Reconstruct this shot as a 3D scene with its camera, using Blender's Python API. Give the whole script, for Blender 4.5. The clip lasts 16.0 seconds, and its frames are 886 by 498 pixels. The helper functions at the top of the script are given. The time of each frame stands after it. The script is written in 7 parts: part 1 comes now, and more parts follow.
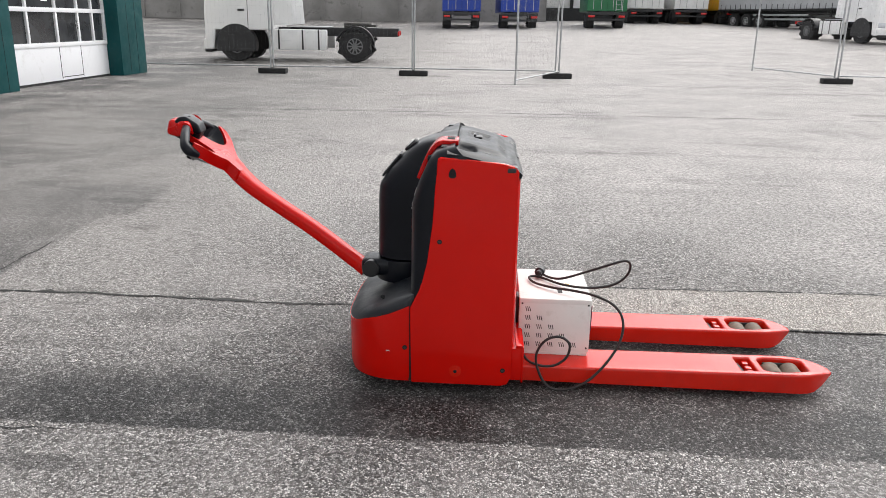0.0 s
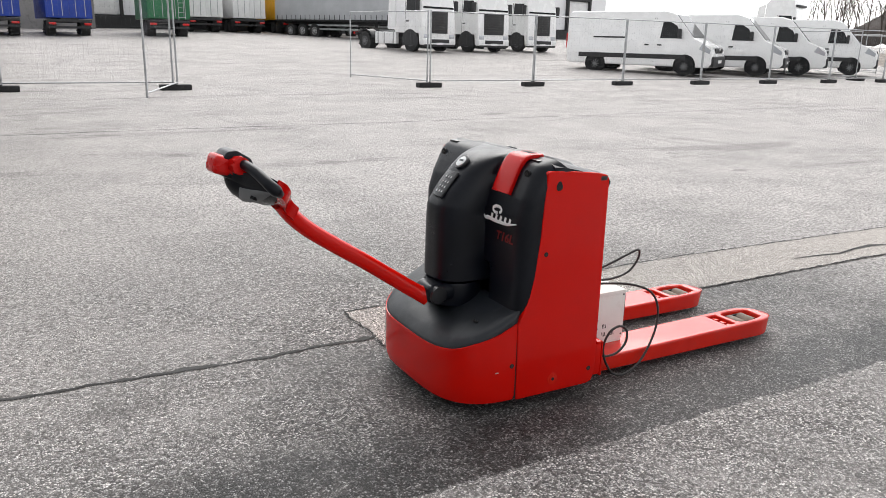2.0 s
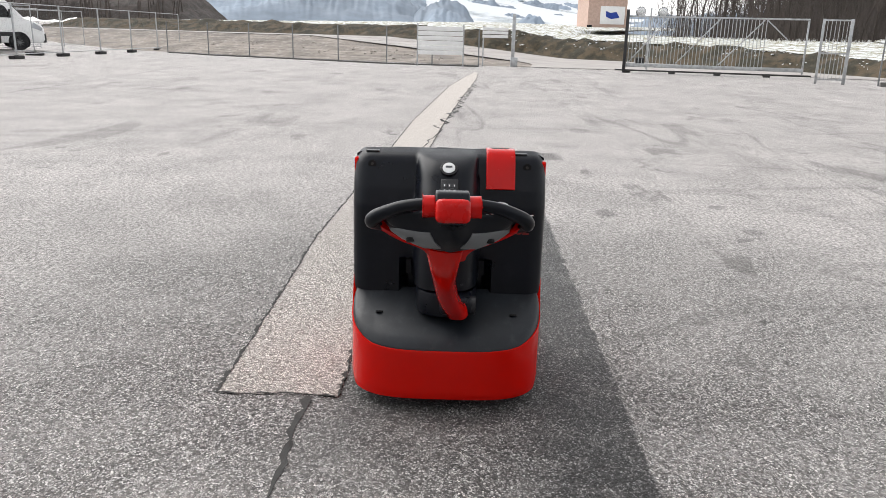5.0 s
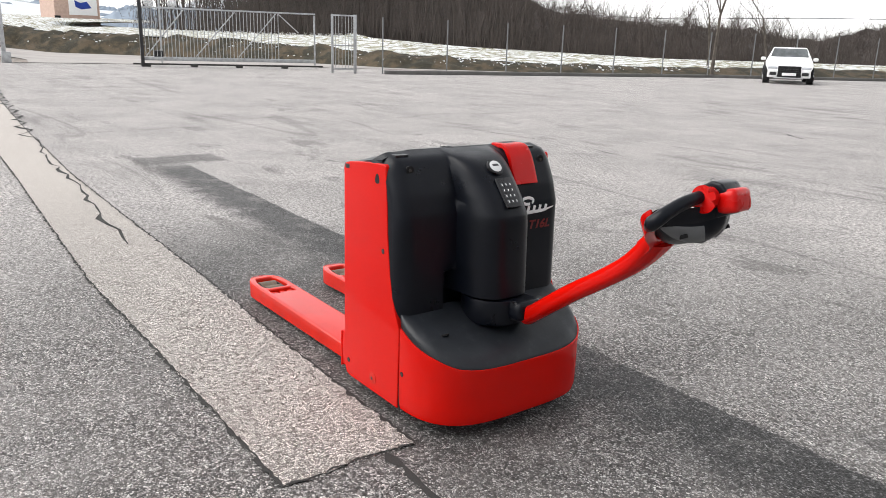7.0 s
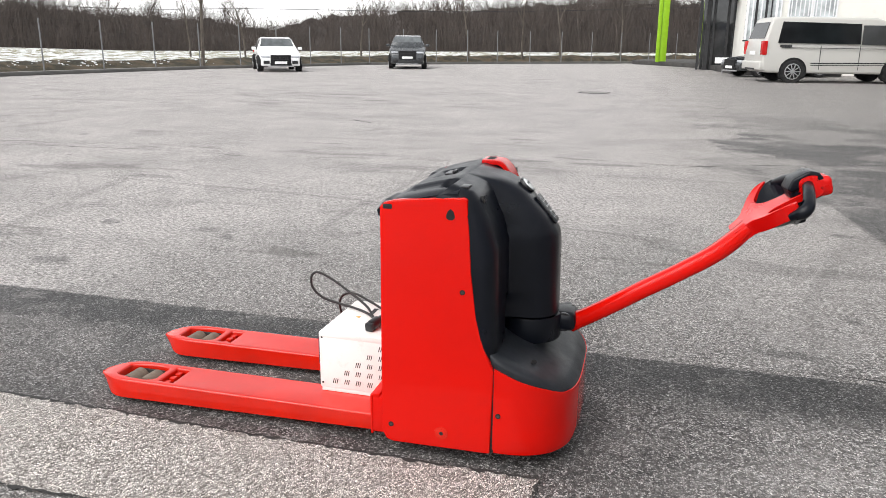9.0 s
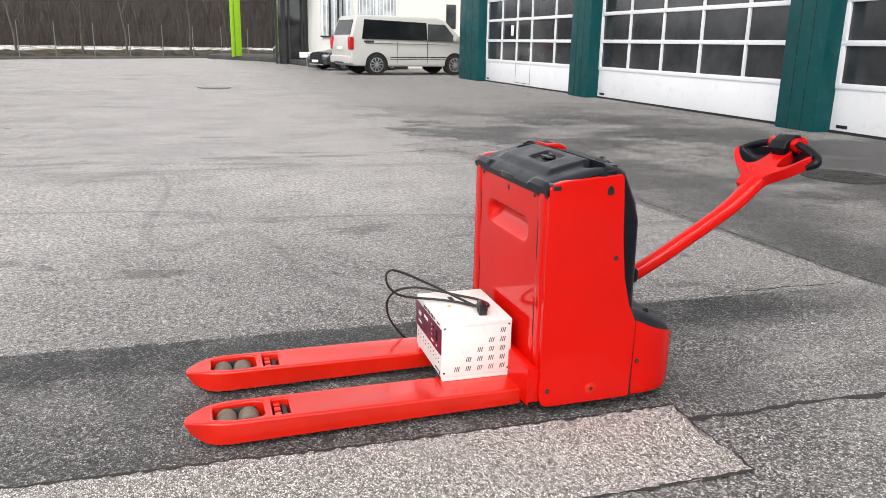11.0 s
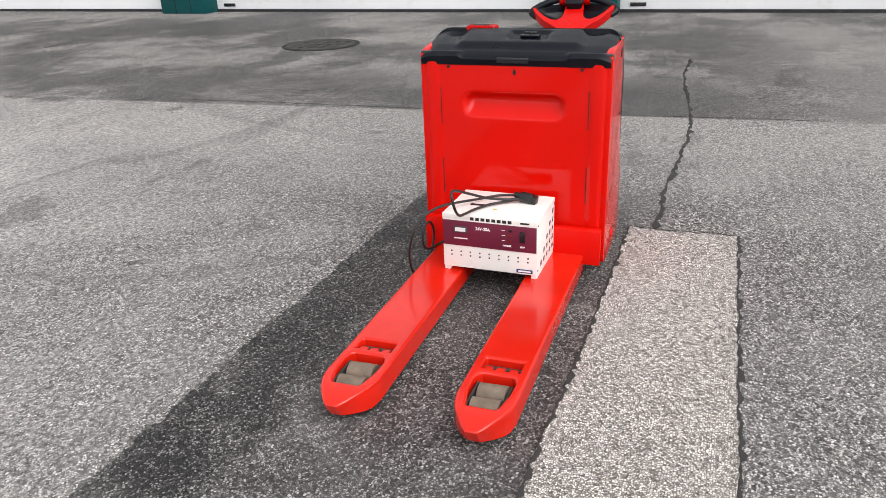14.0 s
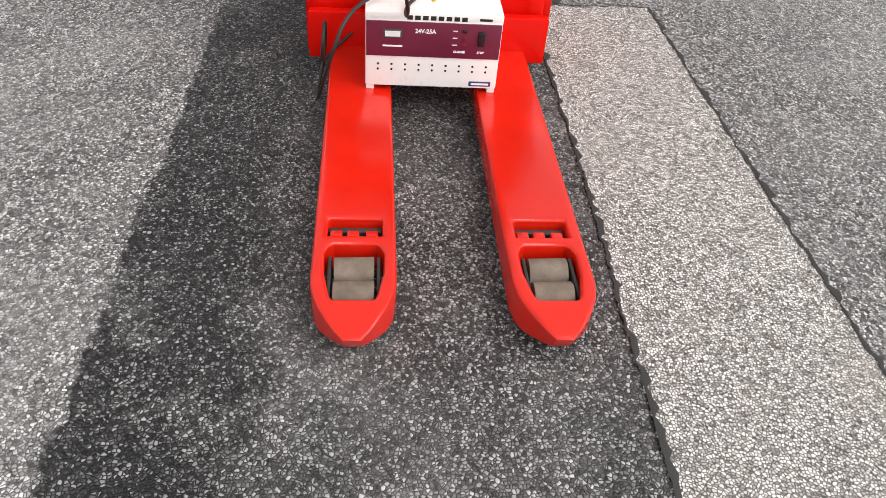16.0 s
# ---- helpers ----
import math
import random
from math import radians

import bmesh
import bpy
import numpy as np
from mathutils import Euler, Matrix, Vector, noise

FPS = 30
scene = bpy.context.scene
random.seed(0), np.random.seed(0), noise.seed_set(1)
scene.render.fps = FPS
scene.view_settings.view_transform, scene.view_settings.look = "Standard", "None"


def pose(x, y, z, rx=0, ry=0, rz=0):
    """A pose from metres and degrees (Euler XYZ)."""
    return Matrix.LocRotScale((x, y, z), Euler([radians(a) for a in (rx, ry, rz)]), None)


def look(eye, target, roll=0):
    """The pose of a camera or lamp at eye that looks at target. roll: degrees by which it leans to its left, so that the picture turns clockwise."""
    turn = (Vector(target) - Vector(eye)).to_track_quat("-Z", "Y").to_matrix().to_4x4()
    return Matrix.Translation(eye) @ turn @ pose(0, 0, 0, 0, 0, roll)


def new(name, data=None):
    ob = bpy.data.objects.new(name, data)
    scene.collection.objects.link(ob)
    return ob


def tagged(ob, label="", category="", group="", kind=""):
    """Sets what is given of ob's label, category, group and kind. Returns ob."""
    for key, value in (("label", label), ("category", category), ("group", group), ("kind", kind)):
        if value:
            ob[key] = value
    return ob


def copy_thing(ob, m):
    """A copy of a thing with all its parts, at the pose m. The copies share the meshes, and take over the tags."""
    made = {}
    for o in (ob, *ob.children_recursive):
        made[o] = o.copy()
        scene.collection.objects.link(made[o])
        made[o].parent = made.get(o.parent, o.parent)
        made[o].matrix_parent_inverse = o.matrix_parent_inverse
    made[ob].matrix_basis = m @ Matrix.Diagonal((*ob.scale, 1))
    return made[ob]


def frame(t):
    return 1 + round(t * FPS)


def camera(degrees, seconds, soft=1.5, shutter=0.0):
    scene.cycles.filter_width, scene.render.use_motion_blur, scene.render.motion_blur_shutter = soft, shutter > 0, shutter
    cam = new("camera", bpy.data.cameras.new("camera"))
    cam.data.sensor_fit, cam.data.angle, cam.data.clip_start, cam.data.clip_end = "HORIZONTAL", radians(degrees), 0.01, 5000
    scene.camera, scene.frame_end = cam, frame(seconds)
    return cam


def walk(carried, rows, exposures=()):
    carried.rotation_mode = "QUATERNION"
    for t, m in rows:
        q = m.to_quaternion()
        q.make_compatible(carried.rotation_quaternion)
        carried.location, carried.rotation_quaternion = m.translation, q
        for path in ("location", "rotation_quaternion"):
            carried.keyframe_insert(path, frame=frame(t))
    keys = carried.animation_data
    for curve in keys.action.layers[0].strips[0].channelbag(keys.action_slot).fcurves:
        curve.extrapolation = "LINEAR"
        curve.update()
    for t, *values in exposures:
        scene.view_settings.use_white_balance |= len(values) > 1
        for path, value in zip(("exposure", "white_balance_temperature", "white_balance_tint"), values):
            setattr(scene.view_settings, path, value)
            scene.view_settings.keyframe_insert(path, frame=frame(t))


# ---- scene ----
cam = camera(60.4, 16.0, soft=0.8)
PATH = [
    (0, (0.107, -2.857, 1.3), (0.016, -0.943, 0.727), 0.9),
    (0.5, (-0.333, -2.857, 1.317), (-0.157, -0.946, 0.757), 1.3),
    (1, (-0.773, -2.732, 1.324), (-0.333, -0.86, 0.774), 1.3),
    (1.5, (-1.218, -2.611, 1.323), (-0.518, -0.818, 0.778), 1.1),
    (2, (-1.605, -2.384, 1.29), (-0.642, -0.714, 0.758), 1.4),
    (2.5, (-1.966, -2.088, 1.316), (-0.753, -0.593, 0.774), 1.0),
    (3, (-2.308, -1.793, 1.302), (-0.873, -0.504, 0.774), 1.2),
    (3.5, (-2.552, -1.349, 1.325), (-0.901, -0.359, 0.781), 1.2),
    (4, (-2.79, -0.954, 1.322), (-0.991, -0.264, 0.785), 0.8),
    (4.5, (-2.884, -0.494, 1.3), (-0.991, -0.137, 0.76), 1.0),
    (4.7, (-2.884, -0.297, 1.323), (-0.971, -0.079, 0.78), 1.2),
    (6.8, (-2.243, 1.524, 1.275), (-0.623, 0.478, 0.748), 1.9),
    (7, (-2.093, 1.66, 1.256), (-0.548, 0.504, 0.73), 1.8),
    (7.5, (-1.75, 1.957, 1.283), (-0.432, 0.546, 0.761), 1.7),
    (8, (-1.371, 2.211, 1.306), (-0.314, 0.595, 0.785), 1.2),
    (8.5, (-0.927, 2.363, 1.311), (-0.153, 0.595, 0.786), 0.7),
    (8.7, (-0.777, 2.419, 1.312), (-0.113, 0.608, 0.783), 0.5),
    (10.8, (1.157, 2.644, 1.247), (0.669, 0.772, 0.738), 1.5),
    (11, (1.304, 2.595, 1.282), (0.726, 0.753, 0.76), 1.1),
    (11.5, (1.73, 2.49, 1.279), (0.912, 0.747, 0.739), 0.4),
    (12, (2.081, 2.262, 1.272), (1.034, 0.658, 0.699), -0.2),
    (12.5, (2.359, 1.943, 1.29), (1.104, 0.509, 0.681), -0.7),
    (13, (2.664, 1.599, 1.325), (1.228, 0.377, 0.657), -1.6),
    (13.5, (2.836, 1.167, 1.289), (1.238, 0.205, 0.568), -2.2),
    (14, (2.957, 0.726, 1.292), (1.239, 0.078, 0.498), -2.3),
    (14.5, (2.962, 0.359, 1.286), (1.201, 0.011, 0.404), -1.7),
    (15, (2.824, 0.066, 1.288), (1.105, -0.028, 0.27), -0.3),
    (15.5, (2.662, -0.138, 1.251), (1.046, -0.053, 0.076), 2.0),
    (16, (2.382, -0.167, 1.141), (0.887, 0.022, -0.173), 5.2),
]
walk(cam, [(t, look(eye, target, roll)) for t, eye, target, roll in PATH])

# ---- world, sun ----
world = bpy.data.worlds.new("overcast_sky")
scene.world = world
world.use_nodes = True
wn, wl = world.node_tree.nodes, world.node_tree.links
sky = wn.new("ShaderNodeTexSky")
sky.sky_type, sky.sun_disc = "NISHITA", False
sky.sun_elevation, sky.sun_rotation = radians(48), radians(35)
sky.air_density, sky.dust_density, sky.ozone_density = 1.0, 0.6, 1.0
pale = wn.new("ShaderNodeHueSaturation")
pale.inputs["Saturation"].default_value = 0.07
wl.new(sky.outputs[0], pale.inputs["Color"])
wl.new(pale.outputs[0], wn["Background"].inputs["Color"])
wn["Background"].inputs["Strength"].default_value = 0.132
sun = new("sun", bpy.data.lights.new("sun", "SUN"))
sun.data.energy, sun.data.angle, sun.data.color = 1.2, radians(55), (1.0, 0.97, 0.93)
sun.matrix_world = look((12, 17, 24), (0, 0, 0))
scene.view_settings.exposure = 1.1


# ---- materials ----
class Nodes:
    """Small helper round one node material."""

    def __init__(self, name):
        self.mat = bpy.data.materials.new(name)
        self.mat.use_nodes = True
        self.tree = self.mat.node_tree
        self.bsdf = self.tree.nodes["Principled BSDF"]
        self.coord = self.add("ShaderNodeTexCoord").outputs["Object"]

    def add(self, kind, **values):
        node = self.tree.nodes.new(kind)
        for key, value in values.items():
            node.inputs[key].default_value = value
        return node

    def link(self, a, b):
        self.tree.links.new(a, b)

    def noise(self, scale, detail=4.0, rough=0.6, vector=None):
        node = self.add("ShaderNodeTexNoise", Scale=scale, Detail=detail, Roughness=rough)
        self.link(vector or self.coord, node.inputs["Vector"])
        return node.outputs["Fac"]

    def span(self, value, lo, hi, a=0.0, b=1.0, smooth=True):
        node = self.add("ShaderNodeMapRange")
        node.interpolation_type = "SMOOTHSTEP" if smooth else "LINEAR"
        for k, v in enumerate((lo, hi, a, b)):
            node.inputs[k + 1].default_value = v
        self.link(value, node.inputs[0])
        return node.outputs[0]

    def calc(self, op, a, b=None):
        node = self.add("ShaderNodeMath")
        node.operation = op
        for k, v in enumerate((a, b)):
            if v is None:
                continue
            if isinstance(v, (int, float)):
                node.inputs[k].default_value = v
            else:
                self.link(v, node.inputs[k])
        return node.outputs[0]

    def mix(self, fac, a, b, blend="MIX"):
        node = self.add("ShaderNodeMix")
        node.data_type, node.blend_type = "RGBA", blend
        for k, v in ((0, fac), (6, a), (7, b)):
            if isinstance(v, (int, float)):
                node.inputs[k].default_value = v
            elif isinstance(v, tuple):
                node.inputs[k].default_value = (*v[:3], 1)
            else:
                self.link(v, node.inputs[k])
        return node.outputs[2]

    def bump(self, height, strength, distance):
        node = self.add("ShaderNodeBump", Strength=strength, Distance=distance)
        self.link(height, node.inputs["Height"])
        self.link(node.outputs[0], self.bsdf.inputs["Normal"])

    def xyz(self):
        node = self.add("ShaderNodeSeparateXYZ")
        self.link(self.coord, node.inputs[0])
        return node.outputs


def surface(name, colour, rough=0.5, metal=0.0, wear=0.12, grain=60.0, blotch=3.0, relief=0.1, depth=0.001, dirt=None, dirt_amount=0.0, coat=0.0, gloss=0.5):
    """Paint, plastic, metal and the like: colour with blotches and grain, uneven gloss, fine relief, a little dirt."""
    n = Nodes(name)
    big, fine = n.noise(blotch, 5), n.noise(grain, 3)
    low = tuple(c * (1 - wear) for c in colour)
    high = tuple(min(1, c * (1 + wear)) for c in colour)
    col = n.mix(n.span(big, 0.3, 0.7), low, high)
    col = n.mix(n.span(fine, 0.35, 0.7, 0, wear), col, tuple(c * 0.6 for c in colour))
    if dirt:
        spots = n.calc("MULTIPLY", n.span(n.noise(blotch * 4, 6, 0.7), 0.52, 0.72), dirt_amount)
        col = n.mix(spots, col, dirt)
    n.link(col, n.bsdf.inputs["Base Color"])
    n.link(n.span(n.noise(blotch * 2.3, 4), 0.3, 0.7, max(0.03, rough * 0.82), min(1, rough * 1.2)), n.bsdf.inputs["Roughness"])
    n.bsdf.inputs["Metallic"].default_value = metal
    n.bsdf.inputs["Specular IOR Level"].default_value = gloss
    n.bsdf.inputs["Coat Weight"].default_value = coat
    n.bsdf.inputs["Coat Roughness"].default_value = 0.08
    if relief:
        n.bump(fine, relief, depth)
    return n.mat


def stones(n, scale):
    """Packed angular chippings: a random value for each one, and the distance to its edge."""
    v, e = n.add("ShaderNodeTexVoronoi", Scale=scale), n.add("ShaderNodeTexVoronoi", Scale=scale)
    e.feature = "DISTANCE_TO_EDGE"
    tone = n.add("ShaderNodeSeparateColor")
    for q in (v, e):
        n.link(n.coord, q.inputs["Vector"])
    n.link(v.outputs["Color"], tone.inputs[0])
    return tone.outputs, e.outputs["Distance"]


def asphalt():
    n = Nodes("asphalt")
    x, y, _ = n.xyz()
    tone, edge = stones(n, 138.0)
    light = n.calc("POWER", tone[0], 1.5)
    col = n.mix(light, (0.040, 0.039, 0.038), (0.86, 0.83, 0.81))
    col = n.mix(n.span(tone[1], 0.6, 1.0, 0.0, 0.35), col, (0.20, 0.16, 0.14))
    col = n.mix(n.span(edge, 0.02, 0.15, 0.95, 0.0), col, (0.014, 0.0135, 0.013))
    # coarse mottling
    col = n.mix(n.span(n.noise(34.0, 3, 0.7), 0.44, 0.68, 0.0, 0.5), col, (0.04, 0.039, 0.038))
    col = n.mix(n.span(n.noise(2.2, 6, 0.7), 0.42, 0.66, 0.0, 0.22), col, (0.32, 0.305, 0.295))
    # on the open yard: traffic dust and grazing sheen put into the colour, less where the truck stands and by the hall
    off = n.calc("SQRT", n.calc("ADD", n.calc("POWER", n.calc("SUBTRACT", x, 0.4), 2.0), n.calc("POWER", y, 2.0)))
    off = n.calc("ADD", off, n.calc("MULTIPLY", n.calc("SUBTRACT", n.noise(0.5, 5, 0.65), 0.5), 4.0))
    dust_sheen = n.calc("MULTIPLY", n.span(off, 0.5, 4.2, 0.02, 0.97), n.span(x, -4.0, 0.5, 0.30, 1.0))
    dust_sheen = n.calc("MULTIPLY", dust_sheen, n.span(n.noise(0.9, 7, 0.7), 0.30, 0.62, 0.55, 1.0))
    dust_sheen = n.calc("MULTIPLY", dust_sheen, n.span(n.noise(26.0, 6, 0.95), 0.42, 0.58, 0.30, 1.0))
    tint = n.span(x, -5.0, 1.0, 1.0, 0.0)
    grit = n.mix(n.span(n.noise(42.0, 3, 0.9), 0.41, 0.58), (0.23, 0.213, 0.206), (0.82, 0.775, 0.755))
    col = n.mix(dust_sheen, col, n.mix(n.calc("MULTIPLY", tint, 0.6), grit, (0.44, 0.395, 0.35)))

    def stretched(sx, sy, turn, scale, detail, rough):
        m = n.add("ShaderNodeMapping")
        m.inputs["Scale"].default_value = (sx, sy, 1)
        m.inputs["Rotation"].default_value = (0, 0, radians(turn))
        n.link(n.coord, m.inputs[0])
        return n.noise(scale, detail, rough, m.outputs[0])

    lanes = stretched(0.14, 1.1, -6, 1.0, 8, 0.72)
    col = n.mix(n.span(lanes, 0.54, 0.72, 0, 0.5), col, (0.095, 0.092, 0.09))
    # tyre tracks and hair cracks: thin dark lines that wander along the lanes
    patchy = n.span(n.noise(0.16, 4, 0.6), 0.44, 0.58)
    for sx, sy, turn, wide, amount in ((0.05, 0.30, -4, 0.0030, 0.30), (0.22, 0.05, 12, 0.0026, 0.20)):
        line = n.calc("ABSOLUTE", n.calc("SUBTRACT", stretched(sx, sy, turn, 1.0, 3, 0.5), 0.5))
        line = n.calc("MULTIPLY", n.span(line, wide, wide * 2.6, amount, 0.0), patchy)
        col = n.mix(line, col, (0.075, 0.072, 0.07))
    # scuffed and oily blots with crisp rims
    blots = n.calc("MULTIPLY", n.span(stretched(0.55, 1.5, 4, 1.0, 7, 0.68), 0.585, 0.63, 0.0, 0.48), n.span(n.noise(0.23, 3), 0.40, 0.55))
    col = n.mix(blots, col, (0.085, 0.08, 0.077))
    # the damp strip that the pallet truck stands on: a dark core and a half-dry margin
    wob = n.calc("MULTIPLY", n.calc("SUBTRACT", n.noise(6.0, 7, 0.78), 0.5), 0.11)
    yy, xx = n.calc("ADD", n.calc("ADD", y, n.calc("MULTIPLY", x, 0.018)), wob), n.calc("ADD", x, n.calc("MULTIPLY", wob, 6.0))
    core = n.calc("MULTIPLY", n.span(yy, -0.690, -0.672), n.span(n.calc("ADD", yy, n.calc("MULTIPLY", wob, 3.4)), -0.16, -0.44, 0.0, 1.0))
    core = n.calc("MULTIPLY", core, n.calc("MULTIPLY", n.span(xx, -2.3, -1.2, 0.25, 1.0), n.span(xx, 6.0, 5.0)))
    core = n.calc("MULTIPLY", core, n.span(x, -2.40, -2.34))
    half = n.calc("MULTIPLY", n.span(yy, -0.66, -0.55), n.span(yy, 0.75, 0.32))
    half = n.calc("MULTIPLY", half, n.calc("MULTIPLY", n.span(xx, -1.3, -0.2), n.span(xx, 3.4, 1.6)))
    half = n.calc("MULTIPLY", half, n.span(n.noise(2.6, 7, 0.72), 0.36, 0.60, 0.36, 0.75))
    core = n.calc("MULTIPLY", core, n.span(n.noise(3.4, 7, 0.75), 0.38, 0.50, 0.60, 1.0))
    tail = n.calc("MULTIPLY", n.calc("MULTIPLY", n.span(yy, -1.18, -1.06), n.span(yy, -0.22, -0.34)), n.calc("MULTIPLY", n.span(xx, 5.50, 5.62), n.span(xx, 6.15, 6.0)))
    strip = n.calc("MAXIMUM", n.calc("MAXIMUM", core, half), n.calc("MULTIPLY", tail, 0.7))
    # the older, damper apron before the hall begins at a joint
    joint = n.calc("ADD", n.calc("ADD", x, n.calc("MULTIPLY", y, 0.06)), n.calc("MULTIPLY", wob, 0.6))
    apron = n.calc("MULTIPLY", n.span(joint, -2.30, -2.36), n.span(joint, -4.6, -2.9, 0.0, 1.0))
    apron = n.calc("MULTIPLY", apron, n.span(n.calc("ABSOLUTE", n.calc("ADD", y, 0.8)), 5.0, 3.2))
    apron = n.calc("MULTIPLY", apron, n.span(n.noise(0.75, 7, 0.7), 0.38, 0.54, 0.40, 0.86))
    stray = n.calc("ADD", joint, n.calc("MULTIPLY", n.calc("SUBTRACT", n.noise(0.35, 6, 0.7), 0.5), n.span(n.calc("ABSOLUTE", n.calc("ADD", y, 0.5)), 2.5, 6.0, 0.0, 9.0)))
    hall = n.calc("MULTIPLY", n.span(y, -15.0, -9.0), n.span(stray, -2.30, -2.50))
    hall = n.calc("MULTIPLY", hall, n.span(n.noise(0.42, 8, 0.72), 0.43, 0.55, 0.10, 0.84))
    # grazing sheen put into the colour: eases the dark apron towards +y
    sheen_fade = n.calc("MULTIPLY", n.span(n.calc("ADD", y, n.calc("MULTIPLY", n.calc("SUBTRACT", n.noise(0.8, 6, 0.7), 0.5), 2.0)), 0.4, 1.8, 0.0, 0.55), n.span(x, -7.5, -5.0))
    apron = n.calc("MULTIPLY", n.calc("MAXIMUM", hall, apron), n.calc("SUBTRACT", 1.0, sheen_fade))
    damp = n.calc("MAXIMUM", strip, apron)
    # the run of water from the manhole cover
    run = n.calc("ABSOLUTE", n.calc("ADD", n.calc("ADD", y, 3.74), n.calc("MULTIPLY", n.calc("SUBTRACT", n.noise(1.6, 5, 0.7), 0.5), 0.9)))
    run = n.calc("MULTIPLY", n.span(run, 0.22, 0.12), n.calc("MULTIPLY", n.span(x, -5.2, -5.0), n.span(x, -1.9, -2.4)))
    damp = n.calc("MAXIMUM", damp, n.calc("MULTIPLY", run, 0.75))
    spots = n.calc("MULTIPLY", n.span(n.noise(1.7, 4, 0.6), 0.665, 0.70, 0, 0.6), n.span(n.noise(0.2, 2), 0.42, 0.56))
    damp = n.calc("MAXIMUM", damp, spots)
    rough_edge = n.calc("MULTIPLY", n.calc("SUBTRACT", n.noise(2.4, 6, 0.7), 0.5), 2.2)
    small_edge = n.calc("MULTIPLY", n.calc("SUBTRACT", n.noise(15.0, 5, 0.75), 0.5), 5.0)
    for cx, cy, rx, ry, amount in ((-2.7, 2.5, 0.5, 0.7, 0.5), (-1.2, -0.89, 0.16, 0.05, 0.5), (2.95, -1.22, 0.15, 0.08, 0.5), (4.09, -1.65, 0.16, 0.07, 0.4), (3.72, -1.66, 0.13, 0.07, 0.4), (2.47, -2.19, 0.12, 0.08, 0.4), (4.2, -4.0, 0.30, 0.09, 0.4), (5.6, -4.16, 0.45, 0.10, 0.4), (0.94, -6.19, 0.5, 0.10, 0.45), (-0.1, -6.16, 0.5, 0.09, 0.45), (8.36, -1.85, 0.30, 0.14, 0.35)):
        sq = [n.calc("POWER", n.calc("DIVIDE", n.calc("SUBTRACT", q, c), r), 2.0) for q, c, r in ((x, cx, rx), (y, cy, ry))]
        ring = n.calc("ADD", n.calc("ADD", sq[0], sq[1]), rough_edge if rx > 0.45 else small_edge)
        damp = n.calc("MAXIMUM", damp, n.span(ring, 1.1, 0.6, 0.0, amount))
    wet = n.mix(1.0, col, (0.115, 0.115, 0.118), "MULTIPLY")
    wet = n.mix(n.calc("MULTIPLY", n.calc("POWER", tone[0], 3.2), n.span(edge, 0.06, 0.2, 0.0, 0.38)), wet, (0.70, 0.69, 0.68))
    col = n.mix(damp, col, wet)
    n.link(col, n.bsdf.inputs["Base Color"])
    n.link(n.span(damp, 0, 1, 0.74, 0.50, False), n.bsdf.inputs["Roughness"])
    n.bsdf.inputs["Specular IOR Level"].default_value = 0.31
    n.bump(n.calc("ADD", n.calc("MULTIPLY", n.noise(260, 2), 0.3), n.span(edge, 0.0, 0.25)), 0.7, 0.0035)
    return n.mat


def pale_aggregate():
    n = Nodes("pale_aggregate_concrete")
    x, y, _ = n.xyz()
    tone, edge = stones(n, 150.0)
    col = n.mix(tone[1], (0.22, 0.20, 0.185), (1.0, 0.95, 0.90))
    col = n.mix(n.span(edge, 0.03, 0.19, 0.95, 0.0), col, (0.045, 0.04, 0.036))
    col = n.mix(n.span(n.noise(1.6, 6, 0.7), 0.46, 0.7, 0, 0.3), col, (0.34, 0.315, 0.29))
    col = n.mix(n.span(x, 1.0, 6.0, 0.0, 0.75), col, (0.57, 0.525, 0.49))
    n.link(col, n.bsdf.inputs["Base Color"])
    n.bsdf.inputs["Roughness"].default_value = 0.9
    n.bsdf.inputs["Specular IOR Level"].default_value = 0.2
    n.bump(n.calc("ADD", n.calc("MULTIPLY", n.noise(240, 2), 0.3), n.span(edge, 0.0, 0.25)), 0.6, 0.004)
    return n.mat


def meadow(name, grass, snow, amount, scale=0.6):
    """Winter grass with lying snow; amount 0 to 1 is the share of snow."""
    n = Nodes(name)
    tuft = n.mix(n.span(n.noise(9, 6, 0.7), 0.3, 0.7), grass, tuple(c * 1.9 for c in grass))
    tuft = n.mix(n.span(n.noise(1.4, 4), 0.4, 0.65, 0, 0.6), tuft, (0.12, 0.085, 0.05))
    cover = n.span(n.calc("ADD", n.noise(scale, 6, 0.65), n.calc("MULTIPLY", n.noise(7, 3), 0.12)), 0.9 - amount * 0.8, 1.0 - amount * 0.8)
    n.link(n.mix(cover, tuft, snow), n.bsdf.inputs["Base Color"])
    n.bsdf.inputs["Roughness"].default_value = 0.9
    n.bump(n.noise(12, 5), 0.6, 0.08)
    return n.mat


def glass_pane(name, tint, rough=0.06, shine=0.6):
    """Dark window glass seen from outside, with soft reflections."""
    n = Nodes(name)
    col = n.mix(n.span(n.noise(1.3, 4, 0.6), 0.3, 0.75), tuple(c * 0.7 for c in tint), tuple(c * 1.7 for c in tint))
    n.link(col, n.bsdf.inputs["Base Color"])
    n.bsdf.inputs["Roughness"].default_value = rough
    n.bsdf.inputs["Specular IOR Level"].default_value = shine
    return n.mat


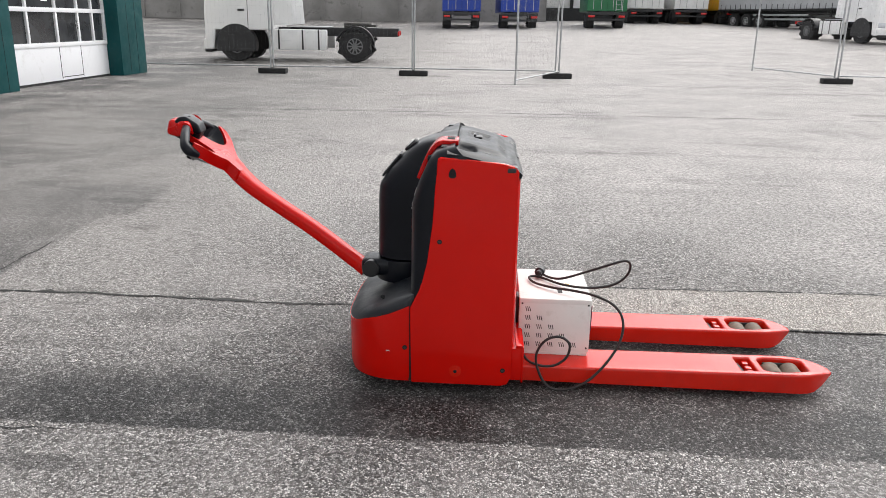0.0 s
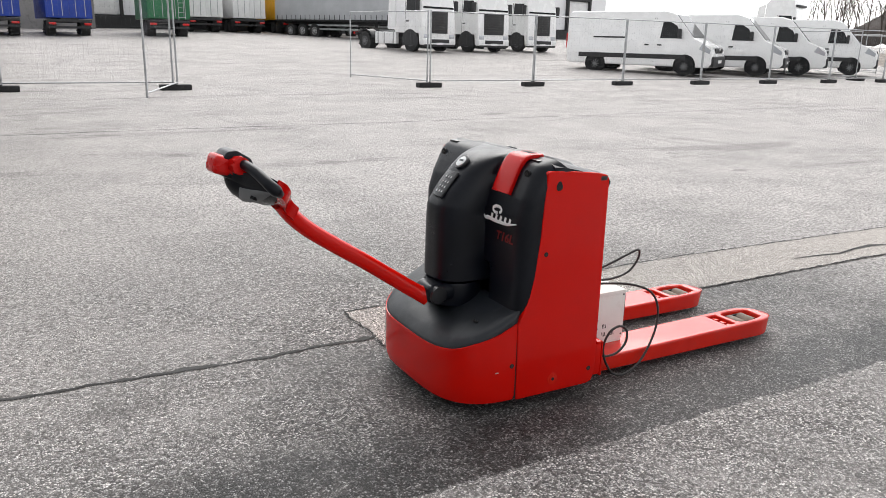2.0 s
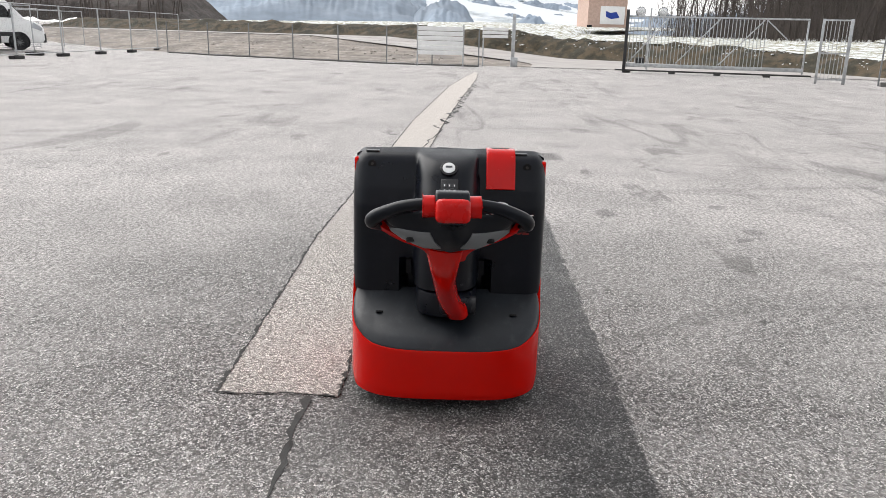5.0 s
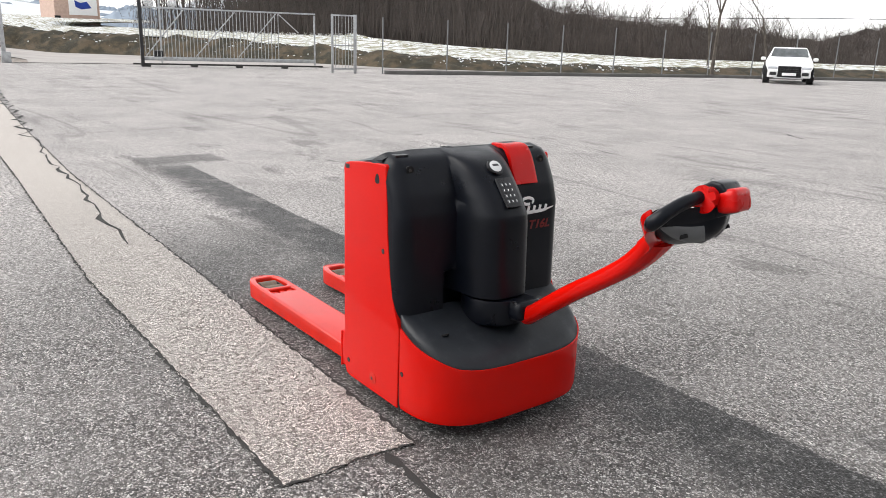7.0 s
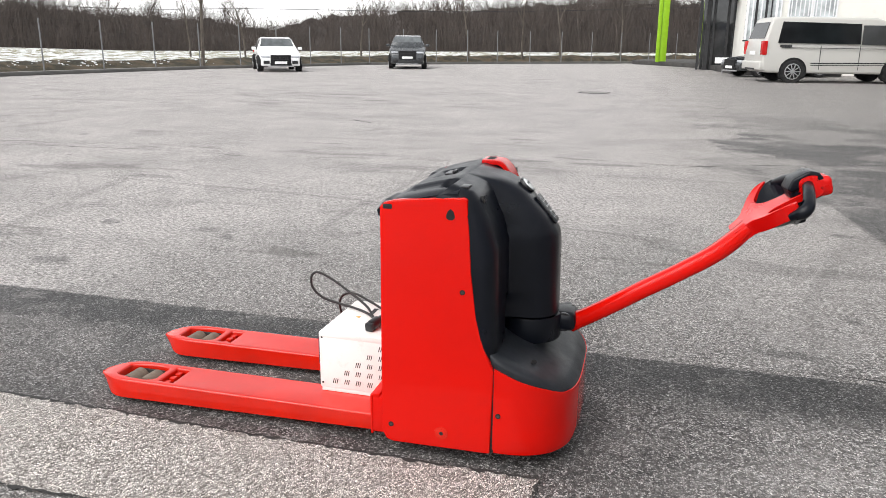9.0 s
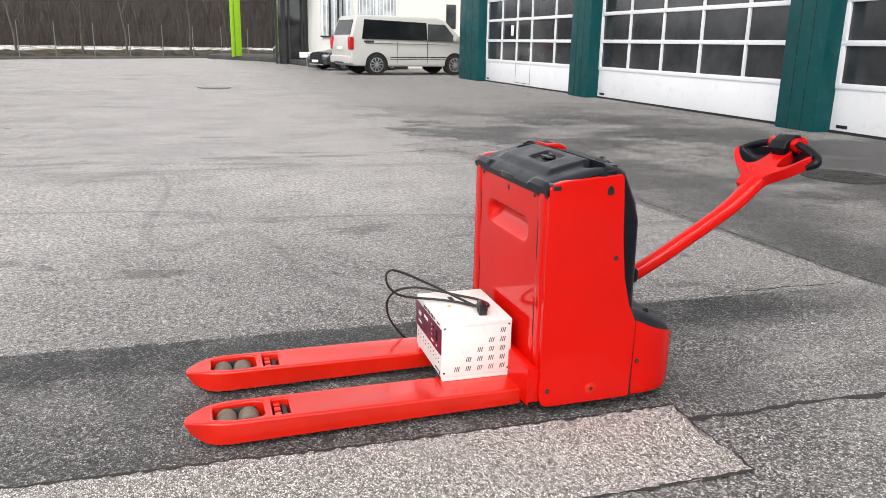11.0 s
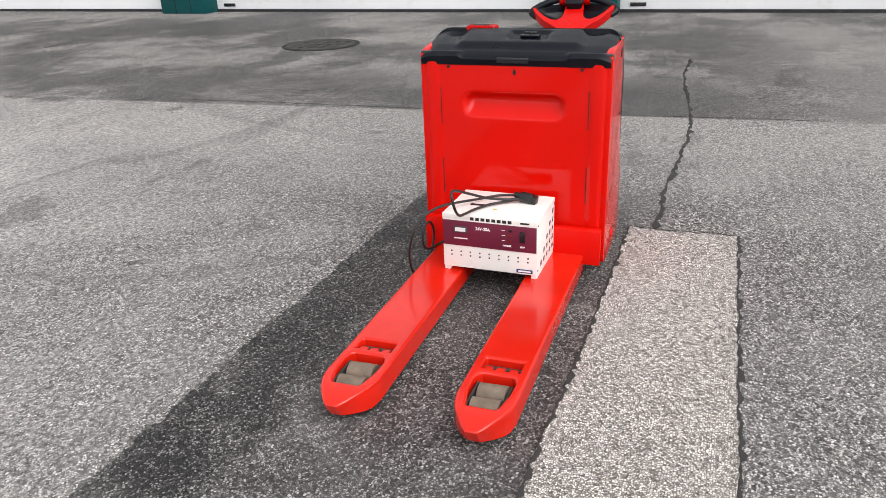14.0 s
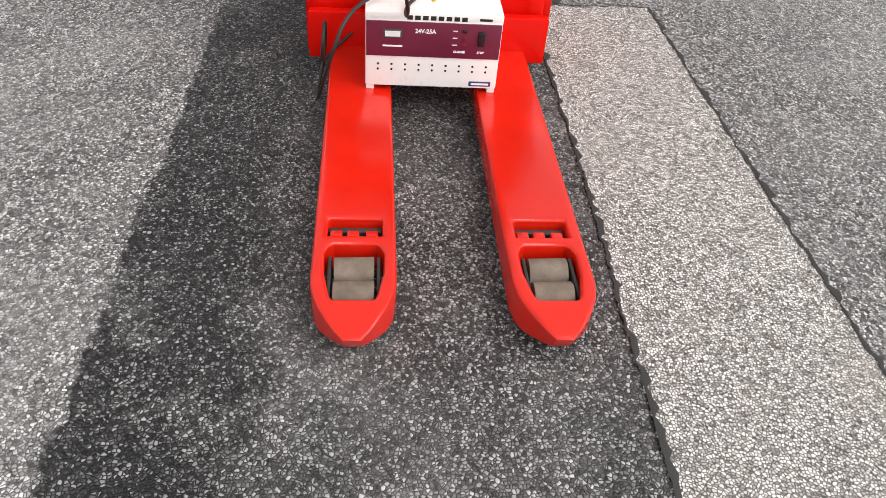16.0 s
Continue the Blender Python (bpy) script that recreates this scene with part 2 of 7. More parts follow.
M = dict(
    asphalt=asphalt(), pale=pale_aggregate(),
    crack=surface("crack_filler", (0.03, 0.029, 0.028), 0.9, grain=300, relief=0.6, depth=0.003),
    red=surface("red_paint", (0.60, 0.0045, 0.0016), 0.08, wear=0.05, grain=350, blotch=2.5, relief=0.02, depth=0.0003, dirt=(0.30, 0.01, 0.008), dirt_amount=0.10, gloss=0.25),
    red_plastic=surface("red_plastic", (0.54, 0.004, 0.003), 0.24, wear=0.08, grain=500, relief=0.05, depth=0.0004, gloss=0.3),
    worn_red=surface("worn_red_paint", (0.61, 0.012, 0.003), 0.22, wear=0.1, grain=160, blotch=5, relief=0.05, depth=0.0006, dirt=(0.26, 0.03, 0.02), dirt_amount=0.2, gloss=0.45, coat=0.15),
    black=surface("black_plastic", (0.0036, 0.0048, 0.0086), 0.33, wear=0.2, grain=900, blotch=4, relief=0.25, depth=0.0006, dirt=(0.06, 0.06, 0.06), dirt_amount=0.05, gloss=0.24),
    # lighter, bluer copy of the black plastic: sky light on the tray as colour
    tray_black=surface("worn_skylit_step_plastic", (0.012, 0.0145, 0.019), 0.42, wear=0.25, grain=700, blotch=5, relief=0.3, depth=0.0006, dirt=(0.10, 0.10, 0.10), dirt_amount=0.12, gloss=0.4),
    black_smooth=surface("smooth_black_plastic", (0.012, 0.012, 0.014), 0.3, grain=300, relief=0.03),
    grey_plastic=surface("grey_plastic", (0.048, 0.052, 0.058), 0.5, grain=900, relief=0.2, depth=0.0005, dirt=(0.2, 0.2, 0.2), dirt_amount=0.1),
    # near-black that paints the shade inside holes and hollows, and a few dark fittings
    void=surface("shade_and_fitting_black", (0.006, 0.006, 0.007), 0.9, relief=0),
    rubber=surface("rubber", (0.014, 0.014, 0.015), 0.75, grain=300, relief=0.25, depth=0.001, dirt=(0.12, 0.11, 0.10), dirt_amount=0.3),
    roller=surface("worn_roller", (0.165, 0.125, 0.094), 0.7, wear=0.25, grain=120, blotch=25, relief=0.2, depth=0.001, dirt=(0.05, 0.04, 0.035), dirt_amount=0.5),
    white_enamel=surface("white_enamel", (0.80, 0.79, 0.76), 0.42, wear=0.04, grain=300, blotch=6, relief=0.04, depth=0.0005, dirt=(0.45, 0.42, 0.36), dirt_amount=0.25),
    maroon=surface("maroon_plate", (0.13, 0.012, 0.035), 0.35, wear=0.1, grain=200, relief=0.02),
    ink=surface("black_print", (0.012, 0.012, 0.013), 0.6, relief=0),
    white_print=surface("white_print", (0.82, 0.82, 0.82), 0.5, wear=0.03, relief=0),
    red_print=surface("red_print", (0.17, 0.006, 0.006), 0.5, relief=0),
    blue_print=surface("dark_blue_print", (0.03, 0.05, 0.14), 0.5, relief=0),
    cable=surface("cable_rubber", (0.016, 0.014, 0.014), 0.5, grain=300, relief=0.05),
    lens=surface("clear_plastic", (0.72, 0.74, 0.74), 0.15, wear=0.05, relief=0),
    steel=surface("galvanised_steel", (0.42, 0.43, 0.44), 0.45, 0.75, wear=0.2, grain=90, blotch=6, relief=0.1),
    chrome=surface("bare_metal", (0.55, 0.55, 0.55), 0.25, 1.0, relief=0.02),
    alloy=surface("wheel_alloy", (0.5, 0.5, 0.51), 0.32, 0.8, relief=0),
    car_white=surface("white_car_paint", (0.80, 0.80, 0.80), 0.25, wear=0.04, grain=50, blotch=1.2, relief=0, coat=0.6, dirt=(0.45, 0.43, 0.4), dirt_amount=0.12),
    car_silver=surface("silver_car_paint", (0.50, 0.49, 0.465), 0.34, 0.0, wear=0.0, relief=0),
    car_dark=surface("dark_grey_car_paint", (0.045, 0.05, 0.055), 0.25, 0.3, relief=0, coat=0.7, dirt=(0.15, 0.14, 0.13), dirt_amount=0.2),
    trim=surface("black_trim", (0.018, 0.018, 0.02), 0.55, grain=200, relief=0.1),
    tank=surface("white_side_fairing", (0.76, 0.76, 0.76), 0.4, wear=0.06, relief=0.02, dirt=(0.4, 0.38, 0.35), dirt_amount=0.3),
    glass=glass_pane("dark_vehicle_glass", (0.008, 0.009, 0.010), 0.12, 0.22),
    hall_glass=glass_pane("hall_door_glass", (0.030, 0.032, 0.035), 0.12, 0.45),
    # sky reflection painted into the glass as a pale tint
    windscreen=glass_pane("sky_tinted_windscreen", (0.10, 0.11, 0.115), 0.08, 0.9),
    insert=surface("mid_grey_plastic", (0.14, 0.145, 0.15), 0.5, grain=900, relief=0.2, depth=0.0005),
    office_glass=glass_pane("office_glass", (0.03, 0.032, 0.034), 0.08),
    pale_glass=glass_pane("curtained_glass", (0.42, 0.45, 0.46), 0.12),
    tail=surface("red_tail_lamp", (0.5, 0.01, 0.01), 0.2, relief=0),
    lamp=surface("headlamp_glass", (0.55, 0.57, 0.6), 0.1, 0.3, relief=0),
    amber=surface("amber_lamp", (0.7, 0.25, 0.02), 0.3, relief=0),
    teal=surface("teal_paint", (0.001, 0.060, 0.064), 0.5, gloss=0.25, wear=0.1, grain=60, blotch=1.5, relief=0.03, dirt=(0.06, 0.09, 0.09), dirt_amount=0.3),
    door_white=surface("white_door_panel", (0.80, 0.80, 0.82), 0.45, wear=0.03, grain=40, blotch=0.9, relief=0.03, dirt=(0.55, 0.54, 0.52), dirt_amount=0.35),
    render_white=surface("white_plaster", (0.78, 0.77, 0.72), 0.85, wear=0.04, grain=120, blotch=0.7, relief=0.3, depth=0.002, dirt=(0.5, 0.48, 0.43), dirt_amount=0.25),
    lime=surface("lime_green_paint", (0.30, 0.55, 0.02), 0.4, wear=0.08, relief=0.02),
    concrete=surface("weathered_concrete", (0.26, 0.25, 0.24), 0.9, wear=0.25, grain=30, blotch=0.5, relief=0.4, depth=0.006, dirt=(0.06, 0.06, 0.055), dirt_amount=0.6),
    kerb=surface("kerb_stone", (0.13, 0.127, 0.122), 0.9, wear=0.2, grain=60, blotch=2, relief=0.4, depth=0.004, dirt=(0.06, 0.06, 0.055), dirt_amount=0.4),
    blue=surface("blue_container", (0.006, 0.04, 0.30), 0.5, wear=0.15, blotch=1, relief=0.05, dirt=(0.1, 0.1, 0.12), dirt_amount=0.25),
    green=surface("green_container", (0.012, 0.13, 0.05), 0.5, wear=0.15, blotch=1, relief=0.05, dirt=(0.1, 0.1, 0.1), dirt_amount=0.25),
    yellow=surface("yellow_container", (0.72, 0.40, 0.01), 0.5, wear=0.1, blotch=1, relief=0.05),
    red_box=surface("red_container", (0.45, 0.02, 0.02), 0.5, wear=0.1, blotch=1, relief=0.05),
    tarp=surface("grey_tarpaulin", (0.40, 0.41, 0.43), 0.55, wear=0.08, grain=8, blotch=0.8, relief=0.15, depth=0.02),
    grass=meadow("bank_grass", (0.045, 0.042, 0.022), (0.78, 0.80, 0.83), 0.30, 0.9),
    snow=meadow("snowy_field", (0.10, 0.10, 0.05), (0.80, 0.82, 0.85), 0.80, 0.25),
    rough_grass=meadow("rough_winter_grass", (0.06, 0.055, 0.025), (0.74, 0.76, 0.78), 0.12, 0.8),
    bark=surface("bark", (0.10, 0.085, 0.07), 0.9, wear=0.3, grain=25, blotch=3, relief=0.6, depth=0.01),
    twigs=surface("winter_twigs", (0.068, 0.055, 0.048), 0.9, wear=0.35, grain=3, blotch=0.5, relief=0),
    brushwood=surface("brushwood_slope", (0.052, 0.042, 0.038), 0.95, wear=0.5, grain=5, blotch=0.4, relief=0.6, depth=0.3),
    evergreen=surface("evergreen_needles", (0.025, 0.035, 0.02), 0.9, wear=0.4, grain=3, blotch=0.5, relief=0),
    # woods far off: the blue-grey of distance haze is mixed into the paint
    far_wood=surface("haze_blue_woods", (0.23, 0.28, 0.345), 0.95, wear=0.3, grain=0.35, blotch=0.03, relief=0),
    dirt=surface("stony_dirt", (0.22, 0.19, 0.165), 0.95, wear=0.35, grain=8, blotch=0.6, relief=0.6, depth=0.03, dirt=(0.5, 0.48, 0.46), dirt_amount=0.5),
    hedge=meadow("hedge_bank", (0.016, 0.014, 0.007), (0.6, 0.62, 0.63), 0.10, 1.6),
    stubble=meadow("snowy_stubble", (0.16, 0.15, 0.08), (0.70, 0.72, 0.73), 0.50, 1.5),
    # both tones greyed and blued, haze put into the colour
    hill_snow=meadow("haze_grey_snowy_hillside", (0.26, 0.30, 0.33), (0.60, 0.63, 0.67), 0.60, 0.02),
    dark_stone=surface("dark_stone", (0.055, 0.052, 0.05), 0.85, wear=0.3, grain=40, blotch=1, relief=0.3, depth=0.004),
    steel_wheel=surface("dull_steel_wheel", (0.16, 0.16, 0.165), 0.5, 0.4, wear=0.15, relief=0),
    dull_steel=surface("dull_galvanised_wire", (0.20, 0.205, 0.21), 0.6, 0.5, relief=0),
    rubble=surface("pale_rubble", (0.34, 0.31, 0.28), 0.95, wear=0.3, grain=30, blotch=2, relief=0.3),
    snow_lump=surface("old_snow", (0.78, 0.80, 0.82), 0.8, wear=0.06, grain=30, blotch=3, relief=0.3, depth=0.005),
    road=surface("pale_road", (0.36, 0.335, 0.32), 0.9, wear=0.12, grain=40, blotch=0.4, relief=0.2),
    plaster_pink=surface("pink_plaster", (0.50, 0.36, 0.30), 0.9, relief=0.1),
    roof_red=surface("red_roof", (0.40, 0.06, 0.03), 0.8, relief=0.2),
    line=surface("road_marking", (0.55, 0.54, 0.52), 0.8, wear=0.3, grain=40, blotch=4, relief=0.1),
    iron=surface("cast_iron", (0.05, 0.048, 0.045), 0.6, 0.4, wear=0.3, grain=90, relief=0.3),
)



# ---- mesh helpers ----
def fresh():
    return bmesh.new()


def join(*bms):
    out = bms[0]
    for other in bms[1:]:
        tmp = bpy.data.meshes.new("tmp")
        other.to_mesh(tmp)
        other.free()
        out.from_mesh(tmp)
        bpy.data.meshes.remove(tmp)
    return out


def moved(bm, m):
    bm.transform(m)
    return bm


def soften(bm, width, seg=2, sharp=30):
    """Round the edges that are sharper than some degrees."""
    if width:
        edges = [e for e in bm.edges if len(e.link_faces) == 2 and e.calc_face_angle(0) > radians(sharp)]
        bmesh.ops.bevel(bm, geom=edges, offset=width, segments=seg, profile=0.6, affect="EDGES", clamp_overlap=True)
    return bm


def box(c, s, round_=0.0, seg=2):
    bm = fresh()
    bmesh.ops.create_cube(bm, size=1)
    bm.transform(Matrix.Translation(c) @ Matrix.Diagonal((*s, 1)))
    return soften(bm, round_, seg)


def prism(pts, lo, hi, axis="y", round_=0.0, seg=2):
    """A polygon drawn in the two other axes (x z for y, y z for x, x y for z), thick from lo to hi."""
    bm = fresh()

    def at(p, d):
        return {"y": (p[0], d, p[1]), "x": (d, p[0], p[1]), "z": (p[0], p[1], d)}[axis]

    a = [bm.verts.new(at(p, lo)) for p in pts]
    b = [bm.verts.new(at(p, hi)) for p in pts]
    bm.faces.new(a)
    bm.faces.new(b[::-1])
    for k in range(len(pts)):
        j = (k + 1) % len(pts)
        bm.faces.new((a[k], b[k], b[j], a[j]))
    bmesh.ops.recalc_face_normals(bm, faces=bm.faces)
    return soften(bm, round_, seg)


def cyl(c, r, h, axis="z", n=20, round_=0.0, r2=None):
    bm = fresh()
    bmesh.ops.create_cone(bm, cap_ends=True, segments=n, radius1=r, radius2=r if r2 is None else r2, depth=h)
    turn = {"z": Matrix.Identity(4), "x": Matrix.Rotation(radians(90), 4, "Y"), "y": Matrix.Rotation(radians(90), 4, "X")}[axis]
    bm.transform(Matrix.Translation(c) @ turn)
    return soften(bm, round_, 2, 50)


def rod(a, b, r, n=8):
    a, b = Vector(a), Vector(b)
    bm = fresh()
    bmesh.ops.create_cone(bm, cap_ends=True, segments=n, radius1=r, radius2=r, depth=(b - a).length)
    bm.transform(Matrix.Translation((a + b) / 2) @ (b - a).to_track_quat("Z", "Y").to_matrix().to_4x4())
    return bm


def spline(pts, steps=6):
    """A smooth line through the points."""
    pts = [Vector(p) for p in pts]
    ext = [pts[0] * 2 - pts[1]] + pts + [pts[-1] * 2 - pts[-2]]
    out = []
    for k in range(1, len(ext) - 2):
        p0, p1, p2, p3 = ext[k - 1:k + 3]
        for s in range(steps):
            t = s / steps
            out.append(0.5 * ((2 * p1) + (p2 - p0) * t + (2 * p0 - 5 * p1 + 4 * p2 - p3) * t * t + (3 * p1 - p0 - 3 * p2 + p3) * t ** 3))
    out.append(pts[-1])
    return out


def sweep(path, sizes, n=12, side=(0, 1, 0), power=2.0):
    """A bar along a path; sizes: half width along side and half thickness, one pair or one a point; power > 2 squares the section."""
    bm = fresh()
    path = [Vector(p) for p in path]
    side = Vector(side)
    rings = []
    for k, p in enumerate(path):
        d = (path[min(k + 1, len(path) - 1)] - path[max(k - 1, 0)]).normalized()
        u = (side - d * side.dot(d)).normalized()
        w = d.cross(u)
        a, b = sizes[k] if isinstance(sizes, list) else sizes
        ring = []
        for q in range(n):
            ang = 2 * math.pi * q / n
            c, s = math.cos(ang), math.sin(ang)
            ring.append(bm.verts.new(p + u * a * math.copysign(abs(c) ** (2 / power), c) + w * b * math.copysign(abs(s) ** (2 / power), s)))
        rings.append(ring)
    for r0, r1 in zip(rings, rings[1:]):
        for q in range(n):
            bm.faces.new((r0[q], r0[(q + 1) % n], r1[(q + 1) % n], r1[q]))
    bm.faces.new(rings[0][::-1])
    bm.faces.new(rings[-1])
    bmesh.ops.recalc_face_normals(bm, faces=bm.faces)
    return bm


def tube(path, r, n=8):
    """A round cable along a path of any direction."""
    bm = fresh()
    path = [Vector(p) for p in path]
    u = None
    rings = []
    for k, p in enumerate(path):
        d = (path[min(k + 1, len(path) - 1)] - path[max(k - 1, 0)]).normalized()
        u = d.orthogonal().normalized() if u is None else (u - d * u.dot(d)).normalized()
        w = d.cross(u)
        rings.append([bm.verts.new(p + r * (u * math.cos(2 * math.pi * q / n) + w * math.sin(2 * math.pi * q / n))) for q in range(n)])
    for r0, r1 in zip(rings, rings[1:]):
        for q in range(n):
            bm.faces.new((r0[q], r0[(q + 1) % n], r1[(q + 1) % n], r1[q]))
    bm.faces.new(rings[0][::-1])
    bm.faces.new(rings[-1])
    return bm


def sheet(us, vs, at, back):
    """A closed shell: a front grid at(u, v) and a back grid back(u, v)."""
    bm = fresh()
    f = [[bm.verts.new(at(u, v)) for u in us] for v in vs]
    b = [[bm.verts.new(back(u, v)) for u in us] for v in vs]
    nu, nv = len(us), len(vs)
    for j in range(nv - 1):
        for i in range(nu - 1):
            bm.faces.new((f[j][i], f[j][i + 1], f[j + 1][i + 1], f[j + 1][i]))
            bm.faces.new((b[j][i], b[j + 1][i], b[j + 1][i + 1], b[j][i + 1]))
    for i in range(nu - 1):
        bm.faces.new((f[0][i], b[0][i], b[0][i + 1], f[0][i + 1]))
        bm.faces.new((f[-1][i], f[-1][i + 1], b[-1][i + 1], b[-1][i]))
    for j in range(nv - 1):
        bm.faces.new((f[j][0], f[j + 1][0], b[j + 1][0], b[j][0]))
        bm.faces.new((f[j][-1], b[j][-1], b[j + 1][-1], f[j + 1][-1]))
    bmesh.ops.recalc_face_normals(bm, faces=bm.faces)
    return bm


def mesh_object(name, bm, material, angle=35):
    me = bpy.data.meshes.new(name)
    bm.to_mesh(me)
    bm.free()
    me.materials.append(M[material])
    me.polygons.foreach_set("use_smooth", [True] * len(me.polygons))
    me.set_sharp_from_angle(angle=radians(angle))
    return new(name, me)


def part(name, bm, material, parent, label="", angle=35):
    ob = mesh_object(name, bm, material, angle)
    ob.parent = parent
    return tagged(ob, label)


def thing(name, label, category, m=None, group="", kind=""):
    ob = new(name)
    ob.empty_display_size = 0.1
    ob.matrix_world = m or Matrix.Identity(4)
    return tagged(ob, label, category, group, kind)


def structure(name, bm, material, label="", category="", angle=35, parent=None):
    ob = mesh_object(name, bm, material, angle)
    ob.parent = parent
    return tagged(ob, label, category, "", "structure" if parent is None else "")


def lerp(x, table):
    for (a, va), (b, vb) in zip(table, table[1:]):
        if x <= b:
            t = max(0.0, (x - a) / (b - a))
            return va + (vb - va) * t
    return table[-1][1]


def frange(a, b, n):
    return [a + (b - a) * k / n for k in range(n + 1)]


def text_mesh(name, words, size, material, parent, m, label="", bold=0.0, shear=0.0, width=1.0):
    """Printed words, laid on a surface: x along the line, y up, z off the surface."""
    cu = bpy.data.curves.new(name, "FONT")
    cu.body, cu.size, cu.align_x, cu.align_y = words, size, "CENTER", "CENTER"
    cu.extrude, cu.offset, cu.shear = 0.0006, bold, shear
    tmp = bpy.data.objects.new(name, cu)
    scene.collection.objects.link(tmp)
    dg = bpy.context.evaluated_depsgraph_get()
    me = bpy.data.meshes.new_from_object(tmp.evaluated_get(dg))
    bpy.data.objects.remove(tmp)
    bpy.data.curves.remove(cu)
    me.transform(Matrix.Diagonal((width, 1, 1, 1)))
    me.materials.clear()
    me.materials.append(M[material])
    ob = new(name, me)
    ob.parent = parent
    ob.matrix_local = m
    return tagged(ob, label)



# ---- the pallet truck: x towards the fork tips, y across, z up ----
truck = thing("pallet_truck", "red and black electric pallet truck parked on damp asphalt", "pallet truck")
SEAM = [(0.045, -0.120), (0.33, -0.126), (0.40, -0.093), (0.50, -0.067), (0.64, -0.049), (0.76, -0.042), (0.862, -0.034)]
FACE = [(0.28, -0.128), (0.36, -0.128), (0.70, -0.123), (0.77, -0.102), (0.82, -0.080), (0.86, -0.062), (0.884, -0.040), (0.896, 0.0), (0.900, 0.02)]
BULGE = [(0.40, 0.152), (0.66, 0.153), (0.71, 0.149), (0.76, 0.131), (0.80, 0.112), (0.84, 0.093), (0.87, 0.068), (0.888, 0.040), (0.900, 0.0)]
TOP = [(-0.05, 0.884), (-0.02, 0.894), (0.05, 0.887), (0.10, 0.876), (0.17, 0.858), (0.215, 0.842), (0.240, 0.828), (0.247, 0.817)]


def body_core():
    # first box is an unseen core added to block light; second is the crossbar
    part("chassis", join(box((0.115, 0, 0.42), (0.17, 0.655, 0.70), 0.01), box((0.257, 0, 0.125), (0.045, 0.70, 0.125), 0.006)), "red", truck)
    # near-black box stands in for the shade beneath the body
    part("underbody_shade", box((-0.04, 0, 0.085), (0.46, 0.60, 0.07), 0.02), "void", truck)
    part("drive_wheel", join(cyl((-0.17, 0.0, 0.075), 0.075, 0.07, "y", 24, 0.008)), "rubber", truck)


def side_panels():
    prof = [(x, z) for z, x in SEAM]
    prof += [(-0.026, 0.868), (0.06, 0.864), (0.190, 0.850), (0.228, 0.840), (0.238, 0.826), (0.240, 0.080), (0.225, 0.048), (0.20, 0.042)]
    drop = [(0.0, 0.020), (0.008, 0.014), (0.013, 0.002), (0.013, -0.008), (0.006, -0.014), (-0.006, -0.014), (-0.013, -0.008), (-0.013, 0.002), (-0.008, 0.014)]
    for s in (-1, 1):
        lo, hi = sorted((s * 0.332, s * 0.360))
        p = part("side_panel", prism(prof, lo, hi, "y", 0.009, 4), "red", truck)
        lo, hi = sorted((s * 0.352, s * 0.3608))
        part("keyhole", prism([(0.016 + a, 0.813 + b) for a, b in drop], lo, hi), "void", p)
        for x, z, r in ((-0.024, 0.577, 0.0085), (0.208, 0.104, 0.009)):
            part("bolt_hole", cyl((x, s * 0.357, z), r, 0.008, "y", 16), "void", p)
            part("bolt", join(cyl((x, s * 0.3595, z), r * 0.55, 0.004, "y", 8)), "iron", p)
        ring = join(cyl((0.038, s * 0.3600, 0.096), 0.022, 0.004, "y", 28, 0.0015), cyl((0.038, s * 0.3615, 0.096), 0.015, 0.005, "y", 24, 0.002))
        boss = part("jacking_boss", ring, "worn_red", p)
        part("boss_socket", cyl((0.038, s * 0.3632, 0.096), 0.0065, 0.0022, "y", 12), "void", boss)
        part("panel_gap", prism([(-0.131, 0.05), (-0.117, 0.05), (-0.121, 0.335), (-0.133, 0.332)], *sorted((s * 0.340, s * 0.3545))), "void", p)


